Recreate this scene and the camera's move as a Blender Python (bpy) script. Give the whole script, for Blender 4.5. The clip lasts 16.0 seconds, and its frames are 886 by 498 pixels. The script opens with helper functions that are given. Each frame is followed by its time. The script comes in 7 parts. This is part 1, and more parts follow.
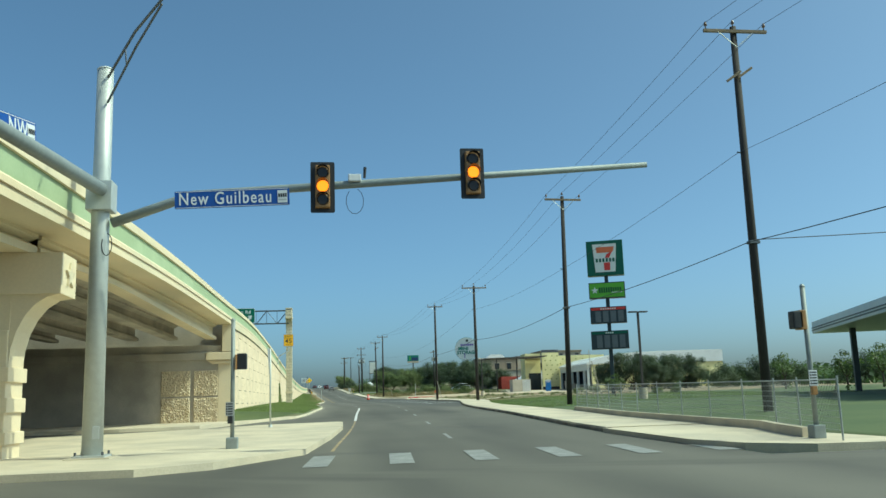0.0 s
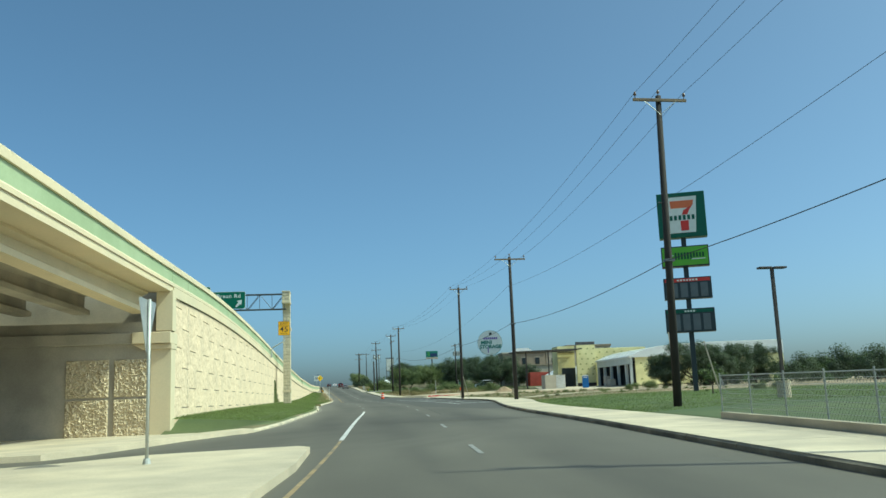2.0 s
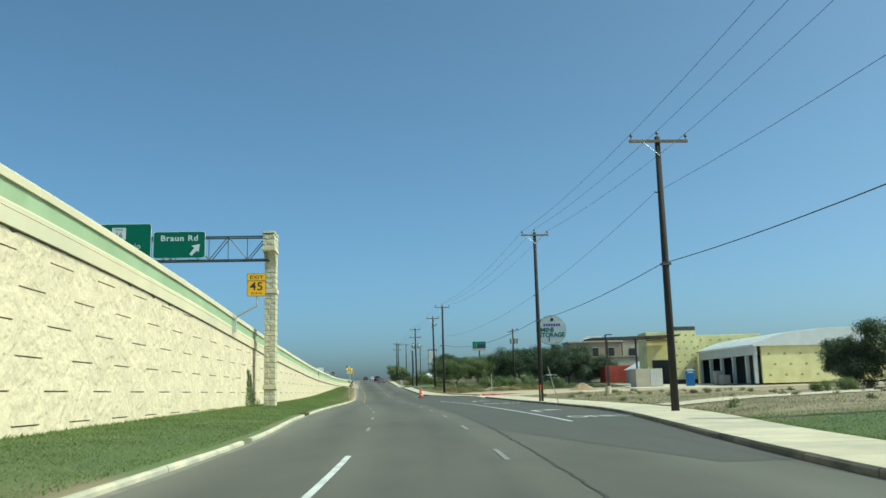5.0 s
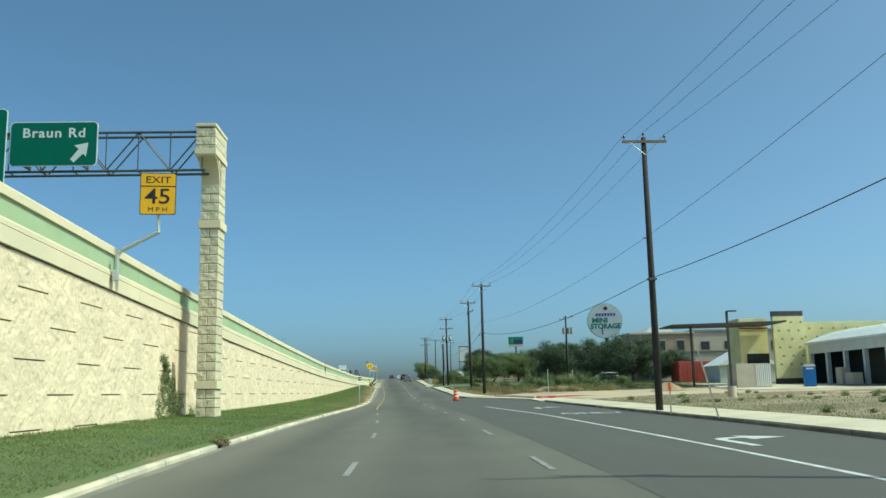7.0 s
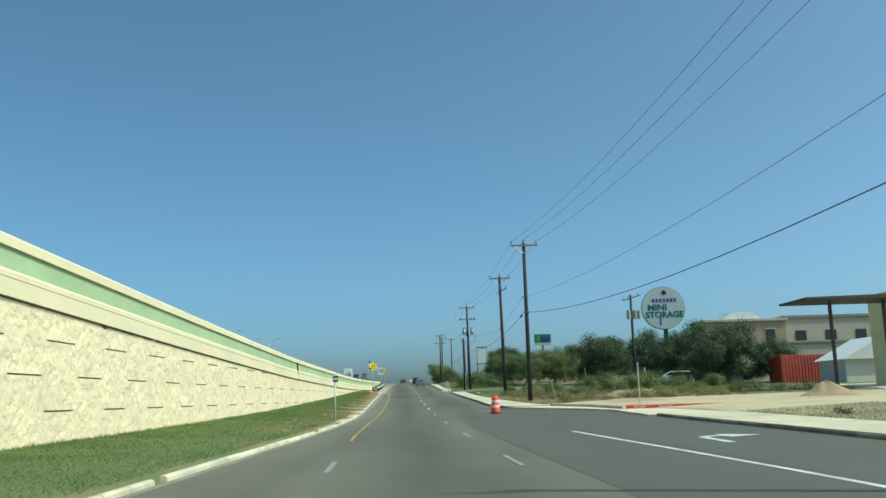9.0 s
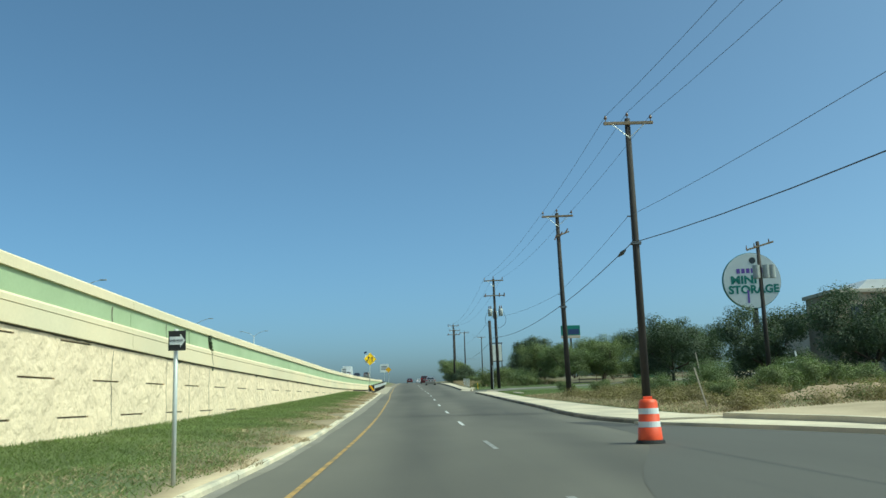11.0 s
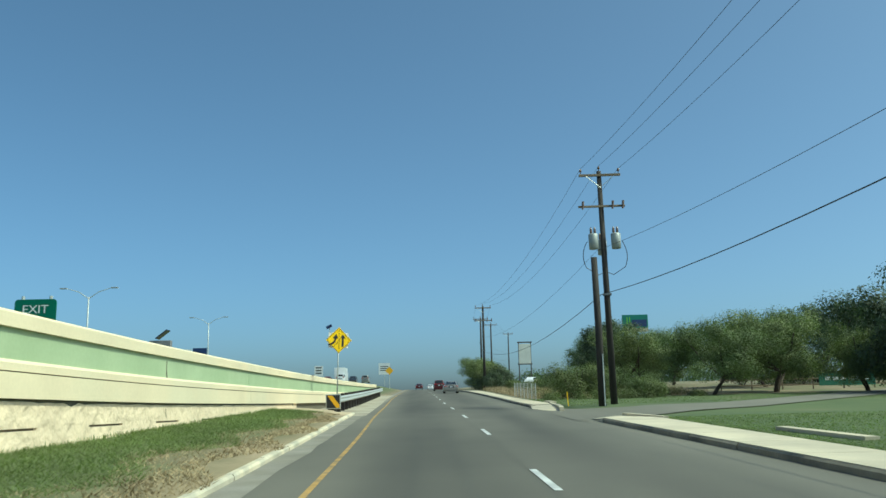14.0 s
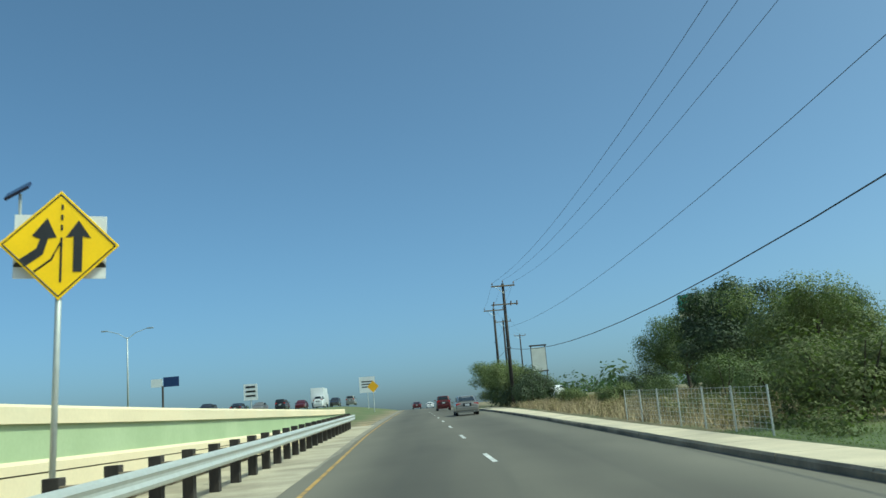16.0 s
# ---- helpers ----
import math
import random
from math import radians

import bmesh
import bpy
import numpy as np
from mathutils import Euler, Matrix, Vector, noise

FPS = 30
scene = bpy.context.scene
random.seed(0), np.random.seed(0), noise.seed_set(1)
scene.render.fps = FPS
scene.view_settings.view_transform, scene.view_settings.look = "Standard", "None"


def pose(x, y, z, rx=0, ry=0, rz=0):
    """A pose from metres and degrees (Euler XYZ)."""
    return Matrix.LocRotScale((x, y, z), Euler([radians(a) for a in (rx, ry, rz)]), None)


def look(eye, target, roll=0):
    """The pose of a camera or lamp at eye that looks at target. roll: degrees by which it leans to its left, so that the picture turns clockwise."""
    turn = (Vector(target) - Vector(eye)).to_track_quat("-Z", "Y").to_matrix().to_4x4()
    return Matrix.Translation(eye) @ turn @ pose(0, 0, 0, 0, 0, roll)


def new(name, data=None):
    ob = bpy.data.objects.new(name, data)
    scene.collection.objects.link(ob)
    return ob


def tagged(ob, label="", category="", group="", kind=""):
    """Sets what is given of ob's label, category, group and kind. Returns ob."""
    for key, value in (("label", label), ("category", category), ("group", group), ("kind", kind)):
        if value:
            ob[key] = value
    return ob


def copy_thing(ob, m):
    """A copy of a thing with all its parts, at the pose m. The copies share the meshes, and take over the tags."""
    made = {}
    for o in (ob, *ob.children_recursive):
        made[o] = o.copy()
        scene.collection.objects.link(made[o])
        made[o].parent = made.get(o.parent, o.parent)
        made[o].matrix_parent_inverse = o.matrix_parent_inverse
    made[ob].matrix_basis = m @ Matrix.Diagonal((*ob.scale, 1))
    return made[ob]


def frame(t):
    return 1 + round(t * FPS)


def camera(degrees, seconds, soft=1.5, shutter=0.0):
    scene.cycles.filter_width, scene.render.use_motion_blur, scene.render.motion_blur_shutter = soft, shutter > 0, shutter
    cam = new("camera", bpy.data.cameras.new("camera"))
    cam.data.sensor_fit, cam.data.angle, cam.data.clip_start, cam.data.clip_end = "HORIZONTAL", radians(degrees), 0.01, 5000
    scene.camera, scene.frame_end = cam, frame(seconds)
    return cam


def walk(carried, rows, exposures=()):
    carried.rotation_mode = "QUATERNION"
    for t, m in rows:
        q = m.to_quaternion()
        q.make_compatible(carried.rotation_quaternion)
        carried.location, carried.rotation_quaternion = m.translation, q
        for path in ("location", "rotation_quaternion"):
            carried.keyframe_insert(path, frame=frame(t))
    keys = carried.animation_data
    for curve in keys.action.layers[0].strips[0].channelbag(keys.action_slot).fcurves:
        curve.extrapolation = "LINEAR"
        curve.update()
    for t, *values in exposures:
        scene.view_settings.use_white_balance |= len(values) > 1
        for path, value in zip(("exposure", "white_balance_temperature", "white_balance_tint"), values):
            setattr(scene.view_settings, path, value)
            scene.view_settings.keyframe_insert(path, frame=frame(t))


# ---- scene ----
cam = camera(54.2, 16.0, soft=1.5, shutter=0.08)
# seconds, eye x y z, yaw to the left from +y, pitch, roll
ROWS = [
    (0.0, 0.084, 0.743, 1.709, -8.12, 9.74, -1.86),
    (0.5, 0.455, 5.176, 1.752, -7.50, 9.83, -1.73),
    (1.0, 0.894, 10.275, 1.778, -7.18, 9.96, -1.99),
    (1.5, 1.366, 15.266, 1.826, -7.03, 9.63, -2.21),
    (2.0, 1.759, 20.270, 1.832, -6.98, 9.64, -2.20),
    (2.5, 2.219, 26.046, 1.869, -6.86, 10.11, -1.96),
    (3.0, 2.704, 32.079, 1.968, -6.49, 10.15, -1.93),
    (3.5, 3.236, 38.712, 1.980, -5.88, 9.95, -1.67),
    (4.0, 3.574, 45.000, 2.126, -5.22, 9.67, -1.56),
    (6.5, 4.588, 77.687, 2.559, -2.54, 9.30, -1.24),
    (7.0, 4.658, 84.794, 2.570, -2.12, 9.39, -1.22),
    (7.5, 4.651, 92.255, 2.633, -1.89, 9.51, -1.44),
    (8.0, 4.772, 100.501, 2.691, -1.56, 9.59, -1.43),
    (10.5, 4.073, 140.796, 2.880, -1.06, 9.82, -1.92),
    (11.0, 3.773, 149.158, 2.901, -0.89, 9.80, -1.82),
    (11.5, 3.574, 157.376, 2.990, -0.67, 9.92, -1.74),
    (12.0, 3.398, 165.799, 3.047, -0.50, 10.08, -1.69),
    (12.5, 3.055, 174.650, 3.265, -0.45, 10.15, -1.78),
    (13.0, 2.806, 184.164, 3.522, -0.29, 10.10, -1.39),
    (13.5, 2.494, 193.241, 3.782, -0.28, 10.11, -1.46),
    (14.0, 2.260, 202.050, 3.964, -0.21, 10.24, -1.22),
    (14.5, 1.900, 211.270, 4.197, -0.43, 10.43, -1.83),
    (15.0, 1.643, 221.064, 4.402, -0.68, 10.70, -2.09),
    (15.5, 1.514, 230.530, 4.684, -1.06, 11.19, -4.45),
    (16.0, 1.295, 239.943, 5.023, -0.98, 11.24, -4.72),
]


def aimed(x, y, z, yaw, pitch, roll):
    a, b = radians(yaw), radians(pitch)
    way = Vector((-math.sin(a) * math.cos(b), math.cos(a) * math.cos(b), math.sin(b)))
    return look((x, y, z), Vector((x, y, z)) + way, roll)


walk(cam, [(t, aimed(*row)) for t, *row in ROWS], exposures=[(0.0, 0.50, 6150.0, -26.0), (16.0, 0.48, 6150.0, -26.0)])

# ---- light ----
SUN_EL = 51.0
sun_way = Vector((0.957 * math.cos(radians(SUN_EL)), -0.290 * math.cos(radians(SUN_EL)), math.sin(radians(SUN_EL))))
world = bpy.data.worlds.new("sky")
scene.world = world
world.use_nodes = True
wt = world.node_tree
sky = wt.nodes.new("ShaderNodeTexSky")
sky.sky_type = "NISHITA"
sky.sun_disc = False
sky.sun_elevation = radians(SUN_EL)
sky.sun_rotation = math.atan2(sun_way.x, sun_way.y)
sky.air_density = 0.5
sky.dust_density = 3.0
sky.ozone_density = 5.0
sky.altitude = 0
bg = wt.nodes["Background"]
wt.links.new(sky.outputs[0], bg.inputs[0])
bg.inputs[1].default_value = 0.15
sun = new("sun", bpy.data.lights.new("sun", "SUN"))
sun.data.energy = 2.6
sun.data.angle = radians(0.7)
sun.data.color = (1.0, 0.885, 0.78)
sun.matrix_basis = look(sun_way * 400, (0, 0, 0))

# ---- materials ----
def mat(name, colour, rough=0.8, metal=0.0, vary=0.15, scale=3.0, fine=40.0, bump=0.0, bump_scale=30.0, spread=(1, 1, 1), second=None,
        second_scale=0.6, second_at=(0.45, 0.6), island=0.0, each=0.0, coat=0.0, emit=0.0, trans=0.0, world_grain=False, relief=0.0, leafy=0.0, worn=""):
    """Procedural surface: a base colour varied by coarse and fine noise, with an optional second colour in patches."""
    m = bpy.data.materials.new(name)
    m.use_nodes = True
    nt = m.node_tree
    n, l = nt.nodes, nt.links
    b = n["Principled BSDF"]
    b.inputs["Roughness"].default_value = rough
    b.inputs["Metallic"].default_value = metal
    if coat:
        b.inputs["Coat Weight"].default_value = coat
    if trans:
        b.inputs["Transmission Weight"].default_value = trans
    tc = n.new("ShaderNodeTexCoord")
    mp = n.new("ShaderNodeMapping")
    mp.inputs["Scale"].default_value = spread
    if world_grain:
        l.new(n.new("ShaderNodeNewGeometry").outputs["Position"], mp.inputs["Vector"])
    else:
        l.new(tc.outputs["Object"], mp.inputs["Vector"])

    def noise_at(s, detail=4.0):
        t = n.new("ShaderNodeTexNoise")
        t.inputs["Scale"].default_value = s
        t.inputs["Detail"].default_value = detail
        l.new(mp.outputs["Vector"], t.inputs["Vector"])
        return t.outputs["Fac"]

    def mixed(fac, a, c, kind="MIX"):
        x = n.new("ShaderNodeMix")
        x.data_type = "RGBA"
        x.blend_type = kind
        if isinstance(fac, float):
            x.inputs["Factor"].default_value = fac
        else:
            l.new(fac, x.inputs["Factor"])
        for socket, v in ((x.inputs["A"], a), (x.inputs["B"], c)):
            if isinstance(v, tuple):
                socket.default_value = (*v, 1)
            else:
                l.new(v, socket)
        return x.outputs["Result"]

    def ranged(fac, lo, hi, a=0.0, c=1.0):
        r = n.new("ShaderNodeMapRange")
        r.inputs["From Min"].default_value, r.inputs["From Max"].default_value = lo, hi
        r.inputs["To Min"].default_value, r.inputs["To Max"].default_value = a, c
        l.new(fac, r.inputs["Value"])
        return r.outputs["Result"]

    col = colour
    if second:
        col = mixed(ranged(noise_at(second_scale, 6.0), *second_at), colour, second)
    dark, light = (1 - vary,) * 3, (1 + vary,) * 3
    if vary:
        tone = mixed(ranged(noise_at(scale), 0.3, 0.7), dark, light)
        col = mixed(1.0, col, tone, "MULTIPLY")
        tone = mixed(ranged(noise_at(fine, 2.0), 0.3, 0.7), tuple(1 - 0.5 * vary for _ in dark), tuple(1 + 0.5 * vary for _ in dark))
        col = mixed(1.0, col, tone, "MULTIPLY")
    if island or each:
        g = n.new("ShaderNodeNewGeometry" if island else "ShaderNodeObjectInfo")
        v = island or each
        tone = mixed(g.outputs["Random Per Island" if island else "Random"], (1 - v,) * 3, (1 + v,) * 3)
        col = mixed(1.0, col, tone, "MULTIPLY")
    if worn:
        at = n.new("ShaderNodeAttribute")
        at.attribute_name = worn
        col = mixed(1.0, col, mixed(at.outputs["Fac"], (0.42, 0.42, 0.43), (1.72, 1.70, 1.62)), "MULTIPLY")
    if leafy:
        tr = n.new("ShaderNodeBsdfTranslucent")
        l.new(mixed(1.0, col, (1.1, 1.5, 0.65), "MULTIPLY"), tr.inputs["Color"])
        ms = n.new("ShaderNodeMixShader")
        ms.inputs[0].default_value = leafy
        l.new(b.outputs[0], ms.inputs[1])
        l.new(tr.outputs[0], ms.inputs[2])
        l.new(ms.outputs[0], n["Material Output"].inputs["Surface"])
    if isinstance(col, tuple):
        b.inputs["Base Color"].default_value = (*col, 1)
    else:
        l.new(col, b.inputs["Base Color"])
    if emit:
        b.inputs["Emission Color"].default_value = (*colour, 1)
        b.inputs["Emission Strength"].default_value = emit
    if bump:
        bm_ = n.new("ShaderNodeBump")
        bm_.inputs["Strength"].default_value = min(1.0, bump * 10)
        bm_.inputs["Distance"].default_value = bump
        l.new(noise_at(bump_scale, 5.0), bm_.inputs["Height"])
        out = bm_.outputs[0]
        if relief:
            b2 = n.new("ShaderNodeBump")
            b2.inputs["Strength"].default_value = 1.0
            b2.inputs["Distance"].default_value = relief
            l.new(ranged(noise_at(bump_scale * 0.33, 3.0), 0.35, 0.62), b2.inputs["Height"])
            l.new(out, b2.inputs["Normal"])
            out = b2.outputs[0]
        l.new(out, b.inputs["Normal"])
    return m


M = dict(
    asphalt=mat("asphalt", (0.094, 0.088, 0.073), 0.85, vary=0.05, scale=0.5, fine=45, bump=0.003, bump_scale=90, spread=(1.0, 0.55, 1.0), second=(0.114, 0.107, 0.089), second_scale=0.12, second_at=(0.3, 0.75), worn="worn"),
    asphalt_new=mat("asphalt_new", (0.081, 0.077, 0.066), 0.85, vary=0.05, scale=0.9, fine=70, bump=0.004, bump_scale=90, spread=(1.0, 0.15, 1.0)),
    # also colours the pole shadow painted across the road
    tar=mat("tar_seal", (0.050, 0.047, 0.042), 0.8, vary=0.25, scale=4, fine=30),
    concrete=mat("concrete", (0.56, 0.485, 0.355), 0.9, vary=0.12, scale=0.8, fine=25, bump=0.003, bump_scale=40, second=(0.48, 0.42, 0.315), second_scale=0.35, each=0.05, world_grain=True),
    gutter=mat("gutter", (0.22, 0.20, 0.16), 0.9, vary=0.15, scale=1.2, fine=25, bump=0.003, second=(0.24, 0.22, 0.185), second_scale=0.7),
    kerb=mat("kerb", (0.60, 0.53, 0.39), 0.9, vary=0.14, scale=1.0, fine=20, bump=0.003, second=(0.44, 0.40, 0.31), second_scale=0.9),
    kerb_red=mat("kerb_red", (0.55, 0.05, 0.05), 0.7, vary=0.1),
    cream=mat("cream", (0.72, 0.61, 0.42), 0.85, vary=0.06, scale=0.5, fine=14, bump=0.002, bump_scale=25, second=(0.65, 0.57, 0.40), second_scale=0.25),
    cream_rough=mat("cream_rough", (0.745, 0.605, 0.425), 0.9, vary=0.09, scale=0.9, fine=7, bump=0.034, bump_scale=8.0, world_grain=True, relief=0.036),
    # darker than cream: the shade under the bridge is put into this colour
    raw_concrete=mat("raw_concrete", (0.46, 0.42, 0.35), 0.92, vary=0.12, scale=0.7, fine=18, bump=0.002, second=(0.36, 0.33, 0.28), second_scale=0.3),
    rock=mat("rock_face", (0.62, 0.53, 0.38), 0.9, vary=0.12, scale=4, fine=14, bump=0.04, bump_scale=7.0),
    stone=mat("stone_block", (0.60, 0.53, 0.38), 0.9, vary=0.10, scale=5, fine=22, bump=0.03, bump_scale=12, each=0.06, world_grain=True, relief=0.03),
    green=mat("green_paint", (0.36, 0.445, 0.265), 0.8, vary=0.06, scale=0.6, fine=12, bump=0.001, second=(0.39, 0.47, 0.29), second_scale=0.3),
    joint=mat("shadow_joint", (0.16, 0.14, 0.10), 0.95, vary=0.2, scale=6),
    mortar=mat("mortar", (0.24, 0.21, 0.16), 0.95, vary=0.2, scale=6),
    # also colours the shade line painted below the coping
    stain=mat("water_stain", (0.12, 0.11, 0.08), 0.95, vary=0.3, scale=8),
    line_white=mat("line_white", (0.62, 0.62, 0.60), 0.7, vary=0.12, scale=3, fine=30, second=(0.45, 0.45, 0.44), second_scale=1.5),
    line_worn=mat("line_worn", (0.26, 0.26, 0.245), 0.75, vary=0.25, scale=4, fine=30, second=(0.22, 0.22, 0.21), second_scale=2.0),
    line_tan=mat("line_tan", (0.33, 0.245, 0.13), 0.75, vary=0.2, scale=3, fine=30, second=(0.20, 0.165, 0.11), second_scale=1.2),
    line_yellow=mat("line_yellow", (0.42, 0.26, 0.075), 0.75, vary=0.2, scale=3, fine=30, second=(0.22, 0.16, 0.075), second_scale=1.6),
    steel=mat("galvanised_steel", (0.50, 0.52, 0.50), 0.5, 0.35, vary=0.05, scale=6, fine=30, bump=0.001),
    # the mast arms' backlit look is put into this darker colour
    steel_grey=mat("weathered_steel", (0.27, 0.295, 0.285), 0.6, 0.25, vary=0.08, scale=6, fine=30),
    shoulder=mat("dusty_concrete", (0.40, 0.355, 0.27), 0.92, vary=0.15, scale=0.9, fine=18, bump=0.004, second=(0.29, 0.255, 0.195), second_scale=0.5),
    # dirt and the face's shade are both put into this darker colour
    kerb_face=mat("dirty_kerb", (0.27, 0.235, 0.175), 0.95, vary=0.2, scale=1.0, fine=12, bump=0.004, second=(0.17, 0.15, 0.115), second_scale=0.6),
    banner=mat("green_banner", (0.03, 0.13, 0.085), 0.7, vary=0.15, scale=2),
    steel_dark=mat("dark_steel", (0.12, 0.13, 0.14), 0.5, 0.5, vary=0.15, scale=6),
    pole_wood=mat("creosote_wood", (0.034, 0.029, 0.026), 0.85, vary=0.3, scale=6, fine=40, bump=0.01, bump_scale=30, spread=(1, 1, 0.12)),
    arm_wood=mat("grey_wood", (0.20, 0.155, 0.105), 0.85, vary=0.25, scale=6, fine=40, bump=0.004, spread=(0.2, 1, 1)),
    porcelain=mat("porcelain", (0.16, 0.10, 0.07), 0.3, vary=0.1),
    can_grey=mat("transformer_paint", (0.32, 0.34, 0.33), 0.45, 0.1, vary=0.1, scale=5),
    wire=mat("wire", (0.05, 0.05, 0.05), 0.6, 0.2, vary=0.1),
    black=mat("black_paint", (0.018, 0.018, 0.02), 0.5, vary=0.15, scale=6),
    signal_yellow=mat("signal_housing", (0.32, 0.17, 0.06), 0.5, vary=0.15, scale=6),
    lens_dark=mat("lens_dark", (0.03, 0.02, 0.015), 0.25, vary=0.1),
    lens_amber=mat("lens_amber", (1.0, 0.20, 0.01), 0.3, vary=0.0, emit=1.6),
    blue_sign=mat("blue_sheeting", (0.012, 0.07, 0.32), 0.45, vary=0.06, scale=2),
    green_sign=mat("green_sheeting", (0.008, 0.13, 0.075), 0.45, vary=0.06, scale=2),
    white_sign=mat("white_sheeting", (0.72, 0.73, 0.73), 0.5, vary=0.05, scale=2),
    yellow_sign=mat("yellow_sheeting", (0.95, 0.60, 0.0), 0.45, vary=0.05, scale=2),
    orange_yellow=mat("exit_yellow", (0.80, 0.42, 0.01), 0.45, vary=0.05, scale=2),
    alu=mat("sheet_aluminium", (0.45, 0.46, 0.46), 0.45, 0.6, vary=0.12, scale=4),
    barrel=mat("orange_plastic", (0.70, 0.075, 0.02), 0.5, vary=0.12, scale=4),
    rubber=mat("rubber", (0.02, 0.02, 0.02), 0.9, vary=0.2),
    dirt=mat("dirt", (0.30, 0.22, 0.14), 0.95, vary=0.2, scale=1.5, fine=20, bump=0.02, bump_scale=6),
    gravel=mat("pale_gravel", (0.50, 0.45, 0.36), 0.95, vary=0.18, scale=3, fine=40, bump=0.02, bump_scale=20),
    bark=mat("bark", (0.075, 0.058, 0.045), 0.95, vary=0.3, scale=8, bump=0.02, bump_scale=14),
    leaf_dark=mat("leaf_dark", (0.070, 0.090, 0.052), 0.75, vary=0.25, scale=0.5, fine=3, island=0.16, leafy=0.25),
    leaf_mid=mat("leaf_mid", (0.122, 0.150, 0.062), 0.75, vary=0.25, scale=0.5, fine=3, island=0.16, leafy=0.25),
    leaf_light=mat("leaf_light", (0.150, 0.172, 0.072), 0.8, vary=0.25, scale=0.5, fine=3, island=0.16, leafy=0.25),
    leaf_far=mat("leaf_far", (0.085, 0.115, 0.062), 0.85, vary=0.25, scale=0.08, fine=0.6, island=0.25, leafy=0.35),
    weed_brown=mat("weed_brown", (0.215, 0.168, 0.092), 0.9, vary=0.25, scale=0.4, fine=3, island=0.25, leafy=0.3),
    weed_green=mat("weed_green", (0.125, 0.138, 0.060), 0.9, vary=0.25, scale=0.4, fine=3, island=0.25, leafy=0.3),
    grass=mat("grass_blade", (0.180, 0.205, 0.092), 0.85, vary=0.2, scale=0.4, fine=2, island=0.2, leafy=0.4),
    grass_dry=mat("grass_dry", (0.36, 0.285, 0.165), 0.9, vary=0.2, scale=0.4, fine=2, island=0.2),
    sheath=mat("yellow_sheathing", (0.78, 0.71, 0.37), 0.8, vary=0.06, scale=0.8, fine=6, second=(0.72, 0.65, 0.33), second_scale=0.5),
    sheath_mark=mat("sheathing_print", (0.35, 0.34, 0.12), 0.8, vary=0.1),
    white_metal=mat("white_standing_seam", (0.68, 0.69, 0.70), 0.45, 0.0, vary=0.05, scale=1),
    white_wrap=mat("pale_house_wrap", (0.56, 0.58, 0.55), 0.8, vary=0.06, scale=0.8),
    tan=mat("tan_stucco", (0.28, 0.23, 0.17), 0.9, vary=0.08, scale=0.8, bump=0.004),
    tan_light=mat("pale_stucco", (0.42, 0.37, 0.30), 0.9, vary=0.07, scale=0.8, bump=0.004),
    brown_steel=mat("brown_steel", (0.06, 0.05, 0.045), 0.6, 0.2, vary=0.15),
    roof_grey=mat("grey_roofing", (0.20, 0.20, 0.21), 0.8, vary=0.1),
    red_steel=mat("red_container", (0.30, 0.045, 0.03), 0.6, vary=0.15, scale=1.5),
    blue_plastic=mat("blue_plastic", (0.02, 0.14, 0.42), 0.45, vary=0.08),
    white_plastic=mat("white_plastic", (0.7, 0.7, 0.7), 0.5, vary=0.05),
    glass=mat("dark_glass", (0.02, 0.025, 0.03), 0.08, vary=0.05),
    car_silver=mat("silver_paint", (0.30, 0.28, 0.25), 0.3, 0.6, vary=0.04, coat=0.6),
    car_maroon=mat("maroon_paint", (0.10, 0.016, 0.018), 0.3, 0.3, vary=0.05, coat=0.6),
    car_white=mat("white_paint", (0.75, 0.75, 0.75), 0.3, vary=0.04, coat=0.5),
    car_black=mat("black_car_paint", (0.02, 0.02, 0.022), 0.25, vary=0.05, coat=0.6),
    tail_red=mat("tail_lamp", (0.35, 0.01, 0.01), 0.25, vary=0.05),
    plate=mat("plate_white", (0.55, 0.56, 0.58), 0.5, vary=0.05),
    logo_green=mat("logo_green", (0.010, 0.10, 0.055), 0.4, vary=0.05),
    logo_white=mat("logo_white", (0.78, 0.77, 0.72), 0.4, vary=0.04),
    logo_red=mat("logo_red", (0.62, 0.04, 0.03), 0.4, vary=0.04),
    logo_orange=mat("logo_orange", (0.70, 0.17, 0.06), 0.4, vary=0.04),
    lime=mat("lime_green", (0.16, 0.42, 0.03), 0.4, vary=0.05),
    lime_dark=mat("lime_dark", (0.02, 0.09, 0.02), 0.4, vary=0.05),
    panel_dark=mat("price_panel_dark", (0.030, 0.040, 0.045), 0.4, vary=0.08),
    panel_grey=mat("price_panel_grey", (0.13, 0.14, 0.15), 0.35, vary=0.08),
    purple=mat("purple", (0.12, 0.06, 0.32), 0.5, vary=0.05),
    mint=mat("disc_white", (0.60, 0.63, 0.62), 0.5, vary=0.06, scale=0.8),
    holiday=mat("teal_sign", (0.02, 0.16, 0.12), 0.45, vary=0.08),
    holiday_blue=mat("navy_sign", (0.015, 0.035, 0.12), 0.45, vary=0.08),
    solar=mat("solar_panel", (0.01, 0.015, 0.05), 0.15, vary=0.05),
)

# ---- building helpers ----
def link_mesh(name, me, material, parent=None, label="", smooth=False):
    me.materials.append(material) if not isinstance(material, (list, tuple)) else [me.materials.append(x) for x in material]
    if smooth:
        me.polygons.foreach_set("use_smooth", [True] * len(me.polygons))
    ob = new(name, me)
    if parent is not None:
        ob.parent = parent
    if label:
        tagged(ob, label)
    return ob


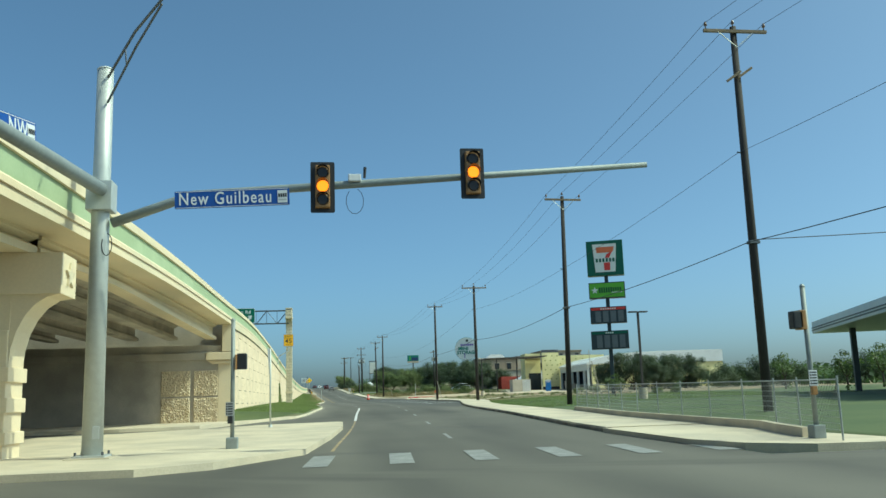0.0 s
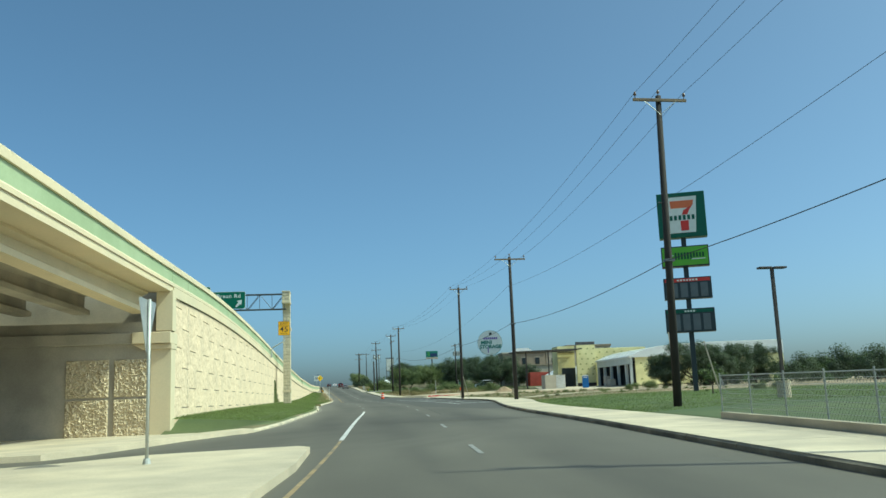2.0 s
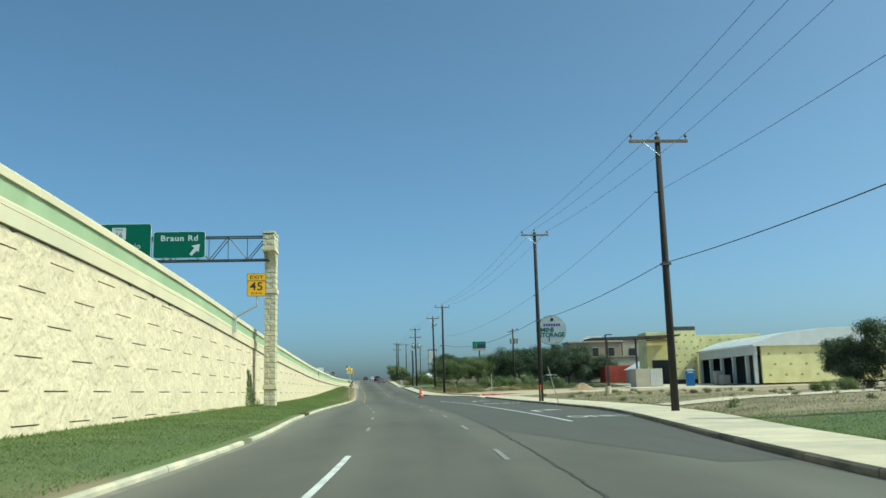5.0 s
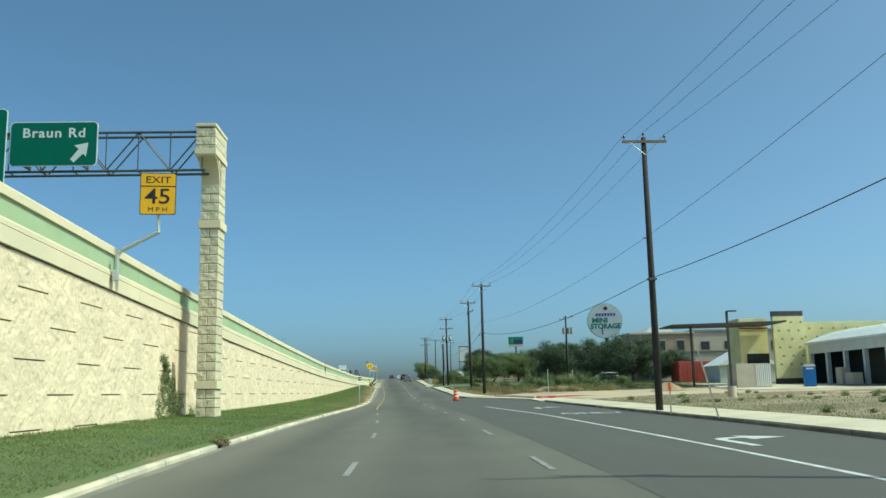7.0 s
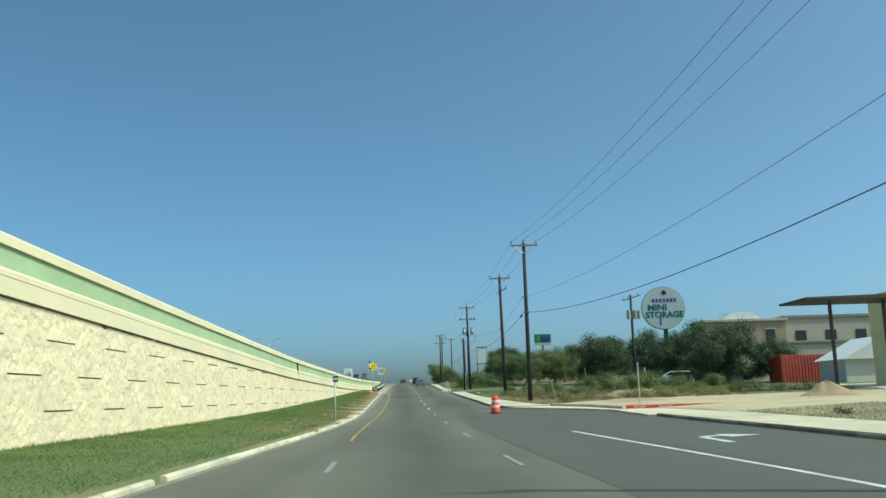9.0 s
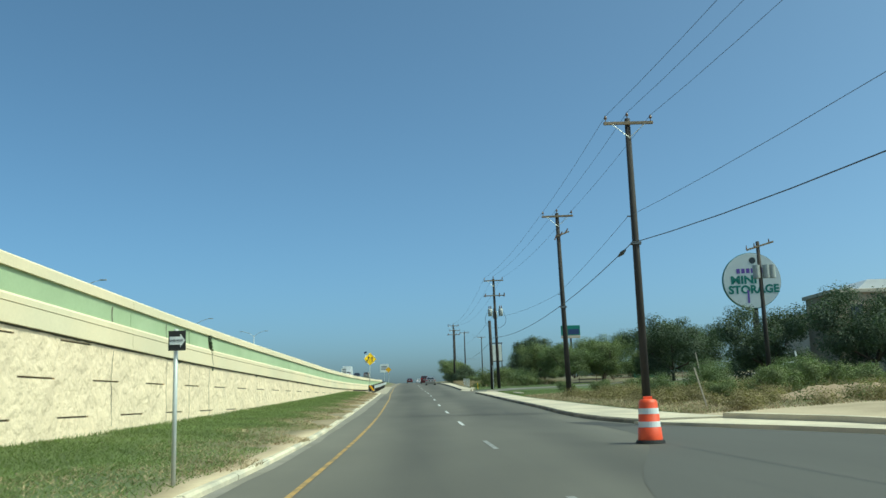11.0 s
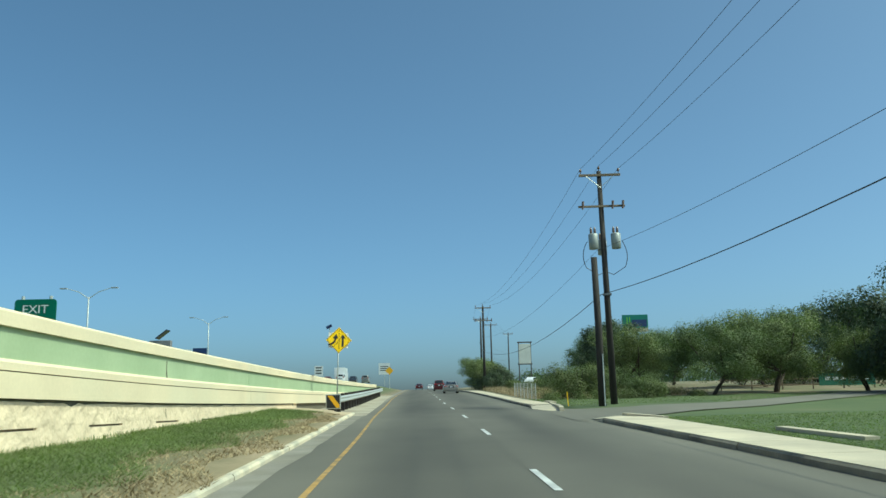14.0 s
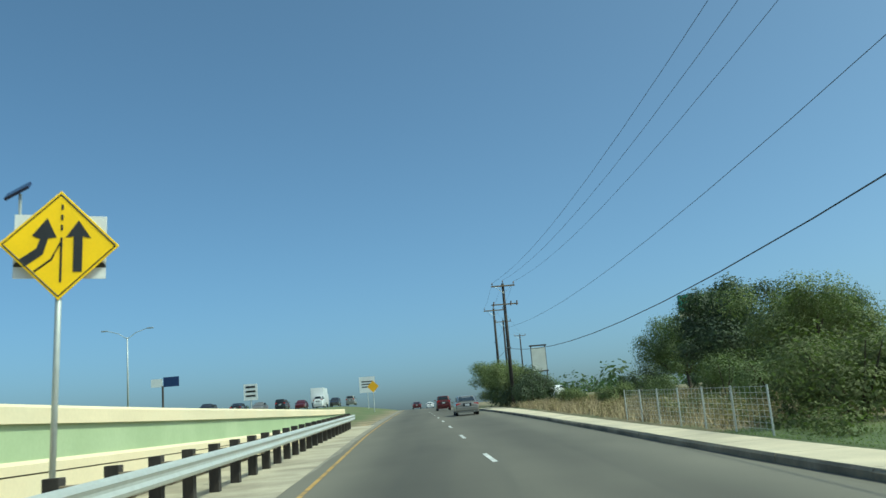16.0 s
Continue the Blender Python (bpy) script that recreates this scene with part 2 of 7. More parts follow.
def part(name, bm, material, parent=None, label="", smooth=False):
    me = bpy.data.meshes.new(name)
    bm.to_mesh(me)
    bm.free()
    return link_mesh(name, me, material, parent, label, smooth)


def raw(name, verts, faces, material, parent=None, label="", smooth=False):
    me = bpy.data.meshes.new(name)
    me.from_pydata([tuple(v) for v in verts], [], faces)
    me.update()
    return link_mesh(name, me, material, parent, label, smooth)


def thing(name, m, label, category, group=""):
    ob = new(name)
    ob.empty_display_size = 0.2
    ob.matrix_basis = m
    return tagged(ob, label, category, group)


def add_box(bm, cx, cy, cz, sx, sy, sz, bevel=0.0, m=None):
    r = bmesh.ops.create_cube(bm, size=1.0)
    vs = r["verts"]
    for v in vs:
        v.co = Vector((cx + v.co.x * sx, cy + v.co.y * sy, cz + v.co.z * sz))
    if bevel:
        es = {e for v in vs for e in v.link_edges}
        out = bmesh.ops.bevel(bm, geom=list(es), offset=bevel, segments=2, affect="EDGES", profile=0.6)
        vs = list({v for f in out["faces"] for v in f.verts} | {v for v in vs if v.is_valid})
    if m is not None:
        bmesh.ops.transform(bm, matrix=m, verts=[v for v in vs if v.is_valid])
    return bm


def box(cx, cy, cz, sx, sy, sz, bevel=0.0, m=None):
    return add_box(bmesh.new(), cx, cy, cz, sx, sy, sz, bevel, m)


def add_tube(bm, points, radii, sides=10, caps=True):
    """A tube through points; one radius or one for each point."""
    pts = [Vector(p) for p in points]
    if not isinstance(radii, (list, tuple)):
        radii = [radii] * len(pts)
    rings = []
    for i, p in enumerate(pts):
        d = (pts[min(i + 1, len(pts) - 1)] - pts[max(i - 1, 0)]).normalized()
        a = d.orthogonal() if abs(d.z) > 0.9 else d.cross(Vector((0, 0, 1)))
        if abs(d.z) > 0.9:
            a = Vector((1, 0, 0)) - d * d.x
        a.normalize()
        b = d.cross(a)
        rings.append([bm.verts.new(p + (a * math.cos(2 * math.pi * k / sides) + b * math.sin(2 * math.pi * k / sides)) * radii[i]) for k in range(sides)])
    for r0, r1 in zip(rings, rings[1:]):
        for k in range(sides):
            bm.faces.new((r0[k], r0[(k + 1) % sides], r1[(k + 1) % sides], r1[k]))
    if caps:
        bm.faces.new(rings[0][::-1])
        bm.faces.new(rings[-1])
    return bm


def tube(points, radii, sides=10):
    bm = add_tube(bmesh.new(), points, radii, sides)
    bmesh.ops.recalc_face_normals(bm, faces=bm.faces)
    return bm


def add_prism(bm, outline, axis, lo, hi):
    """An outline in the two other axes, pulled from lo to hi along axis."""
    def at(u, v, w):
        return {"x": (w, u, v), "y": (u, w, v), "z": (u, v, w)}[axis]
    a = [bm.verts.new(at(u, v, lo)) for u, v in outline]
    b = [bm.verts.new(at(u, v, hi)) for u, v in outline]
    k = len(outline)
    fs = [bm.faces.new(a[::-1]), bm.faces.new(b)]
    fs += [bm.faces.new((a[i], a[(i + 1) % k], b[(i + 1) % k], b[i])) for i in range(k)]
    bmesh.ops.recalc_face_normals(bm, faces=fs)
    return bm


def prism(outline, axis, lo, hi, bevel=0.0):
    bm = add_prism(bmesh.new(), outline, axis, lo, hi)
    if bevel:
        bmesh.ops.bevel(bm, geom=bm.edges[:], offset=bevel, segments=1, affect="EDGES")
    return bm


def rounded(w, h, r, n=4):
    out = []
    for cx, cz, a0 in ((w / 2 - r, h / 2 - r, 0), (-w / 2 + r, h / 2 - r, 90), (-w / 2 + r, -h / 2 + r, 180), (w / 2 - r, -h / 2 + r, 270)):
        out += [(cx + r * math.cos(radians(a0 + 90 * i / n)), cz + r * math.sin(radians(a0 + 90 * i / n))) for i in range(n + 1)]
    return out


def lettering(text, size, material, parent, x, y, z, stretch=1.0, name="lettering", turn=(90, 0, 0), align="CENTER", weight=0.0, spacing=1.0):
    """Raised letters, facing -y unless turned."""
    cu = bpy.data.curves.new(name, "FONT")
    cu.body, cu.size, cu.align_x, cu.align_y, cu.extrude, cu.offset = text, size, align, "CENTER", 0.003, weight
    cu.resolution_u, cu.space_character = 3, spacing
    tmp = new(name, cu)
    me = bpy.data.meshes.new_from_object(tmp)
    bpy.data.objects.remove(tmp)
    ob = link_mesh(name, me, material, parent)
    ob.matrix_basis = pose(x, y, z, *turn) @ Matrix.Diagonal((stretch, 1, 1, 1))
    return ob


def curve_of(knots, smooth=2):
    ys = np.arange(-80, 1500, 2.0)
    v = np.interp(ys, [k[0] for k in knots], [k[1] for k in knots])
    for _ in range(smooth):
        v = np.convolve(np.pad(v, 2, mode="edge"), np.ones(5) / 5, "valid")
    return lambda y: float(np.interp(y, ys, v))


_gy = np.arange(-80, 1500, 2.0)
_gz = np.interp(_gy, [-80, 0, 20, 45, 78, 100, 140, 165, 185, 205, 222, 240, 300, 420, 700, 1500],
                [0.0, 0.22, 0.34, 0.66, 1.03, 1.20, 1.39, 1.60, 2.03, 2.53, 2.97, 3.5, 5.2, 8.0, 12.0, 14.0])
for _ in range(3):
    _gz = np.convolve(np.pad(_gz, 5, mode="edge"), np.ones(11) / 11, "valid")


def G(y):
    """Height of the road along the way."""
    return float(np.interp(y, _gy, _gz))


# plan lines, x along y: left kerb, left line, middle line, right kerb, outer edge of the pavement, wall face
EL = curve_of([(50, -2.2), (55, -1.25), (60, -0.8), (70, -0.5), (80, 0.1), (90, 0.1), (100, -0.4), (120, -0.5), (135, -0.3), (150, 0.2), (162, 0.45), (172, 0.4), (187, -0.15), (206, -0.8), (214, -1.05), (245, -2.0), (270, -2.6), (400, -6.5), (700, -16)])
YL = curve_of([(20, 0.0), (23.6, 0.25), (35.7, 1.2), (45, 1.7), (55.7, 2.15), (68, 2.75), (75, 3.2), (90, 3.5), (113, 3.45), (140, 2.4), (150, 1.9), (162, 1.7), (172, 1.58), (187, 1.26), (195, 1.0), (226, -0.08), (241, -0.8), (256, -1.27), (279, -2.2), (400, -5.6), (700, -15)])
DL = curve_of([(20, 3.5), (29, 4.1), (40, 4.8), (60, 5.9), (75, 6.6), (90, 7.0), (104, 7.12), (130, 6.8), (150, 5.9), (172, 5.05), (192, 4.4), (204, 4.05), (229, 3.5), (242, 3.1), (262, 2.3), (300, 1.2), (400, -1.8), (700, -11)])
ER = curve_of([(18, 9.3), (21, 9.0), (30, 9.05), (37, 9.55), (43, 9.95), (51, 10.5), (57, 10.8), (65, 11.1), (75, 12.0), (85, 13.4), (97, 15.2), (106, 16.1), (120, 16.2), (145, 16.2), (160, 15.8), (168, 15.5), (173, 13.0), (177, 10.0), (185, 9.15), (193, 9.2), (213, 8.5), (223, 8.2), (231, 7.75), (243, 7.5), (247, 7.0), (251, 6.8), (257, 6.65), (266, 6.5), (285, 6.1), (347, 4.6), (420, 2.4), (700, -7)], 1)
SR = curve_of([(18, 13.2), (25, 12.4), (38, 12.5), (46, 13.5), (68, 13.9), (80, 15.2), (92, 17.6), (106, 19.4), (130, 19.8), (160, 19.6), (168, 18.6), (177, 13.2), (186, 12.0), (195, 11.3), (204, 10.6), (212, 10.1), (221, 9.9), (232, 9.6), (245, 9.0), (250, 8.2), (255, 8.0), (263, 7.7), (270, 7.5), (287, 7.3), (347, 7.0), (420, 4.8), (700, -4.6)], 1)
WX = curve_of([(0, -6.25), (63, -6.02), (246, -5.18), (300, -4.95)])
TOP = curve_of([(-60, 4.4), (0, 6.4), (20, 7.35), (30, 7.8), (41, 8.12), (53, 8.3), (62, 8.45), (72, 8.68), (84, 8.66), (95, 8.45), (105, 8.2), (115, 7.85), (125, 7.5), (135, 7.2), (150, 6.8), (159, 6.58), (172, 6.3), (183, 6.08), (200, 5.92), (210, 5.85), (225, 5.71), (243, 5.74), (260, 5.85), (290, 6.2), (320, 6.8), (420, 9.4), (700, 13.4), (1500, 15.4)])


def strip(x0, x1, y0, y1, lift, step=2.0):
    """Vertices and faces of a flat band between two plan lines, lying on the road's profile."""
    ys = [y0] + [y for y in np.arange(math.ceil(y0 / step) * step, y1, step) if y > y0 + 0.01] + [y1]
    f0, f1 = (x0 if callable(x0) else lambda y: x0), (x1 if callable(x1) else lambda y: x1)
    vs = [p for y in ys for p in ((f0(y), y, G(y) + lift), (f1(y), y, G(y) + lift))]
    fs = [(2 * i, 2 * i + 1, 2 * i + 3, 2 * i + 2) for i in range(len(ys) - 1)]
    return vs, fs


def profile_run(section, y0, y1, step, base):
    """A cross section of (across, up) points swept along the way; base(y) gives the origin."""
    ys = list(np.arange(y0, y1, step)) + [y1]
    k = len(section(y0))
    vs = [(bx + u, y, bz + v) for y in ys for bx, bz in [base(y)] for u, v in section(y)]
    fs = [(i * k + j, i * k + (j + 1) % k, (i + 1) * k + (j + 1) % k, (i + 1) * k + j) for i in range(len(ys) - 1) for j in range(k)]
    fs += [tuple(range(k))[::-1], tuple((len(ys) - 1) * k + j for j in range(k))]
    return vs, fs


def slab(name, outline, lift, thick, material, parent=None, label=""):
    """A flat piece with a kerb's height, following the road's profile."""
    bm = bmesh.new()
    lifts = lift if isinstance(lift, list) else [lift] * len(outline)
    top = [bm.verts.new((x, y, G(y) + h)) for (x, y), h in zip(outline, lifts)]
    low = [bm.verts.new((x, y, G(y) + h - thick)) for (x, y), h in zip(outline, lifts)]
    f = bm.faces.new(top)
    k = len(outline)
    for i in range(k):
        bm.faces.new((top[i], low[i], low[(i + 1) % k], top[(i + 1) % k]))
    bmesh.ops.triangulate(bm, faces=[f])
    bmesh.ops.recalc_face_normals(bm, faces=bm.faces)
    return part(name, bm, material, parent, label)

# ---- ground ----
def ground_material():
    m = bpy.data.materials.new("ground_cover")
    m.use_nodes = True
    n, l = m.node_tree.nodes, m.node_tree.links
    b = n["Principled BSDF"]
    b.inputs["Roughness"].default_value = 0.95
    at = n.new("ShaderNodeAttribute")
    at.attribute_name = "dry"
    tc = n.new("ShaderNodeTexCoord")

    def noise_at(s, d):
        t = n.new("ShaderNodeTexNoise")
        t.inputs["Scale"].default_value, t.inputs["Detail"].default_value = s, d
        l.new(tc.outputs["Object"], t.inputs["Vector"])
        return t.outputs["Fac"]

    def maths(op, a, c):
        t = n.new("ShaderNodeMath")
        t.operation = op
        for s, v in zip(t.inputs, (a, c)):
            if isinstance(v, float):
                s.default_value = v
            else:
                l.new(v, s)
        return t.outputs[0]

    v = maths("ADD", at.outputs["Fac"], maths("MULTIPLY", maths("SUBTRACT", noise_at(0.22, 5.0), 0.5), 1.0))
    ramp = n.new("ShaderNodeValToRGB")
    e = ramp.color_ramp.elements
    e[0].position, e[0].color = 0.0, (0.072, 0.100, 0.037, 1)
    e[1].position, e[1].color = 1.0, (0.47, 0.375, 0.25, 1)
    for p, c in ((0.3, (0.100, 0.126, 0.047, 1)), (0.5, (0.165, 0.140, 0.078, 1)), (0.7, (0.28, 0.22, 0.140, 1))):
        k = e.new(p)
        k.color = c
    l.new(v, ramp.inputs[0])
    mx = n.new("ShaderNodeMix")
    mx.data_type, mx.blend_type = "RGBA", "MULTIPLY"
    mx.inputs["Factor"].default_value = 0.45
    l.new(ramp.outputs[0], mx.inputs["A"])
    tone = n.new("ShaderNodeValToRGB")
    tone.color_ramp.elements[0].position, tone.color_ramp.elements[0].color = 0.3, (0.85, 0.85, 0.85, 1)
    tone.color_ramp.elements[1].position, tone.color_ramp.elements[1].color = 0.7, (1.2, 1.2, 1.2, 1)
    l.new(noise_at(9.0, 6.0), tone.inputs[0])
    l.new(tone.outputs[0], mx.inputs["B"])
    l.new(mx.outputs["Result"], b.inputs["Base Color"])
    bp = n.new("ShaderNodeBump")
    bp.inputs["Strength"].default_value, bp.inputs["Distance"].default_value = 0.35, 0.015
    l.new(noise_at(7.0, 6.0), bp.inputs["Height"])
    l.new(bp.outputs[0], b.inputs["Normal"])
    return m


def rise(y):
    """How far the freeway climbs above the parapet's level farther on."""
    return 1.5 * max(0.0, min(1.0, (y - 305) / 60))


def mixf(a, b, t):
    t = max(0.0, min(1.0, t))
    return a + (b - a) * t * t * (3 - 2 * t)


def height_right(d, y):
    """Rise of the land to the right of the pavement, d metres beyond it; lower and flatter round the side street."""
    flat = mixf(0.0, 1.0, (y - 212) / 22) * mixf(1.0, 0.0, (y - 262) / 26)
    mouth = mixf(0.0, 1.0, (y - 232.3) / 2.0) * mixf(1.0, 0.0, (y - 246) / 3.0) * max(0.0, 1 - d / 3)
    land = 0.13 + (0.25 * min(d, 6) / 6 + 0.25 * min(max(d - 6, 0), 40) / 40) * (1 - 0.85 * flat)
    return land - 0.14 * mouth


def dryness(x, y):
    if x < 0:
        if y < 150:
            return 0.18 + 0.25 * max(0, 1 - abs(x - EL(y)) / 1.2)
        if 240 < y < 300 and x > -12:
            return 0.85
        near = max(0.0, 1 - abs(x - EL(y)) / 2.6)
        return 0.22 + 0.07 * (y > 165) + (0.22 + 0.2 * max(0.0, min(1.0, (y - 185) / 20))) * near
    d = x - SR(y)
    if y < 60:
        return 0.12
    if y < 92:
        return mixf(0.16, 0.75, (y - 80) / 12) if d < 40 else 0.5
    if y < 160:
        return (0.62 if d < 7 else 0.72) if d < 60 else 0.5
    if y < 182:
        return 0.95
    if y < 232:
        return mixf(0.42, 0.16, (y - 206) / 8) if y > 200 else (0.3 if d < 2 else 0.52)
    if y < 262:
        return 0.2
    return 0.5


LEFT_X = (-2500, -600, -200, -80, -40, -20, -12)
RIGHT_D = (0.06, 0.6, 1.4, 2.5, 4, 6, 9, 12, 16, 20, 26, 34, 44, 58, 80, 110, 160, 260, 600, 2500)
stations = list(np.arange(-60, 330, 2.0)) + list(np.arange(330, 700, 20.0)) + [700, 850, 1100, 1500, 2500]
gv, gf, gd = [], [], []
for y in stations:
    g = G(y)
    grassy = 55 <= y < 245
    back = TOP(y) - 1.15 + rise(y) if y > 62.5 else g - (0.5 if y > 38 else 0.12)
    wx = WX(y) if y < 300 else mixf(WX(y), EL(y) - 11, (y - 300) / 40)
    out = max(0.0, -7 - wx)
    row = [(x - out, back if x > -60 else mixf(back, g + 1.0, (-x - 60) / 400)) for x in LEFT_X]
    el = EL(y)
    up = mixf(-0.5, 0.42, (y - 59) / 6) if grassy else -0.1
    if y > 300:
        top = back - g + 0.1
        bank = [(wx - 0.45, back), (wx - 0.2, back - 0.02), (wx + (el - wx) * 0.35, g - 0.1 + 0.7 * top), (wx + (el - wx) * 0.7, g - 0.1 + 0.28 * top)]
    else:
        bank = [(wx - 0.45, back), (wx - 0.2, g + up), (wx + (el - wx) * 0.35, g + min(0.34, up)), (wx + (el - wx) * 0.7, g + min(0.24, up))]
    row += bank + [
            (el - 0.9, g + (0.16 if grassy else -0.1)), (el - 0.14, g + (0.12 if grassy else -0.1)), (el - 0.12, g - 0.1), (2.5 if y < 280 else el + 2, g - 0.1), (SR(y) - 0.1, g - 0.1)]
    row += [(SR(y) + d, g + height_right(d, y)) for d in RIGHT_D]
    k = len(row)
    base = len(gv)
    for x, z in row:
        gv.append((x, y, z))
        gd.append(dryness(x, y))
    if base:
        gf += [(base - k + i, base - k + i + 1, base + i + 1, base + i) for i in range(k - 1)]
ground = raw("ground", gv, gf, ground_material(), smooth=True)
dry = ground.data.attributes.new("dry", "FLOAT", "POINT")
dry.data.foreach_set("value", gd)
tagged(ground, "grassy ground with lawn, dry grass and bare dirt", "ground", kind="structure")

# ---- roadway ----
def paved(x0, x1, y0, y1):
    """An asphalt sheet, paler at lane edges and darker where tyres and oil have run."""
    ys = [y0] + list(np.arange(math.ceil(y0 / 2.0) * 2.0, y1, 2.0)) + [y1]
    vs, worn = [], []
    cols = 64
    for y in ys:
        a, b = x0(y), x1(y)
        left, mid = YL(y), DL(y)
        lo = max(a, -8)
        xs = [a] + [lo + (min(b, 18) - lo) * k / (cols - 3) for k in range(1, cols - 2)] + [min(b, 18.5), b]
        xs = sorted(xs)
        for x in xs:
            near = min(abs(x - left), abs(x - mid), abs(x - mid - 3.7))
            centre = math.exp(-((near - 1.75) / 1.0) ** 2)
            edge = max(0.0, 1 - abs(x - a) / 2.2) + 0.5 * max(0.0, 1 - abs(b - x) / 1.4)
            worn.append(max(0.0, min(1.0, 0.50 - 0.20 * centre + 0.34 * edge + 0.05 * (x > mid) + 0.17 * noise.noise(Vector((x * 0.9, y * 0.025, 0))) + 0.20 * noise.noise(Vector((x * 0.22, y * 0.06, 3))) + 0.10 * noise.noise(Vector((x * 1.1, y * 0.35, 7))))))
            vs.append((x, y, G(y)))
    k = len(vs) // len(ys)
    fs = [(i * k + j, i * k + j + 1, (i + 1) * k + j + 1, (i + 1) * k + j) for i in range(len(ys) - 1) for j in range(k - 1)]
    ob = raw("road", vs, fs, M["asphalt"])
    ob.data.attributes.new("worn", "FLOAT", "POINT").data.foreach_set("value", worn)
    return ob


road = paved(lambda y: EL(y) - 0.1, lambda y: ER(y) + 0.05, 53.0, 1400)
tagged(road, "grey worn asphalt frontage road", "road", kind="structure")
cross = paved(lambda y: -90, lambda y: ER(y) + 0.05 if y > 17.9 else 70, -60, 18.6)
tagged(cross, "asphalt crossing with faded markings", "road", kind="structure")
uturn = paved(lambda y: -90 if y < 42.5 else float(np.interp(y, (42.5, 45, 50, 53), (-8, -5.0, -3.4, -2.2))), lambda y: ER(y) + 0.05, 18.6, 53.0)
tagged(uturn, "asphalt turnaround lane below the bridge", "road", kind="structure")
turn_lane = raw("road", *strip(lambda y: DL(y) + (4.3 - 3.5 * max(0.0, min(1.0, (y - 72) / 16))) + 0.05 * noise.noise(Vector((0, y * 0.8, 5))) if y < 158 else DL(y) + mixf(0.8, 4.2, (y - 158) / 16), lambda y: ER(y) + 0.04, 74, 178, 0.005), M["asphalt_new"])
tagged(turn_lane, "dark newer asphalt of the right turn lane", "road", kind="structure")


def kerb_run(name, line, side, y0, y1, material, label, width=0.17, broken=(), high=0.15):
    """A kerb cast in lengths with open joints, a few of them chipped or sunk."""
    run = tagged(new(name), label, "kerb", kind="structure")
    rng = random.Random(int(y0 * 10))
    count = round((y1 - y0) / 3.05)
    for k in range(count):
        a, b = y0 + (y1 - y0) * k / count, y0 + (y1 - y0) * (k + 1) / count - rng.uniform(0.012, 0.04)
        for lo, hi in broken:
            if a < hi and b > lo:
                a, b = (hi, b) if lo - a < b - hi else (a, lo)
        if b - a < 0.25:
            continue
        drop, out, round_off = rng.uniform(0.0, 0.012), rng.uniform(-0.012, 0.012), rng.uniform(0.03, 0.055)
        sec = [(0, -0.2), (0, high - 0.04 - drop), (round_off, high - drop), (width, high - drop), (width, -0.2)]
        sec = sec if side > 0 else [(-u, v) for u, v in sec][::-1]
        raw("kerb_length", *profile_run(lambda y: sec, a, b, 1.55, lambda y: (line(y) + out, G(y))), material, run)
    return run


kerb_run("kerb_left", EL, -1, 54, 244, M["kerb"], "pale worn concrete kerb in cast lengths along the grass verge", 0.17, ((83.2, 83.9), (107.9, 109.3), (133.0, 133.4)), 0.12)
# right kerb takes the darker colour, since its face lies in shade
kerb_run("kerb_right", ER, 1, 28, 159.5, M["kerb_face"], "dirty concrete kerb along the pavement, darkened as in shade")
kerb_run("kerb_right", ER, 1, 177.5, 232.5, M["kerb_face"], "dirty concrete kerb along the pavement, darkened as in shade")
kerb_run("kerb_right", ER, 1, 248.5, 420, M["kerb_face"], "dirty concrete kerb along the pavement, darkened as in shade")
tagged(raw("gutter_left", *strip(lambda y: EL(y), lambda y: EL(y) + 0.22 + 0.3 * mixf(0.0, 1.0, (y - 175) / 25) + 0.12 * noise.noise(Vector((0, y * 0.7, 2))), 56, 600, 0.006), M["gutter"]), "pale concrete gutter strip", "gutter", kind="structure")

# ---- traffic island, corner and paved pads ----
island = slab("traffic_island", [(-80, 19.0), (-6, 18.9), (-3.6, 18.9), (-2.2, 19.9), (-1.15, 21.9), (-0.35, 23.3), (0.35, 30), (0.9, 37), (1.0, 41.6), (0.7, 42.2), (-2.7, 41.3), (-4.3, 39.7), (-8, 37.2), (-14, 35), (-80, 33)], 0.15, 0.35, M["concrete"])
tagged(island, "pale concrete traffic island with a raised kerb", "traffic island", kind="structure")
pad = slab("pavement_left", [(-80, 44.5), (-9, 42.2), (-5.6, 43.1), (-4.8, 44.5), (-3.2, 49.8), (-1.5, 54.0), (-2.2, 56.0), (-4.6, 60.6), (-5.9, 62.0), (-80, 62.0)], [0.15, 0.15, 0.15, 0.15, 0.15, 0.14, 0.10, -0.20, -0.25, -0.25], 0.35, M["concrete"])
tagged(pad, "pale concrete apron before the bridge abutment", "pavement", kind="structure")
corner = slab("pavement_corner", [(9.0, 28.2), (9.0, 21.5), (9.5, 19.6), (10.6, 18.5), (14, 18.0), (60, 18.0), (60, 20.2), (14.2, 20.2), (12.45, 22.5), (12.4, 28.2)], 0.13, 0.3, M["concrete"])
tagged(corner, "pale concrete street corner with a sloped ramp", "pavement", kind="structure")
drive = slab("driveway", [(15.4, 159.5), (19.2, 159.0), (60, 158.0), (90, 160), (90, 168), (60, 168.5), (26, 171.5), (17, 176.3), (13.2, 178.0), (10.2, 177.6), (13.2, 173.2), (15.5, 168.5)], 0.10, 0.25, M["concrete"])
tagged(drive, "pale concrete driveway apron", "driveway", kind="structure")


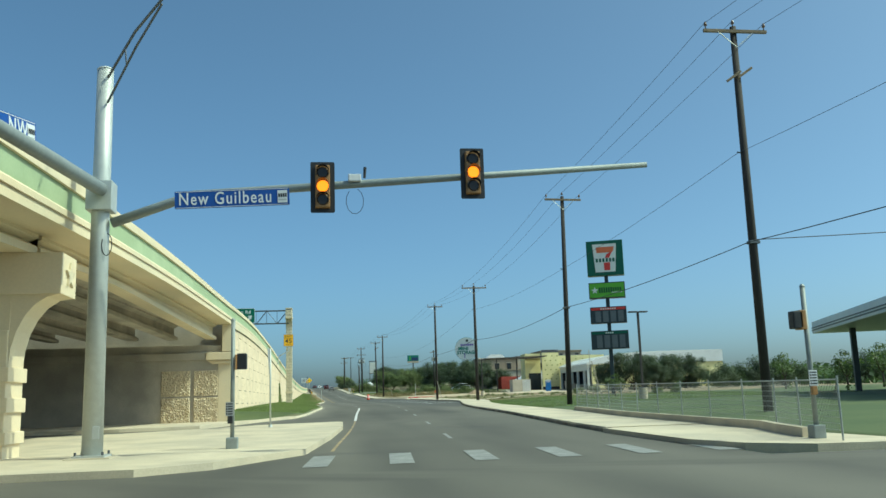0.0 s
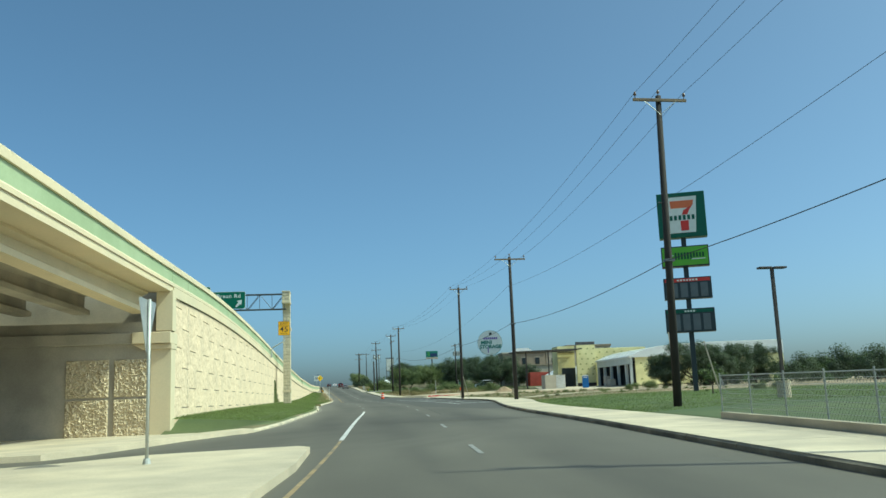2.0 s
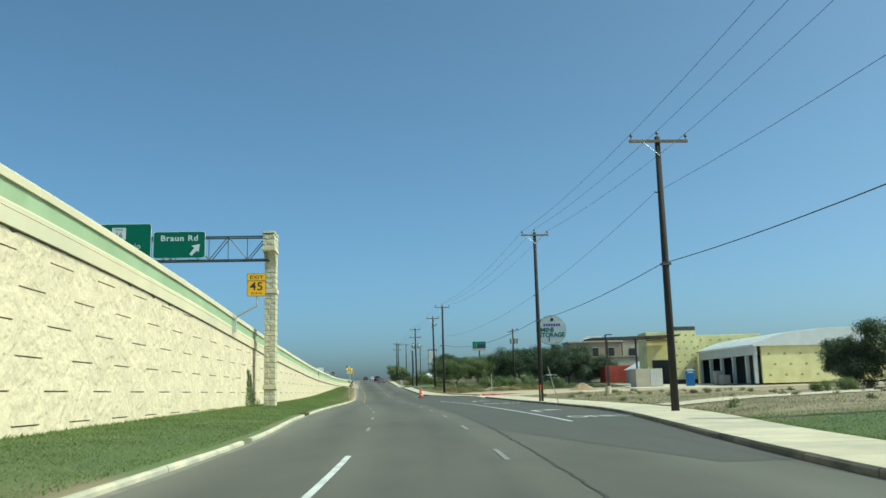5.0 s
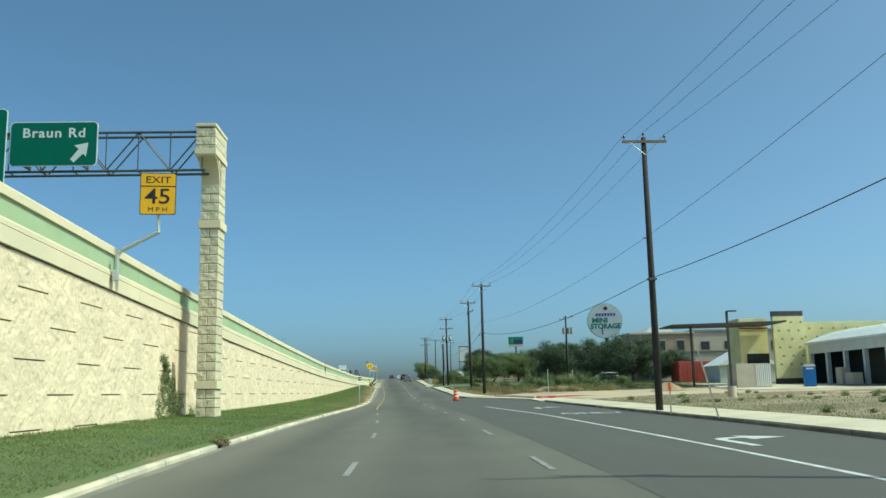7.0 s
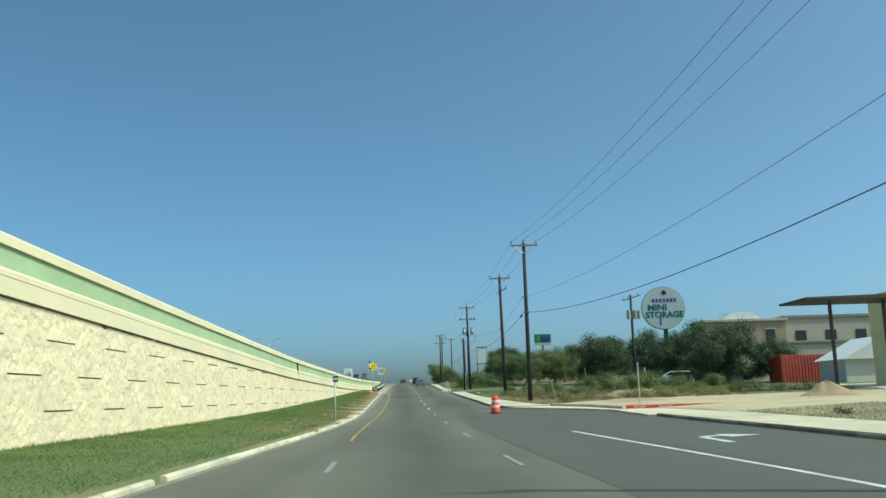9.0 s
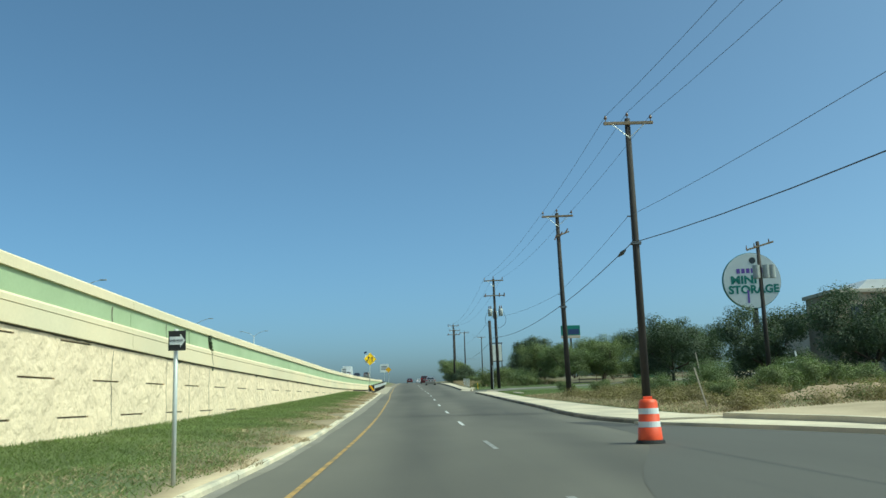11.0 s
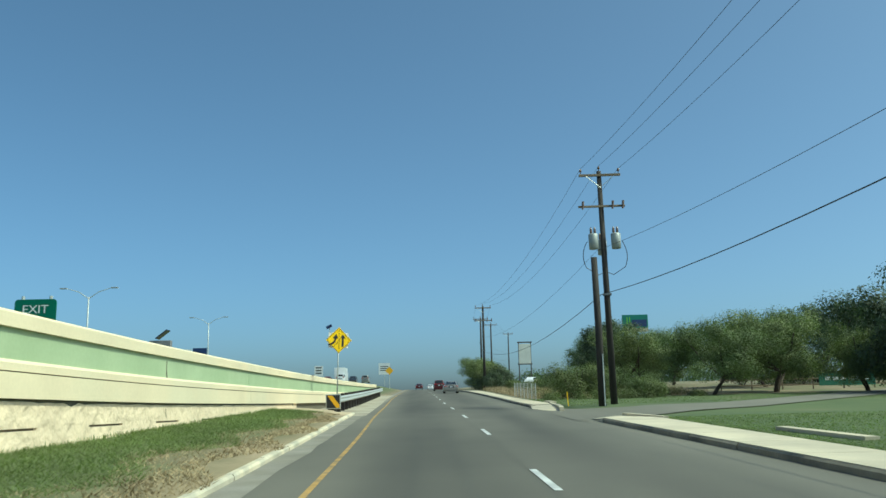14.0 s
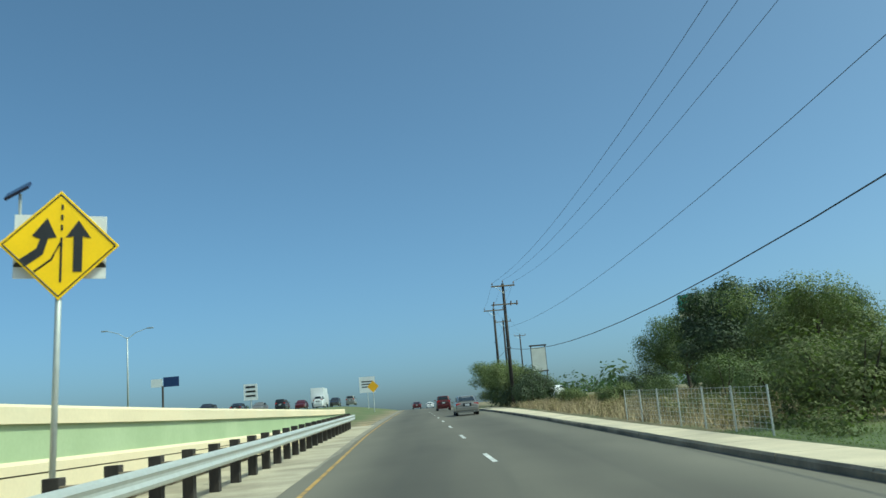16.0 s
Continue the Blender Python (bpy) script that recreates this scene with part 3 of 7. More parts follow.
def drape(name, xs, near, far, lift, material):
    """A paved band running away from the road, laid on the land; near and far are its edges at each x."""
    vs, fs = [], []
    grid = [xs[0] + (xs[-1] - xs[0]) * (k / 59) ** 1.8 for k in range(60)]
    for x in grid:
        a, b = np.interp(x, xs, near), np.interp(x, xs, far)
        for q in range(9):
            y = a + (b - a) * q / 8
            over = min(1.0, max(0.0, (x - ER(y)) / (SR(y) - ER(y) + 0.1)))
            vs.append((x, y, G(y) + (height_right(max(0.0, x - SR(y)), y) + lift - 0.01) * over + 0.01))
    fs = [(9 * i + q, 9 * i + 9 + q, 9 * i + 10 + q, 9 * i + 1 + q) for i in range(59) for q in range(8)]
    return raw(name, vs, fs, material)


lot = drape("parking_slab", (19.5, 40, 75, 110), (103, 116, 118, 120), (107, 121, 123, 124.5), 0.05, M["concrete"])
tagged(lot, "pale concrete access road across the building site", "access road", kind="structure")
lot2 = slab("building_pad", [(36, 168), (62, 160), (92, 160), (92, 210), (44, 210)], 0.52, 0.3, M["concrete"])
tagged(lot2, "pale concrete building pad", "slab", kind="structure")
side = drape("side_street", (7.0, 7.8, 9.2, 11.0, 15.6, 20, 28.6, 60), (233.9, 234.3, 235.2, 236.0, 239.0, 244.2, 254, 285), (247.5, 246.2, 244.6, 243.4, 244.6, 249.6, 259.5, 291), 0.035, M["asphalt"])
side.data.attributes.new("worn", "FLOAT", "POINT").data.foreach_set("value", [0.72 + 0.28 * max(0.0, min(1.0, (q.co.x - 8.5) / 5)) + 0.12 * noise.noise(q.co * 0.35) for q in side.data.vertices])
ramp_top = [(6.9, 248.6, 0.12), (6.75, 246.6, 0.02), (7.1, 244.6, 0.012), (7.7, 243.0, 0.012), (7.9, 245.6, 0.06), (8.05, 248.6, 0.155)]
bm = bmesh.new()
hi_ring, lo_ring = [[bm.verts.new((x, y, G(y) + z)) for x, y, z in ring] for ring in (ramp_top, [(x, y, -0.25) for x, y, _ in ramp_top])]
bmesh.ops.triangulate(bm, faces=[bm.faces.new(hi_ring)])
for k in range(6):
    bm.faces.new((hi_ring[k], lo_ring[k], lo_ring[(k + 1) % 6], hi_ring[(k + 1) % 6]))
bmesh.ops.recalc_face_normals(bm, faces=bm.faces)
ramp = part("kerb_ramp", bm, M["concrete"])
tagged(ramp, "pale concrete ramp at the end of the pavement", "pavement", kind="structure")
bm = bmesh.new()
near_top = [(ER(232.5) + 0.02, 232.5, 0.13), (SR(232.5) + 0.1, 232.5, 0.145), (9.55, 233.6, 0.14), (8.75, 235.2, 0.09), (7.78, 234.75, 0.018)]
hi_ring = [bm.verts.new((x, y, G(y) + z)) for x, y, z in near_top]
lo_ring = [bm.verts.new((x, y, G(y) - 0.25)) for x, y, z in near_top]
bmesh.ops.triangulate(bm, faces=[bm.faces.new(hi_ring)])
for k in range(5):
    bm.faces.new((hi_ring[k], lo_ring[k], lo_ring[(k + 1) % 5], hi_ring[(k + 1) % 5]))
bmesh.ops.recalc_face_normals(bm, faces=bm.faces)
tagged(part("kerb_ramp", bm, M["concrete"]), "pale concrete ramp where the pavement meets the side drive", "pavement", kind="structure")
for (xa, ya), (xb, yb) in (((9.62, 231.6), (8.95, 235.0)), ((8.08, 250.6), (7.96, 247.0)), ((7.95, 246.9), (7.89, 245.1)), ((7.88, 245.0), (7.66, 242.9))):
    stone = slab("edge_stone", [(xa, ya), (xb, yb), (xb + 0.2, yb), (xa + 0.2, ya)], 0.20, 0.4, M["concrete"])
    tagged(stone, "low pale concrete edging stone", "edging", kind="structure")
tagged(side, "grey asphalt side drive crossing the pavement", "driveway", kind="structure")

# pavement slabs along the right
walkway = new("pavement_right")
tagged(walkway, "pale concrete pavement in jointed slabs", "pavement", kind="structure")
slabs = []
for y0, y1 in ((28.2, 159.4), (178.0, 232.6), (248.6, 330)):
    count = round((y1 - y0) / 3.0)
    for i in range(count):
        slabs.append((y0 + (y1 - y0) * i / count, y0 + (y1 - y0) * (i + 1) / count))

# ---- road markings ----
def marking(name, line, half, y0, y1, material, label, lift=0.011):
    return tagged(raw(name, *strip(lambda y: line(y) - half, lambda y: line(y) + half, y0, y1, lift), material), label, "road marking", kind="structure")


marking("edge_line", YL, 0.045, 24, 46, M["line_tan"], "worn yellow edge line")
marking("edge_line", YL, 0.07, 46.2, 78, M["line_white"], "white channelising line")
marking("edge_line", YL, 0.05, 146, 420, M["line_yellow"], "worn yellow edge line")
marking("turn_line", lambda y: DL(y) + mixf(4.45, 3.4, (y - 125) / 40), 0.08, 92, 148, M["line_white"], "solid white turn lane line")
for y in (88.8, 100.0, 111.5, 123.0, 134.5):
    marking("lane_dash", YL, 0.06, y, y + 2.8, M["line_worn"], "short white lane dash")
for y in (28.0, 39.1, 51.3, 63.5, 75.8, 88.1, 100.3, 111.8, 123.3, 134.8, 146.3, 157.8, 169.3, 180.2, 191.1, 202.0, 214.3, 226.8, 238.0, 248.8, 259.6, 271, 282, 293, 304, 316, 328, 340):
    marking("lane_dash", DL, 0.06, y, y + 2.9, M["line_worn"] if y < 170 else M["line_white"], "short white lane dash")
for i in range(6):
    x = -0.1 + 1.83 * i
    tagged(raw("crosswalk_bar", *strip(lambda y, x=x: x - 0.25 + 0.07 * (y - 19.5), lambda y, x=x: x + 0.28 + 0.07 * (y - 19.5), 19.4, 22.5, 0.011), M["line_worn"]), "worn white crosswalk bar", "road marking", kind="structure")


def road_arrow(x, y, hook):
    bm = bmesh.new()
    bend = [(0.9 * (1 - math.cos(radians(a))), 2.4 + 0.75 * math.sin(radians(a))) for a in range(0, 91, 15)]
    inner = [(0.26 + 0.64 * (1 - math.cos(radians(a))), 2.2 + 0.62 * math.sin(radians(a))) for a in range(0, 91, 15)]
    quads = [[bend[k], bend[k + 1], inner[k + 1], inner[k]] for k in range(6)]
    shapes = [[(0, 0), (0.26, 0), (0.26, 2.2), (0, 2.4)], *quads, [(0.9, 2.2), (2.05, 2.98), (0.9, 3.8)]] if hook else [[(-0.1, 0), (0.1, 0), (0.1, 3), (-0.1, 3)], [(-0.5, 3), (0.5, 3), (0, 4.3)]]
    for s in shapes:
        bm.faces.new([bm.verts.new((x + u, y + v, G(y + v) + 0.016)) for u, v in s])
    return tagged(part("turn_arrow", bm, M["line_white"]), "white turn arrow painted on the lane", "road marking", kind="structure")


road_arrow(12.3, 104.6, True)
road_arrow(12.5, 139.8, True)
for y in (95.0, 128.2):
    ob = lettering("ONLY", 1.0, M["line_white"], None, 13.75, y + 1.2, G(y + 1.2) + 0.03, name="lane_word", turn=(0.6, 0, 0), weight=0.012)
    ob.matrix_basis = pose(13.75, y + 1.2, G(y + 1.2) + 0.02, 0.3, 0, 0) @ Matrix.Diagonal((1.2, 2.9, 1, 1))
    tagged(ob, "white word painted on the turn lane", "road marking", kind="structure")

# ---- retaining wall, bridge and parapet ----
Y_ABUT, Y_END = 62.0, 297.0


def wall_piece(name, section, y0, y1, material, label, category="wall", step=2.0, parent=None):
    ob = raw(name, *profile_run(lambda y: section, y0, y1, step, lambda y: (WX(y), TOP(y))), material, parent)
    return tagged(ob, label, category, kind="structure")


def rect(u0, u1, v0, v1):
    return [(u0, v0), (u1, v0), (u1, v1), (u0, v1)]


for k, (y0, y1) in enumerate(((-45, 62.0), (62.03, 118), (118.02, 176), (176.02, 236), (236.02, Y_END))):
    wall_piece("parapet_cap", [(-0.36, -0.30), (0.05, -0.30), (0.05, -0.05), (0.0, 0.0), (-0.34, 0.0)], y0, y1, M["cream"], "cream concrete parapet top band", "parapet")
    wall_piece("parapet_panel", rect(-0.33, -0.03, -0.86, -0.30), y0, y1, M["green"], "pale green painted parapet panel", "parapet")
    wall_piece("parapet_foot", [(-0.36, -1.06), (0.05, -1.06), (0.05, -0.92), (0.0, -0.86), (-0.36, -0.86)], y0, y1, M["cream"], "cream concrete parapet foot band", "parapet")
for y0, y1 in ((62.03, 118), (118.02, 176), (176.02, 236), (236.02, Y_END)):
    wall_piece("wall_coping", rect(-0.4, 0.06, -1.54, -1.085), y0, y1, M["cream"], "cream concrete coping over the retaining wall", "coping")
    wall_piece("coping_joint", rect(-0.38, 0.0, -1.09, -1.055), y0, y1, M["stain"], "dark joint line below the parapet", "joint")


def backing(y):
    return [(-0.5, G(y) - 1.2 - TOP(y)), (-0.085, G(y) - 1.2 - TOP(y)), (-0.085, -1.5), (-0.5, -1.5)]


retaining = raw("retaining_wall", *profile_run(backing, Y_ABUT + 0.4, Y_END, 2.0, lambda y: (WX(y), TOP(y))), M["joint"])
tagged(retaining, "cream retaining wall of rough precast panels", "wall", kind="structure")

# painted shade line with dirt drips below the coping, and old water stains
def shade_band(name, y0, y1, seed, label):
    rng = np.random.default_rng(seed)
    ys = np.arange(y0, y1, 0.35)
    vs, fs = [], []
    for i, y in enumerate(ys):
        t = TOP(y) - 1.535
        vs += [(WX(y) - 0.026, y, t), (WX(y) - 0.026, y, t - 0.045 - 0.02 * abs(noise.noise(Vector((y * 1.3, seed, 0)))) - 0.012 * abs(rng.normal()) - 0.08 * (rng.random() < 0.03))]
        if i:
            fs.append((2 * i - 2, 2 * i - 1, 2 * i + 1, 2 * i))
    return tagged(raw(name, vs, fs, M["stain"]), label, "stain", kind="structure")


shade_band("dirt_drips", 64, 150, 3, "dark painted shade line with dirt drips below the coping")
shade_band("dirt_drips", 150, 246, 4, "dark painted shade line with dirt drips below the coping")


def water_stain(y, z_hi, z_lo, wide, out, seed):
    rng = np.random.default_rng(seed)
    zs = np.arange(z_lo, z_hi, 0.12)
    vs, fs = [], []
    for i, z in enumerate(zs):
        c, w = y + 0.05 * math.sin(z * 3) + 0.02 * rng.normal(), wide * (0.5 + 0.5 * rng.random())
        vs += [(WX(y) + out, c - w, z), (WX(y) + out, c + w, z)]
        if i:
            fs.append((2 * i - 2, 2 * i - 1, 2 * i + 1, 2 * i))
    return tagged(raw("water_stain", vs, fs, M["stain"]), "dark streaky water stain running down the wall", "stain", kind="structure")


for y, wide, low in ((185.3, 0.07, 0.3), (174.5, 0.06, 0.6), (179.6, 0.05, 0.3), (182.4, 0.06, 0.2), (204.5, 0.05, 0.8), (226, 0.05, 0.7), (66.2, 0.05, 0.9)):
    water_stain(y, TOP(y) - 0.34, TOP(y) - 0.88, wide, -0.024, int(y))
    water_stain(y + 0.1, TOP(y) - 1.6, G(y) + low, wide * 0.45, -0.024, int(y) + 1)

# cracks, a painted pole shadow, joints and patches in the asphalt
def road_crack(pts, half, label, material, seed):
    rng = np.random.default_rng(seed)
    vs, fs = [], []
    for (xa, ya), (xb, yb) in zip(pts, pts[1:]):
        n = max(2, int(math.hypot(xb - xa, yb - ya) / 0.35))
        for i in range(n + 1):
            t = i / n
            x, y, w = xa + (xb - xa) * t + 0.02 * rng.normal(), ya + (yb - ya) * t + 0.04 * rng.normal(), half * rng.uniform(0.5, 1.2)
            along = abs(xb - xa) > abs(yb - ya)
            vs += [(x, y - w, G(y) + 0.009), (x, y + w, G(y) + 0.009)] if along else [(x - w, y, G(y) + 0.009), (x + w, y, G(y) + 0.009)]
            if len(vs) > 2 and i:
                k = len(vs)
                fs.append((k - 4, k - 3, k - 1, k - 2))
    return tagged(raw("road_crack", vs, fs, material), label, "crack", kind="structure")


road_crack([(2.4, 57.8), (4.7, 57.4), (10.4, 57.1)], 0.09, "dark uneven line across the asphalt", M["tar"], 1)
# dark strip painted where the pole at y 186.8 throws its shadow
road_crack([(0.4, 189.3), (2.7, 188.9), (8.9, 187.6)], 0.09, "dark uneven line across the asphalt", M["tar"], 2)
road_crack([(3.9, 196.5), (5.2, 196.6), (6.3, 196.2)], 0.12, "dark tar patch in the asphalt", M["tar"], 3)
road_crack([(6.9, 66.0), (7.4, 76.0), (7.9, 90.0)], 0.03, "thin dark crack along the lane", M["tar"], 4)
road_crack([(2.2, 120.0), (7.0, 119.6), (11.0, 119.0)], 0.05, "thin dark crack across the asphalt", M["tar"], 5)
road_crack([(0.2, 253.5), (3.1, 251.9), (7.0, 247.6)], 0.05, "dark uneven line across the asphalt", M["tar"], 7)
road_crack([(1.0, 251.5), (4.2, 249.2), (7.2, 245.9)], 0.05, "dark uneven line across the asphalt", M["tar"], 8)
road_crack([(2.0, 233.5), (4.5, 234.0), (7.4, 233.2)], 0.05, "thin dark crack across the asphalt", M["tar"], 6)
patch = raw("road_patch", *strip(lambda y: ER(y) - 1.5, lambda y: ER(y) - 0.4, 176.6, 180.0, 0.007), M["tar"])
tagged(patch, "dark tar patch beside the kerb", "patch", kind="structure")
shoulder = raw("shoulder", *strip(lambda y: WX(y) + 0.05, lambda y: YL(y) - 0.45, 242.5, 299, 0.009), M["shoulder"])
tagged(shoulder, "pale concrete shoulder below the guardrail", "shoulder", kind="structure")

# bridge deck, girders and soffit
# deck runs on unseen to the left, to keep light out from behind
for y0, y1 in ((-45, 62.0),):
    wall_piece("bridge_deck", rect(-80, -1.75, -1.32, -1.065), y0, y1, M["raw_concrete"], "grey concrete bridge deck, coloured for shade", "bridge deck")
for y0, y1 in ((-45, 62.0),):
    wall_piece("deck_edge", rect(-1.74, 0.0, -1.32, -1.065), y0, y1, M["cream"], "cream painted edge of the bridge deck", "bridge deck")


def soffit(y):
    """Height of the girders' underside."""
    return min(6.02 + 0.0025 * (y - 30), TOP(y) - 1.85)


def girder_run(y0, y1, u):
    def section(y):
        b = soffit(y) - TOP(y)
        return [(u - 0.35, -1.32), (u - 0.35, -1.42), (u - 0.09, -1.52), (u - 0.09, b + 0.35), (u - 0.33, b + 0.2), (u - 0.33, b), (u + 0.33, b), (u + 0.33, b + 0.2), (u + 0.09, b + 0.35), (u + 0.09, -1.52), (u + 0.35, -1.42), (u + 0.35, -1.32)]
    ob = raw("bridge_girder", *profile_run(section, y0, y1, 2.0, lambda y: (WX(y), TOP(y))), M["cream"] if u > -2 else M["raw_concrete"])
    return tagged(ob, "cream painted outer bridge girder" if u > -2 else "inner grey concrete bridge girder, darkened for shade", "girder", kind="structure")


for i in range(25):
    u = -1.35 - 2.55 * i
    girder_run(-45, 24.0, u)
    girder_run(24.25, 61.4, u)

# abutment with rock-faced panels
zt = 5.25
abut = part("abutment", box(-41.5, 62.6, (zt + 0.1) / 2, 69.5, 1.6, zt + 0.9), M["raw_concrete"])
tagged(abut, "grey concrete bridge abutment, darkened for shade, with rock-faced panels", "abutment", kind="structure")
tagged(part("abutment_ledge", box(-42.0, 62.4, zt - 0.26, 68.5, 1.62, 0.5, 0.03), M["raw_concrete"]), "concrete ledge of the abutment, darkened for shade", "ledge", kind="structure")
# only the sunlit end of the ledge keeps the light cream
tagged(part("ledge_end", box(-6.86, 62.30, zt - 0.26, 1.74, 1.68, 0.54, 0.04), M["cream"]), "cream sunlit end of the abutment ledge", "ledge", kind="structure")
tagged(part("abutment_backwall", box(-41.5, 63.0, zt + 1.0, 69.5, 0.8, 2.2), M["raw_concrete"]), "grey concrete back wall below the deck, darkened for shade", "wall", kind="structure")
for i in range(2):
    for j in range(2):
        w, h = (1.6, 1.9)[i], 1.8
        x = (-7.74, -9.72)[i]
        z = 0.50 + h * (j + 0.5)
        bm = bmesh.new()
        n = 40

        def relief(a, b):
            """Raised, crooked ridges between flat facets, as pressed into the form."""
            if a in (0, n) or b in (0, n):
                return 0.0
            p = Vector((x * 3 + a * 0.2 * w, j * 7.3, b * 0.2 * h))
            p += 0.5 * Vector((noise.noise(p * 0.8 + Vector((9, 0, 0))), 0, noise.noise(p * 0.8 + Vector((0, 5, 0)))))
            return 0.02 + 0.10 * max(0.0, 1 - 3.2 * abs(noise.noise(p))) + 0.05 * max(0.0, noise.noise(p * 0.5 + Vector((0, 3, 0))))
        vs = [[bm.verts.new((x - w / 2 + w * a / n, 61.79 - relief(a, b), z - h / 2 + 0.05 + (h - 0.1) * b / n)) for a in range(n + 1)] for b in range(n + 1)]
        for a in range(n):
            for b in range(n):
                bm.faces.new((vs[b][a], vs[b][a + 1], vs[b + 1][a + 1], vs[b + 1][a]))
        part("rock_panel", bm, M["rock"], abut)
pil = part("abutment_pilaster", box(-6.47, 62.22, 2.0, 0.94, 0.96, 5.6, 0.03), M["cream"])
tagged(pil, "cream concrete corner pilaster of the abutment", "pilaster", kind="structure")
tagged(part("pilaster_block", box(-6.3, 61.95, zt + 1.0, 0.75, 0.85, 1.9, 0.02), M["cream"]), "cream concrete end block below the parapet", "pilaster", kind="structure")


tagged(part("ledge_bracket", prism([(-5.97, zt - 0.55), (-7.7, zt - 0.55), (-7.3, zt - 0.78), (-5.97, zt - 0.78)], "y", 61.62, 62.9, 0.015), M["cream"]), "cream concrete bracket below the ledge", "ledge", kind="structure")


# bridge bent: capped column with flared brackets and a star
def bridge_bent(y):
    z0 = G(y) + 0.1
    bent = thing("bridge_bent", pose(-6.4, y, z0), "cream concrete bridge column with a flared cap and raised star", "bridge column")
    ct = soffit(y) - 0.03 - z0
    part("cap", box(-14.5, 0, ct - 0.53, 29.0, 1.3, 1.06, 0.02), M["cream"], bent)
    for cx in (-1.78, -11.5, -21.5):
        w = 1.15
        part("shaft", box(cx, 0, (ct - 2.0) / 2, w, 1.25, ct - 1.9, 0.03), M["cream"], bent)
        for zz in (0.55, 1.35, 2.1):
            part("band", box(cx, 0, zz, w + 0.14, 1.4, 0.36 if zz > 0.6 else 0.3, 0.02), M["cream"], bent)
        for s in (1, -1):
            arc = [(cx + s * w / 2, ct - 2.9)] + [(cx + s * (w / 2 + 1.15 * (1 - math.cos(radians(a)))), ct - 2.9 + 1.85 * math.sin(radians(a))) for a in range(15, 91, 15)] + [(cx + s * w / 2, ct - 1.05)]
            part("bracket", prism(arc, "y", -0.55, 0.55), M["cream"], bent)
        part("neck", box(cx, 0, ct - 2.0, w, 1.15, 2.0), M["cream"], bent)
    star = [((0.36 if i % 2 == 0 else 0.145) * math.sin(radians(36 * i)), ct - 0.53 + (0.36 if i % 2 == 0 else 0.145) * math.cos(radians(36 * i))) for i in range(10)]
    part("star", prism(star, "x", 0.0, 0.06), M["stone"], bent, "raised concrete star")
    return bent


bridge_bent(24.1)
bridge_bent(-12.0)

# ---- utility poles and lines ----
POLES = [(17.6, -16), (16.75, 32.0), (16.35, 56.6), (17.05, 96.2), (16.6, 127.2), (12.9, 186.8), (12.6, 207.5), (10.95, 247.5), (7.95, 320.0), (8.9, 349.0), (12.2, 377.0), (19.4, 426.0)]
NEUTRAL = [10.4, 10.88, 9.93, 11.3, 9.95, 10.6, 9.6, 11.93, 13.0, 14.2, 15.5, 17.5]
PHONE = [7.2, 7.28, 7.35, 7.95, 7.9, 9.4, 8.75, 9.55, 11.2, 12.4, 13.6, 15.5]
TOPS = [13.6, 16.2, 14.95, 14.0, 15.2, 15.15, 15.25, 16.27, 17.2, 18.5, 20.0, 22.0]
ARM = {1: 1.35, 3: 1.4, 4: 1.14, 5: 1.12, 6: 1.08, 7: 1.12, 8: 1.1}  # half lengths of the crossarms
LEAN = {2: 1.05, 6: -0.85, 7: -0.75}  # degrees off plumb


def side_z(x, y):
    return G(y) + height_right(max(0.0, x - SR(y)), y)


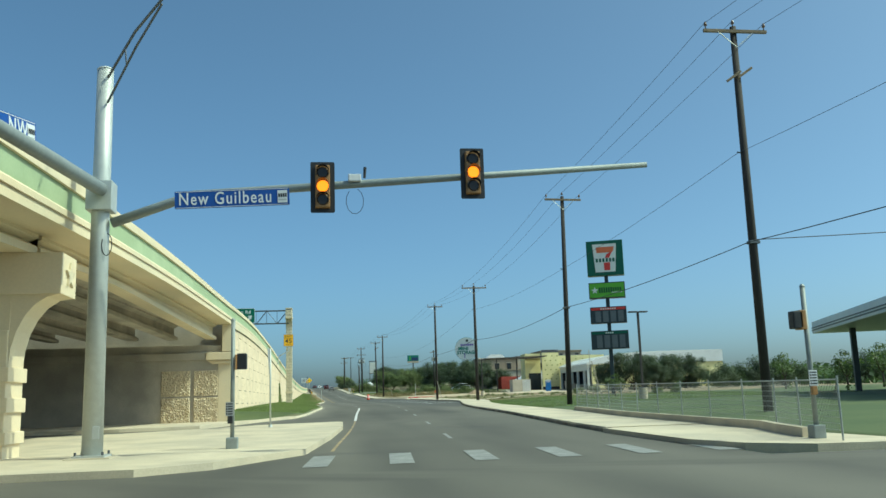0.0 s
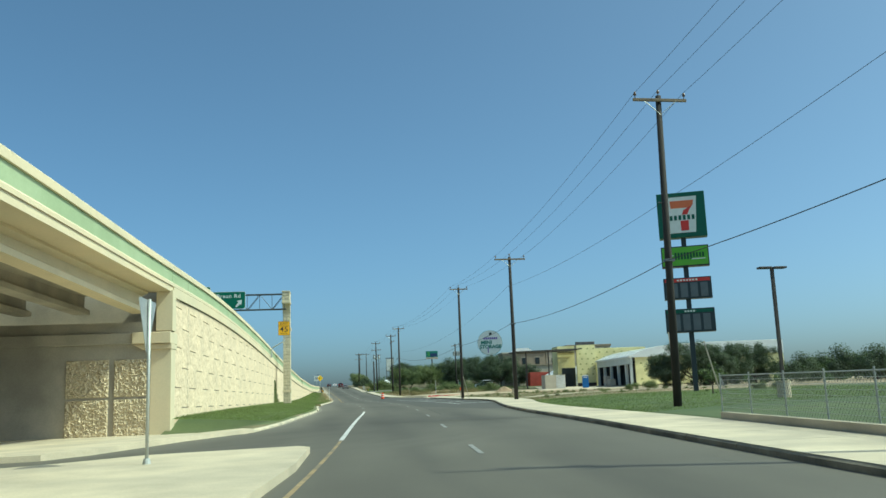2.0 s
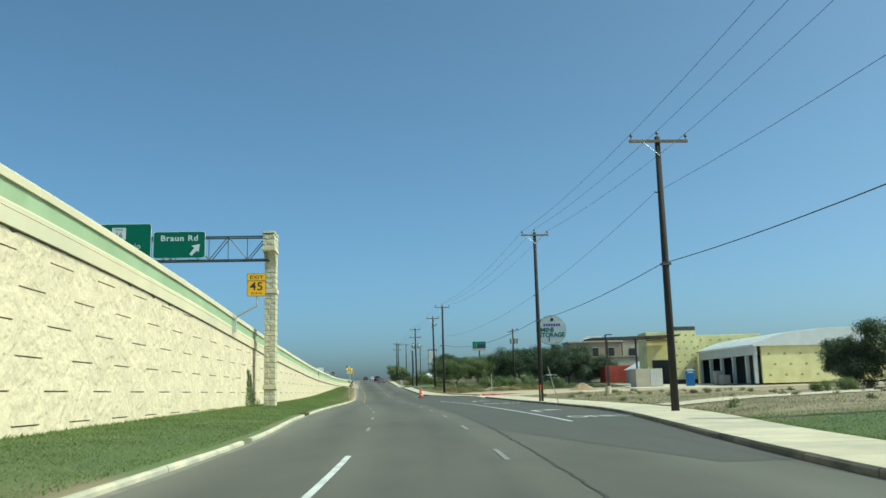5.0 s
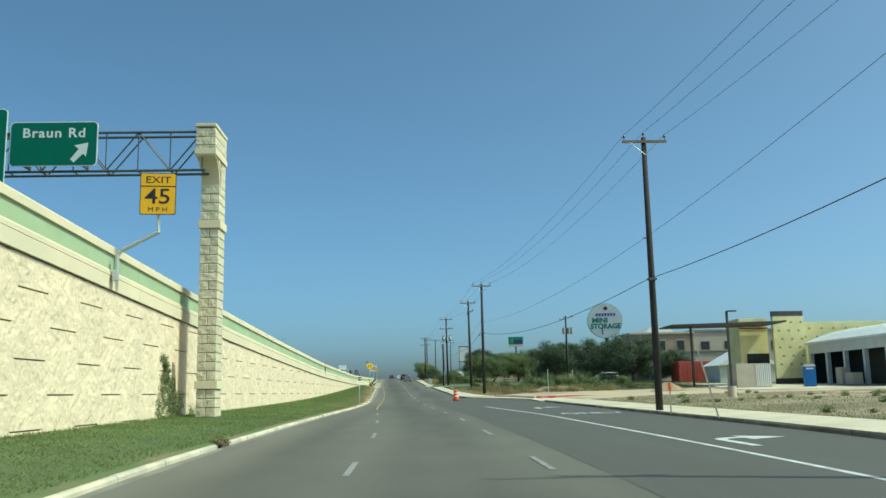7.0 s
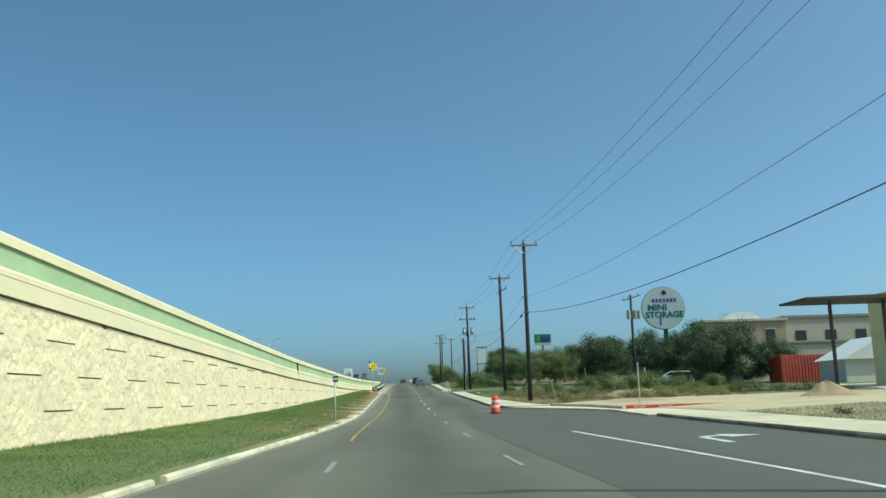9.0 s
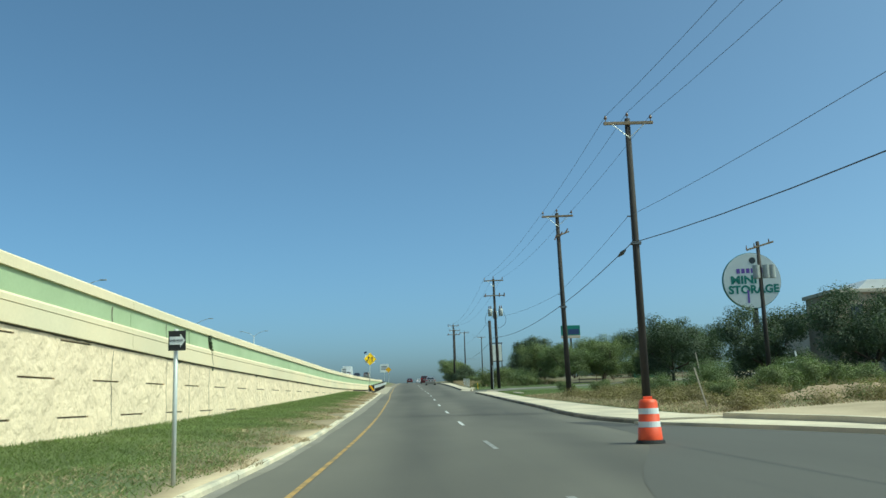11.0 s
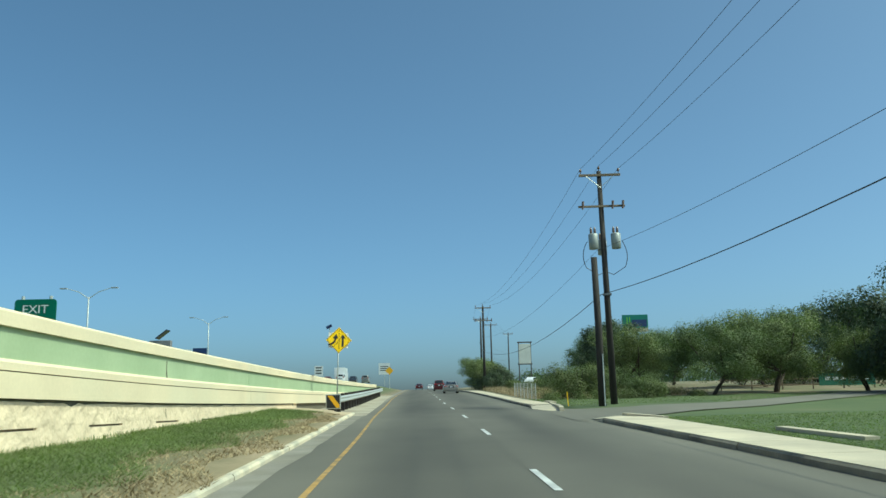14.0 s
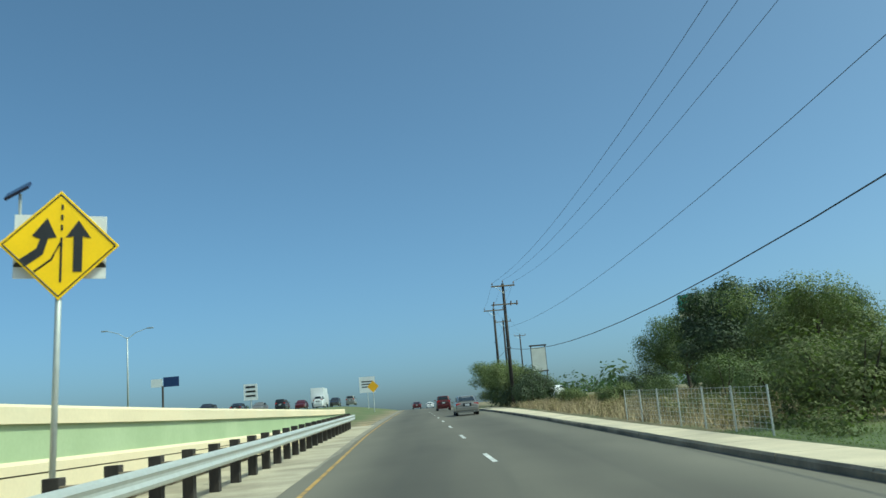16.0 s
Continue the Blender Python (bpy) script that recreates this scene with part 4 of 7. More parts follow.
def utility_pole(i, x, y, top, lower_arm=False, cans=False, label="dark creosoted wooden utility pole with a wooden crossarm"):
    z0 = side_z(x, y)
    h = top - z0
    tilt, arm_half = LEAN.get(i, 0.0), ARM.get(i, 1.25)
    p = thing("utility_pole", pose(x - h * math.sin(radians(tilt)), y, z0, 0, tilt, 0), label, "utility pole", "roadside utility poles")
    part("shaft", tube([(0, 0, -0.4), (0, 0, h * 0.5), (0, 0, h)], [0.185, 0.16, 0.125], 12), M["pole_wood"], p, smooth=True)
    part("crossarm", box(0, -0.16, h - 0.25, 2 * arm_half, 0.11, 0.13, 0.01), M["arm_wood"], p, "grey weathered wooden crossarm")
    for s in (-1, 1):
        part("brace", tube([(s * 0.75, -0.2, h - 0.3), (0, -0.2, h - 0.95)], 0.018, 6), M["steel"], p)
    for u, zz in ((-arm_half + 0.1, h - 0.18), (0.0, h), (arm_half - 0.1, h - 0.18)):
        bm = bmesh.new()
        add_tube(bm, [(u, -0.16 if u else 0, zz), (u, -0.16 if u else 0, zz + 0.12), (u, -0.16 if u else 0, zz + 0.14), (u, -0.16 if u else 0, zz + 0.22), (u, -0.16 if u else 0, zz + 0.3)], [0.02, 0.02, 0.075, 0.06, 0.03], 8)
        part("insulator", bm, M["porcelain"], p, "brown porcelain pin insulator", smooth=True)
    part("bracket", tube([(0, 0, NEUTRAL[i] - z0), (-0.3, 0, NEUTRAL[i] - z0 + 0.05)], 0.03, 6), M["steel_dark"], p)
    part("clamp", box(0, -0.05, PHONE[i] - z0, 0.42, 0.3, 0.12, 0.01), M["steel_dark"], p)
    if lower_arm:
        part("lower_arm", box(0, -0.18, h - 1.98, 2.5, 0.1, 0.11, 0.01), M["arm_wood"], p)
        for u in (-1.05, 0.55, 1.1):
            part("cutout", tube([(u, -0.3, h - 2.15), (u + 0.05, -0.3, h - 1.72)], [0.05, 0.07], 8), M["porcelain"], p, "brown cut-out fuse")
    if cans:
        for u in (-0.58, 0.62, 0.0):
            zz = h - 3.9 if u else h - 4.1
            bm = bmesh.new()
            add_tube(bm, [(u, -0.28 if u else 0.42, zz - 0.42), (u, -0.28 if u else 0.42, zz - 0.4), (u, -0.28 if u else 0.42, zz + 0.36), (u, -0.28 if u else 0.42, zz + 0.42)], [0.22, 0.25, 0.26, 0.19], 14)
            c = part("transformer", bm, M["can_grey"], p, "grey cylindrical transformer can", smooth=True)
            for du in (-0.1, 0.1):
                part("bushing", tube([(u + du, -0.28 if u else 0.42, zz + 0.4), (u + du, -0.28 if u else 0.42, zz + 0.5), (u + du, -0.28 if u else 0.42, zz + 0.68), (u + du, -0.28 if u else 0.42, zz + 0.78)], [0.03, 0.07, 0.06, 0.02], 8), M["porcelain"], c)
        for s in (-1, 1):
            pts = [(s * (0.9 if s < 0 else 0.95), -0.28, h - 3.9)] + [(s * (0.95 + 0.22 * math.sin(math.pi * k / 8)), -0.28, h - 3.9 - 0.2 * k) for k in range(1, 8)] + [(s * 0.4, -0.2, h - 5.7), (0, -0.1, h - 5.5)]
            part("drop_lead", tube(pts, 0.02, 6), M["wire"], p)
    return p


for i, ((x, y), top) in enumerate(zip(POLES, TOPS)):
    if i == 7:
        utility_pole(i, x, y, top, True, True, label="dark wooden utility pole carrying three transformer cans")
    elif i == 8:
        utility_pole(i, x, y, top, True)
    elif i == 6:
        p = utility_pole(i, x, y, top, label="dark wooden utility pole with a pale crossarm")
        h = top - side_z(x, y)
        part("switch_bracket", box(0, 0, 0, 0.9, 0.08, 0.09, 0.01, Matrix.Translation((0.3, -0.2, h - 1.5)) @ Matrix.Rotation(radians(-20), 4, "Y")), M["arm_wood"], p)
        for k in range(3):
            part("cutout", tube([(-0.3 + 0.35 * k, -0.25, h - 1.9 + 0.2 * k), (-0.15 + 0.4 * k, -0.25, h - 1.55 + 0.2 * k)], [0.05, 0.04], 8), M["porcelain"], p)
    elif i == 1:
        p = utility_pole(i, x, y, top, label="dark wooden utility pole with a crossarm and angled switch brackets")
        h = top - side_z(x, y)
        for s, a in ((-1, 35), (1, 35)):
            part("switch_bracket", box(s * 0.3, -0.2, h - 2.1 + 0.1 * s, 0.75, 0.09, 0.1, 0.01, Matrix.Translation((s * 0.3, -0.2, h - 2.1)) @ Matrix.Rotation(radians(-a), 4, "Y") @ Matrix.Translation((-s * 0.3, 0.2, -h + 2.1))), M["arm_wood"], p)
    else:
        utility_pole(i, x, y, top)

# shorter second pole beside the transformers
z0 = side_z(10.35, 246.6)
stub = thing("utility_pole", pose(10.3, 246.4, z0), "short bare dark wooden pole beside a transformer pole", "utility pole", "roadside utility poles")
part("shaft", tube([(0, 0, -0.4), (0, 0, 4), (-0.05, 0, 7.6)], [0.2, 0.18, 0.16], 12), M["pole_wood"], stub, smooth=True)
part("conduit", tube([(0.1, -0.2, 0.0), (0.1, -0.19, 2.6)], 0.028, 8), M["steel"], stub, "pale metal cable conduit")

# small pole on the far lot with a can
z0 = side_z(26.6, 208.3)
p = thing("utility_pole", pose(26.6, 208.3, z0), "slim dark utility pole with a slanted crossarm and grey cans", "utility pole", "roadside utility poles")
h = 13.0 - z0
part("shaft", tube([(0, 0, -0.4), (0, 0, h)], [0.17, 0.12], 12), M["pole_wood"], p, smooth=True)
part("crossarm", box(0, -0.15, h - 0.35, 2.0, 0.1, 0.12, 0.01, Matrix.Translation((0, 0, h)) @ Matrix.Rotation(radians(-16), 4, "Y") @ Matrix.Translation((0, 0, -h))), M["arm_wood"], p)
for u in (-0.85, -0.3, 0.75):
    part("insulator", tube([(u, -0.15, h - 0.35 + 0.28 * u), (u, -0.15, h - 0.05 + 0.28 * u)], [0.06, 0.03], 8), M["porcelain"], p)
for u in (0.34, -0.34, 0.75):
    part("transformer", tube([(u, -0.2, h - 2.6), (u, -0.2, h - 1.7)], 0.24, 12), M["can_grey"], p)


def span_points(a, b, sag, n=12):
    a, b = Vector(a), Vector(b)
    return [a.lerp(b, k / n) - Vector((0, 0, 4 * sag * (k / n) * (1 - k / n))) for k in range(n + 1)]


def overhead_line(name, ends, radius, sag, label):
    bm = bmesh.new()
    pts = []
    for a, b in zip(ends, ends[1:]):
        pts += span_points(a, b, sag * ((Vector(b) - Vector(a)).length / 50) ** 2)[0 if not pts else 1:]
    add_tube(bm, pts, radius, 5)
    return tagged(part(name, bm, M["wire"]), label, "cable")


line_ends = [(x, y, t) for (x, y), t in zip(POLES, TOPS)]
for u, dz in ((-1.15, 0.1), (0.0, 0.28), (1.15, 0.1)):
    overhead_line("power_line", [(x + u * (ARM.get(i, 1.25) - 0.1) / 1.15, y - 0.1, t + dz) for i, (x, y, t) in enumerate(line_ends)], 0.009, 0.75, "thin dark overhead power conductor")
overhead_line("neutral_line", [(x - 0.3, y, t) for (x, y, _), t in zip(line_ends, NEUTRAL)], 0.009, 0.6, "thin dark overhead neutral wire")
overhead_line("phone_cable", [(x - 0.22, y - 0.1, t) for (x, y, _), t in zip(line_ends, PHONE)], 0.019, 0.76, "thick black overhead phone cable")
overhead_line("service_cable", [(16.9, 32, 7.4), (48, 24, 8.3)], 0.018, 0.5, "black overhead service cable")
bm = bmesh.new()
add_tube(bm, [(12.66, 187.9, 9.3), (12.64, 188.5, 9.26), (12.62, 189.1, 9.22)], [0.05, 0.1, 0.05], 8)
tagged(part("splice_case", bm, M["black"]), "black cable splice case on the phone cable", "splice case")

# ---- traffic signals at the crossing ----
z0 = G(22.9) + 0.15
mast = thing("signal_pole", pose(-5.38, 22.9, z0), "grey steel traffic signal pole with two mast arms", "signal pole")
H = 10.3 - z0
part("shaft", tube([(0, 0, 0), (0, 0, 5.6), (0, 0, 6.9), (0, 0, H)], [0.245, 0.22, 0.215, 0.2], 24), M["steel"], mast, smooth=True)
part("base_plate", box(0, 0, 0.05, 0.75, 0.75, 0.06, 0.01), M["steel"], mast)
part("footing", box(0, 0, -0.05, 1.05, 1.05, 0.16, 0.02), M["concrete"], mast, "round concrete footing")
for s, t in ((-1, -1), (1, -1), (-1, 1), (1, 1)):
    part("anchor_bolt", tube([(0.31 * s, 0.31 * t, 0.0), (0.31 * s, 0.31 * t, 0.16)], 0.03, 6), M["steel_dark"], mast)
part("cap", tube([(0, 0, H), (0, 0, H + 0.05)], [0.21, 0.17], 24), M["steel"], mast)
part("collar", box(0.02, -0.05, 6.38, 0.62, 0.6, 0.75, 0.02), M["steel"], mast)
tip = Vector((8.35 + 5.38, 21.3 - 22.9, 7.42 - z0))
root = Vector((0.3, -0.05, 5.72))
bend = Vector((2.3, -0.3, 6.38))
part("mast_arm", tube([root, root.lerp(bend, 0.6), bend, bend.lerp(tip, 0.5), tip], [0.125, 0.12, 0.115, 0.095, 0.07], 16), M["steel_grey"], mast, smooth=True)
part("mast_arm_cross", tube([(0.05, -0.2, 6.54), (0.35, -5, 5.93), (0.62, -9.0, 5.4), (0.95, -16.0, 4.95)], [0.17, 0.15, 0.12, 0.09], 16), M["steel_grey"], mast, smooth=True)
lum = Vector((1.75, -1.9, 11.45 - z0))
part("lamp_arm", tube([(0.1, -0.15, H - 0.25), (0.9, -0.95, H + 0.65), tuple(lum), (3.2, -3.4, H + 1.5)], 0.035, 8), M["steel_dark"], mast)
part("lamp_arm_stay", tube([(0.12, -0.2, H - 0.95), (0.95, -1.05, H + 0.2), (1.7, -1.85, H + 1.0)], 0.03, 8), M["steel_dark"], mast)
part("lamp_arm_tie", tube([(0.62, -0.68, H + 0.33), (0.68, -0.75, H - 0.15)], 0.02, 6), M["steel_dark"], mast)
part("hand_hole", box(0.12, -0.22, 0.6, 0.16, 0.05, 0.3, 0.01), M["steel"], mast)
loop = [(0.22 + 0.12 * math.sin(radians(a)), -0.2, 5.15 + 0.28 * math.cos(radians(a))) for a in range(0, 330, 30)]
part("cable_loop", tube(loop, 0.012, 6), M["wire"], mast)


def on_arm(x):
    """Height of the mast arm at a place along the road's width."""
    a, b = bend + Vector((-5.38, 22.9, z0)), tip + Vector((-5.38, 22.9, z0))
    t = (x - a.x) / (b.x - a.x)
    return a.lerp(b, t)


def traffic_light(x, z_top, lit=1):
    c = on_arm(x)
    t = thing("traffic_light", pose(x, c.y - 0.24, z_top - 0.66), "three-section traffic light glowing amber with a black backplate", "traffic light", "signals on the mast arm")
    part("backplate", prism(rounded(0.60, 1.30, 0.04), "y", -0.02, 0.0), M["black"], t, "black backplate")
    part("housing", box(0, -0.08, 0, 0.36, 0.15, 1.08, 0.02), M["signal_yellow"], t, "yellow-brown housing")
    part("bracket", box(0, 0.1, 0.0, 0.08, 0.2, 0.5, 0.01), M["steel"], t)
    for k, zz in enumerate((0.345, 0.0, -0.345)):
        part("lens", tube([(0, -0.15, zz), (0, -0.185, zz)], [0.15, 0.12], 20), M["lens_amber"] if k == lit else M["lens_dark"], t, "glowing amber lens" if k == lit else "dark unlit lens", smooth=False)
        arc = [(0.165 * math.cos(radians(a)), zz + 0.165 * math.sin(radians(a))) for a in range(-30, 211, 20)]
        inner = [(0.15 * math.cos(radians(a)), zz + 0.15 * math.sin(radians(a))) for a in range(210, -31, -20)]
        bm = bmesh.new()
        outer_f = [bm.verts.new((u, -0.16, v)) for u, v in arc]
        outer_b = [bm.verts.new((u * 0.97, -0.36 if v > zz else -0.26, v)) for u, v in arc]
        for q in range(len(arc) - 1):
            bm.faces.new((outer_f[q], outer_f[q + 1], outer_b[q + 1], outer_b[q]))
        part("visor", bm, M["black"], t, "black tunnel visor")
    return t


traffic_light(0.13, 7.64)
traffic_light(3.86, 7.90)
c = on_arm(0.95)
cam_box = thing("detector_camera", pose(0.93, c.y - 0.05, c.z + 0.13), "small white vehicle detector box with a black antenna", "detector")
part("body", box(0, 0, 0, 0.32, 0.3, 0.18, 0.02), M["white_plastic"], cam_box)
part("antenna", tube([(0.25, 0, 0.02), (0.27, 0, 0.3)], [0.035, 0.04], 8), M["black"], cam_box, "black stub antenna")
loop = [(-0.05 + 0.22 * math.sin(radians(a)) + 0.05, 0, -0.25 - 0.33 + 0.33 * math.cos(radians(a))) for a in range(20, 350, 30)]
part("cable", tube(loop, 0.008, 5), M["wire"], cam_box)


def street_sign(m, w, h, words, x_text, label):
    s = thing("street_name_sign", m, label, "street sign", "street name signs")
    part("panel", prism(rounded(w, h, 0.03), "y", 0.0, 0.03), M["blue_sign"], s)
    for zz in (h / 2 - 0.02, -h / 2 + 0.02):
        part("border", box(0, -0.004, zz, w - 0.06, 0.004, 0.012), M["white_sign"], s)
    lettering(words, h * 1.0, M["white_sign"], s, x_text, -0.006, 0.0, 0.76, weight=0.004, spacing=1.17)
    e = part("emblem", box(w / 2 - 0.17, -0.006, 0.0, 0.24, 0.006, h * 0.72), M["white_sign"], s, "white emblem panel")
    for k in range(4):
        part("emblem_bar", box(w / 2 - 0.25 + 0.055 * k, -0.012, 0.03, 0.04, 0.004, 0.09), M["black"], s)
    part("emblem_foot", box(w / 2 - 0.17, -0.012, -0.08, 0.2, 0.004, 0.03), M["steel"], s)
    return s


street_sign(pose(-2.08, 22.1, 6.73, 0, -1.8, -2), 2.78, 0.44, "New Guilbeau", -0.17, "blue street name sign with white letters on the mast arm")
street_sign(pose(-5.05, 15.12, 6.34, 0, -7, 80), 2.2, 0.43, "NW", 0.5, "blue street name sign seen at an angle on the cross arm")


def ped_pole(x, y, h, signal_side, label, white=False):
    z0 = G(y) + 0.14
    p = thing("pedestrian_signal", pose(x, y, z0), label, "pedestrian signal")
    part("post", tube([(0, 0, 0.2), (0, 0, h)], 0.055 if not white else 0.06, 12), M["steel_grey"], p, smooth=True)
    part("base", box(0, 0, 0.14, 0.3, 0.3, 0.32, 0.03), M["steel_grey"], p)
    part("cap", tube([(0, 0, h), (0, 0, h + 0.06)], [0.07, 0.03], 12), M["steel_grey"], p)
    part("head", box(0.24 * signal_side, 0, h - 1.1 if not white else h - 0.8, 0.26, 0.26, 0.42, 0.03), M["black"], p, "black pedestrian signal head")
    if not white:
        part("head_back", box(0.095, -0.02, h - 1.12, 0.05, 0.24, 0.40, 0.015), M["signal_yellow"], p, "yellow hinge side of the head")
    else:
        part("head_back", box(-0.12, 0.02, h - 0.8, 0.16, 0.3, 0.46, 0.02), M["signal_yellow"], p)
    part("arm", box(0.12 * signal_side, 0, h - 0.95, 0.2, 0.05, 0.06), M["steel_grey"], p)
    part("button", box(-0.05 if not white else -0.01, -0.08, 1.09 if white else 0.76, 0.13, 0.1, 0.2, 0.02), M["black"] if not white else M["signal_yellow"], p, "push button box")
    px, pz = (0, 1.38) if white else (-0.07, 1.04)
    plate = part("placard", box(px, -0.08, pz, 0.2, 0.02, 0.36), M["white_sign"] if white else M["alu"], p, "pale instruction placard")
    for k in range(5):
        part("text_bar", box(px + 0.02, -0.092, pz + 0.13 - 0.065 * k, 0.12, 0.004, 0.03), M["black"], plate)
        part("symbol_bar", box(px - 0.07, -0.092, pz + 0.13 - 0.065 * k, 0.03, 0.004, 0.04), M["black"], plate)
    return p


ped_pole(-2.28, 24.6, 3.38, 1, "slim grey pedestrian signal post with a black head")
ped_pole(11.5, 20.0, 3.55, -1, "pale pedestrian signal post with a dark head and push button", True)

# yield sign, seen almost edge on
z0 = G(37.8) + 0.15
yd = thing("yield_sign", pose(-2.1, 38.5, z0, 0, 0, 86), "back of a yield sign on a thin steel post", "road sign")
part("post", tube([(0, 0, 0), (0, 0, 3.3)], 0.035, 8), M["steel"], yd, smooth=True)
part("plate", prism([(-0.6, 3.25), (-0.56, 3.29), (0.56, 3.29), (0.6, 3.25), (0.05, 2.22), (-0.05, 2.22)], "y", 0.036, 0.046), M["alu"], yd, "bare aluminium back of the plate")
part("foot", tube([(0, 0, -0.02), (0, 0, 0.12)], [0.09, 0.06], 10), M["steel"], yd)

# wire fence along the pavement corner
fence = thing("wire_fence", pose(0, 0, 0), "low galvanised wire fence with steel posts on a concrete kerb", "fence")
fpts = [(11.5, 18.9), (11.9, 21.5), (12.75, 24.5), (12.75, 30), (12.85, 36), (13.4, 42), (13.75, 47)]
fx = lambda y: float(np.interp(y, [p[1] for p in fpts], [p[0] for p in fpts]))
for y in np.arange(19.0, 47.1, 2.33):
    part("post", tube([(fx(y), y, G(y) + 0.1), (fx(y), y, G(y) + 1.55)], 0.024, 8), M["can_grey"], fence)
for k in range(9):
    zz = 0.35 + 0.14 * k
    part("wire", tube([(fx(y), y, G(y) + zz) for y in np.arange(19.0, 47.1, 2.33)], 0.006 if k < 8 else 0.017, 5), M["can_grey"], fence)
bm = bmesh.new()
for k in range(190):
    y = 19.2 + 0.147 * k
    for d in (-1.1, 1.1):
        y2 = min(46.9, max(19.0, y + d))
        add_tube(bm, [(fx(y) + 0.01, y, G(y) + 0.3), (fx(y2) + 0.01, y2, G(y2) + 1.48)], 0.0035, 3, False)
part("mesh", bm, M["steel_dark"], fence, "grey chain-link mesh")
low = raw("kerb_wall", *profile_run(lambda y: [(0, -0.1), (0.22, -0.1), (0.22, 0.36), (0, 0.36)], 20.5, 46.3, 2.0, lambda y: (fx(y) - 0.32, G(y))), M["concrete"])
tagged(low, "low pale concrete kerb wall below the fence", "kerb", kind="structure")

# ---- petrol station pylon ----
z0 = side_z(28.5, 84)
py = thing("pylon_sign", pose(28.45, 84.0, z0 - 0.45, 0, 0, -21) @ Matrix.Scale(1.03, 4), "tall pylon with a white logo panel and dark price boards", "pylon sign")
part("mast", box(0, 0, 7.2, 0.36, 0.36, 14.6, 0.02), M["panel_dark"], py, "dark square steel mast")
for name, zc, w, h, d, m_, lab in (("logo_cabinet", 14.7, 3.5, 3.45, 0.9, M["logo_green"], "dark green cabinet"), ("lime_cabinet", 11.55, 3.45, 1.55, 0.8, M["panel_dark"], "dark framed lime green cabinet"),
                                   ("price_cabinet", 9.15, 3.45, 1.6, 0.75, M["panel_dark"], "dark price cabinet"), ("price_cabinet", 6.75, 3.55, 1.75, 0.75, M["panel_dark"], "dark price cabinet")):
    zc -= z0 - 0.35
    cab = part(name, box(0, -0.1, zc, w, d, h, 0.04), m_, py, lab)
    f = -0.1 - d / 2
    if name == "logo_cabinet":
        part("face", prism([(-1.15, zc + 1.38), (1.15, zc + 1.38), (0.95, zc - 1.38), (-0.95, zc - 1.38)], "y", f - 0.03, f), M["logo_white"], cab, "white logo face")
        part("stroke", prism([(-0.80, zc + 1.08), (0.92, zc + 1.08), (0.86, zc + 0.72), (0.5, zc + 0.52), (-0.76, zc + 0.52)], "y", f - 0.05, f - 0.025), M["logo_orange"], cab)
        part("stroke", prism([(0.5, zc + 0.52), (0.86, zc + 0.72), (0.62, zc + 0.42), (0.42, zc + 0.0), (0.02, zc + 0.0), (0.16, zc + 0.34)], "y", f - 0.05, f - 0.025), M["logo_red"], cab)
        part("stroke", prism([(-0.12, zc - 0.46), (0.48, zc - 0.46), (0.46, zc - 1.22), (-0.10, zc - 1.22)], "y", f - 0.05, f - 0.025), M["logo_red"], cab)
        for k in range(6):
            part("name_bar", box(-0.78 + 0.32 * k, f - 0.035, zc - 0.22, 0.2, 0.02, 0.36), M["logo_green"], cab)
    elif name == "lime_cabinet":
        part("face", box(0, f - 0.01, zc, w - 0.16, 0.03, h - 0.18), M["lime"], cab, "lime green face")
        star = [(-1.15 + (0.36 if i % 2 == 0 else 0.15) * math.sin(radians(36 * i)), zc + (0.36 if i % 2 == 0 else 0.15) * math.cos(radians(36 * i))) for i in range(10)]
        part("star", prism(star, "y", f - 0.05, f - 0.024), M["logo_white"], cab, "white star")
        for k in range(10):
            part("name_bar", box(-0.68 + 0.22 * k, f - 0.035, zc + (0.02 if k < 6 else 0.06), 0.14, 0.02, 0.52 if k < 6 else 0.34), M["lime_dark"], cab)
        part("tag_line", box(0.95, f - 0.035, zc - 0.24, 1.0, 0.02, 0.07), M["logo_white"], cab)
    else:
        top_red = zc > 8
        part("header", box(0, f - 0.01, zc + h / 2 - 0.2, w - 0.2, 0.03, 0.24), M["logo_red"] if top_red else M["logo_green"], cab, "coloured header strip")
        for k in range(7 if top_red else 4):
            part("header_bar", box((-0.66 + 0.22 * k) if top_red else (-0.3 + 0.2 * k), f - 0.03, zc + h / 2 - 0.2, 0.14, 0.015, 0.12), M["logo_white"], cab)
        for k in range(4):
            part("digit_panel", box(-0.98 + 0.72 * k, f - 0.012, zc - 0.14, 0.52, 0.025, h - 0.55), M["panel_grey"], cab, "blank grey digit panel")

# ---- overhead sign gantry with a stone pillar ----
PX, PY = -4.2, 122.6
z0 = G(122) + 0.2
gan = thing("sign_gantry", pose(PX, PY, z0), "steel truss sign gantry on a rough stone pillar", "sign gantry")
PH = 14.7 - z0
PDX, PDY = -0.27, 1.68
pillar = part("pillar", box(PDX, PDY, PH / 2 - 0.3, 0.78, 1.14, PH - 0.2), M["mortar"], gan, "cream stone block pillar")
zb, zt_ = 12.6 - z0, 14.72 - z0
for yy in (0.15, 0.9):
    for zz in (zb, zt_ - 0.35):
        part("chord", tube([(-0.3, yy, zz), (-32, yy, zz)], 0.06, 8), M["steel_dark"], gan)
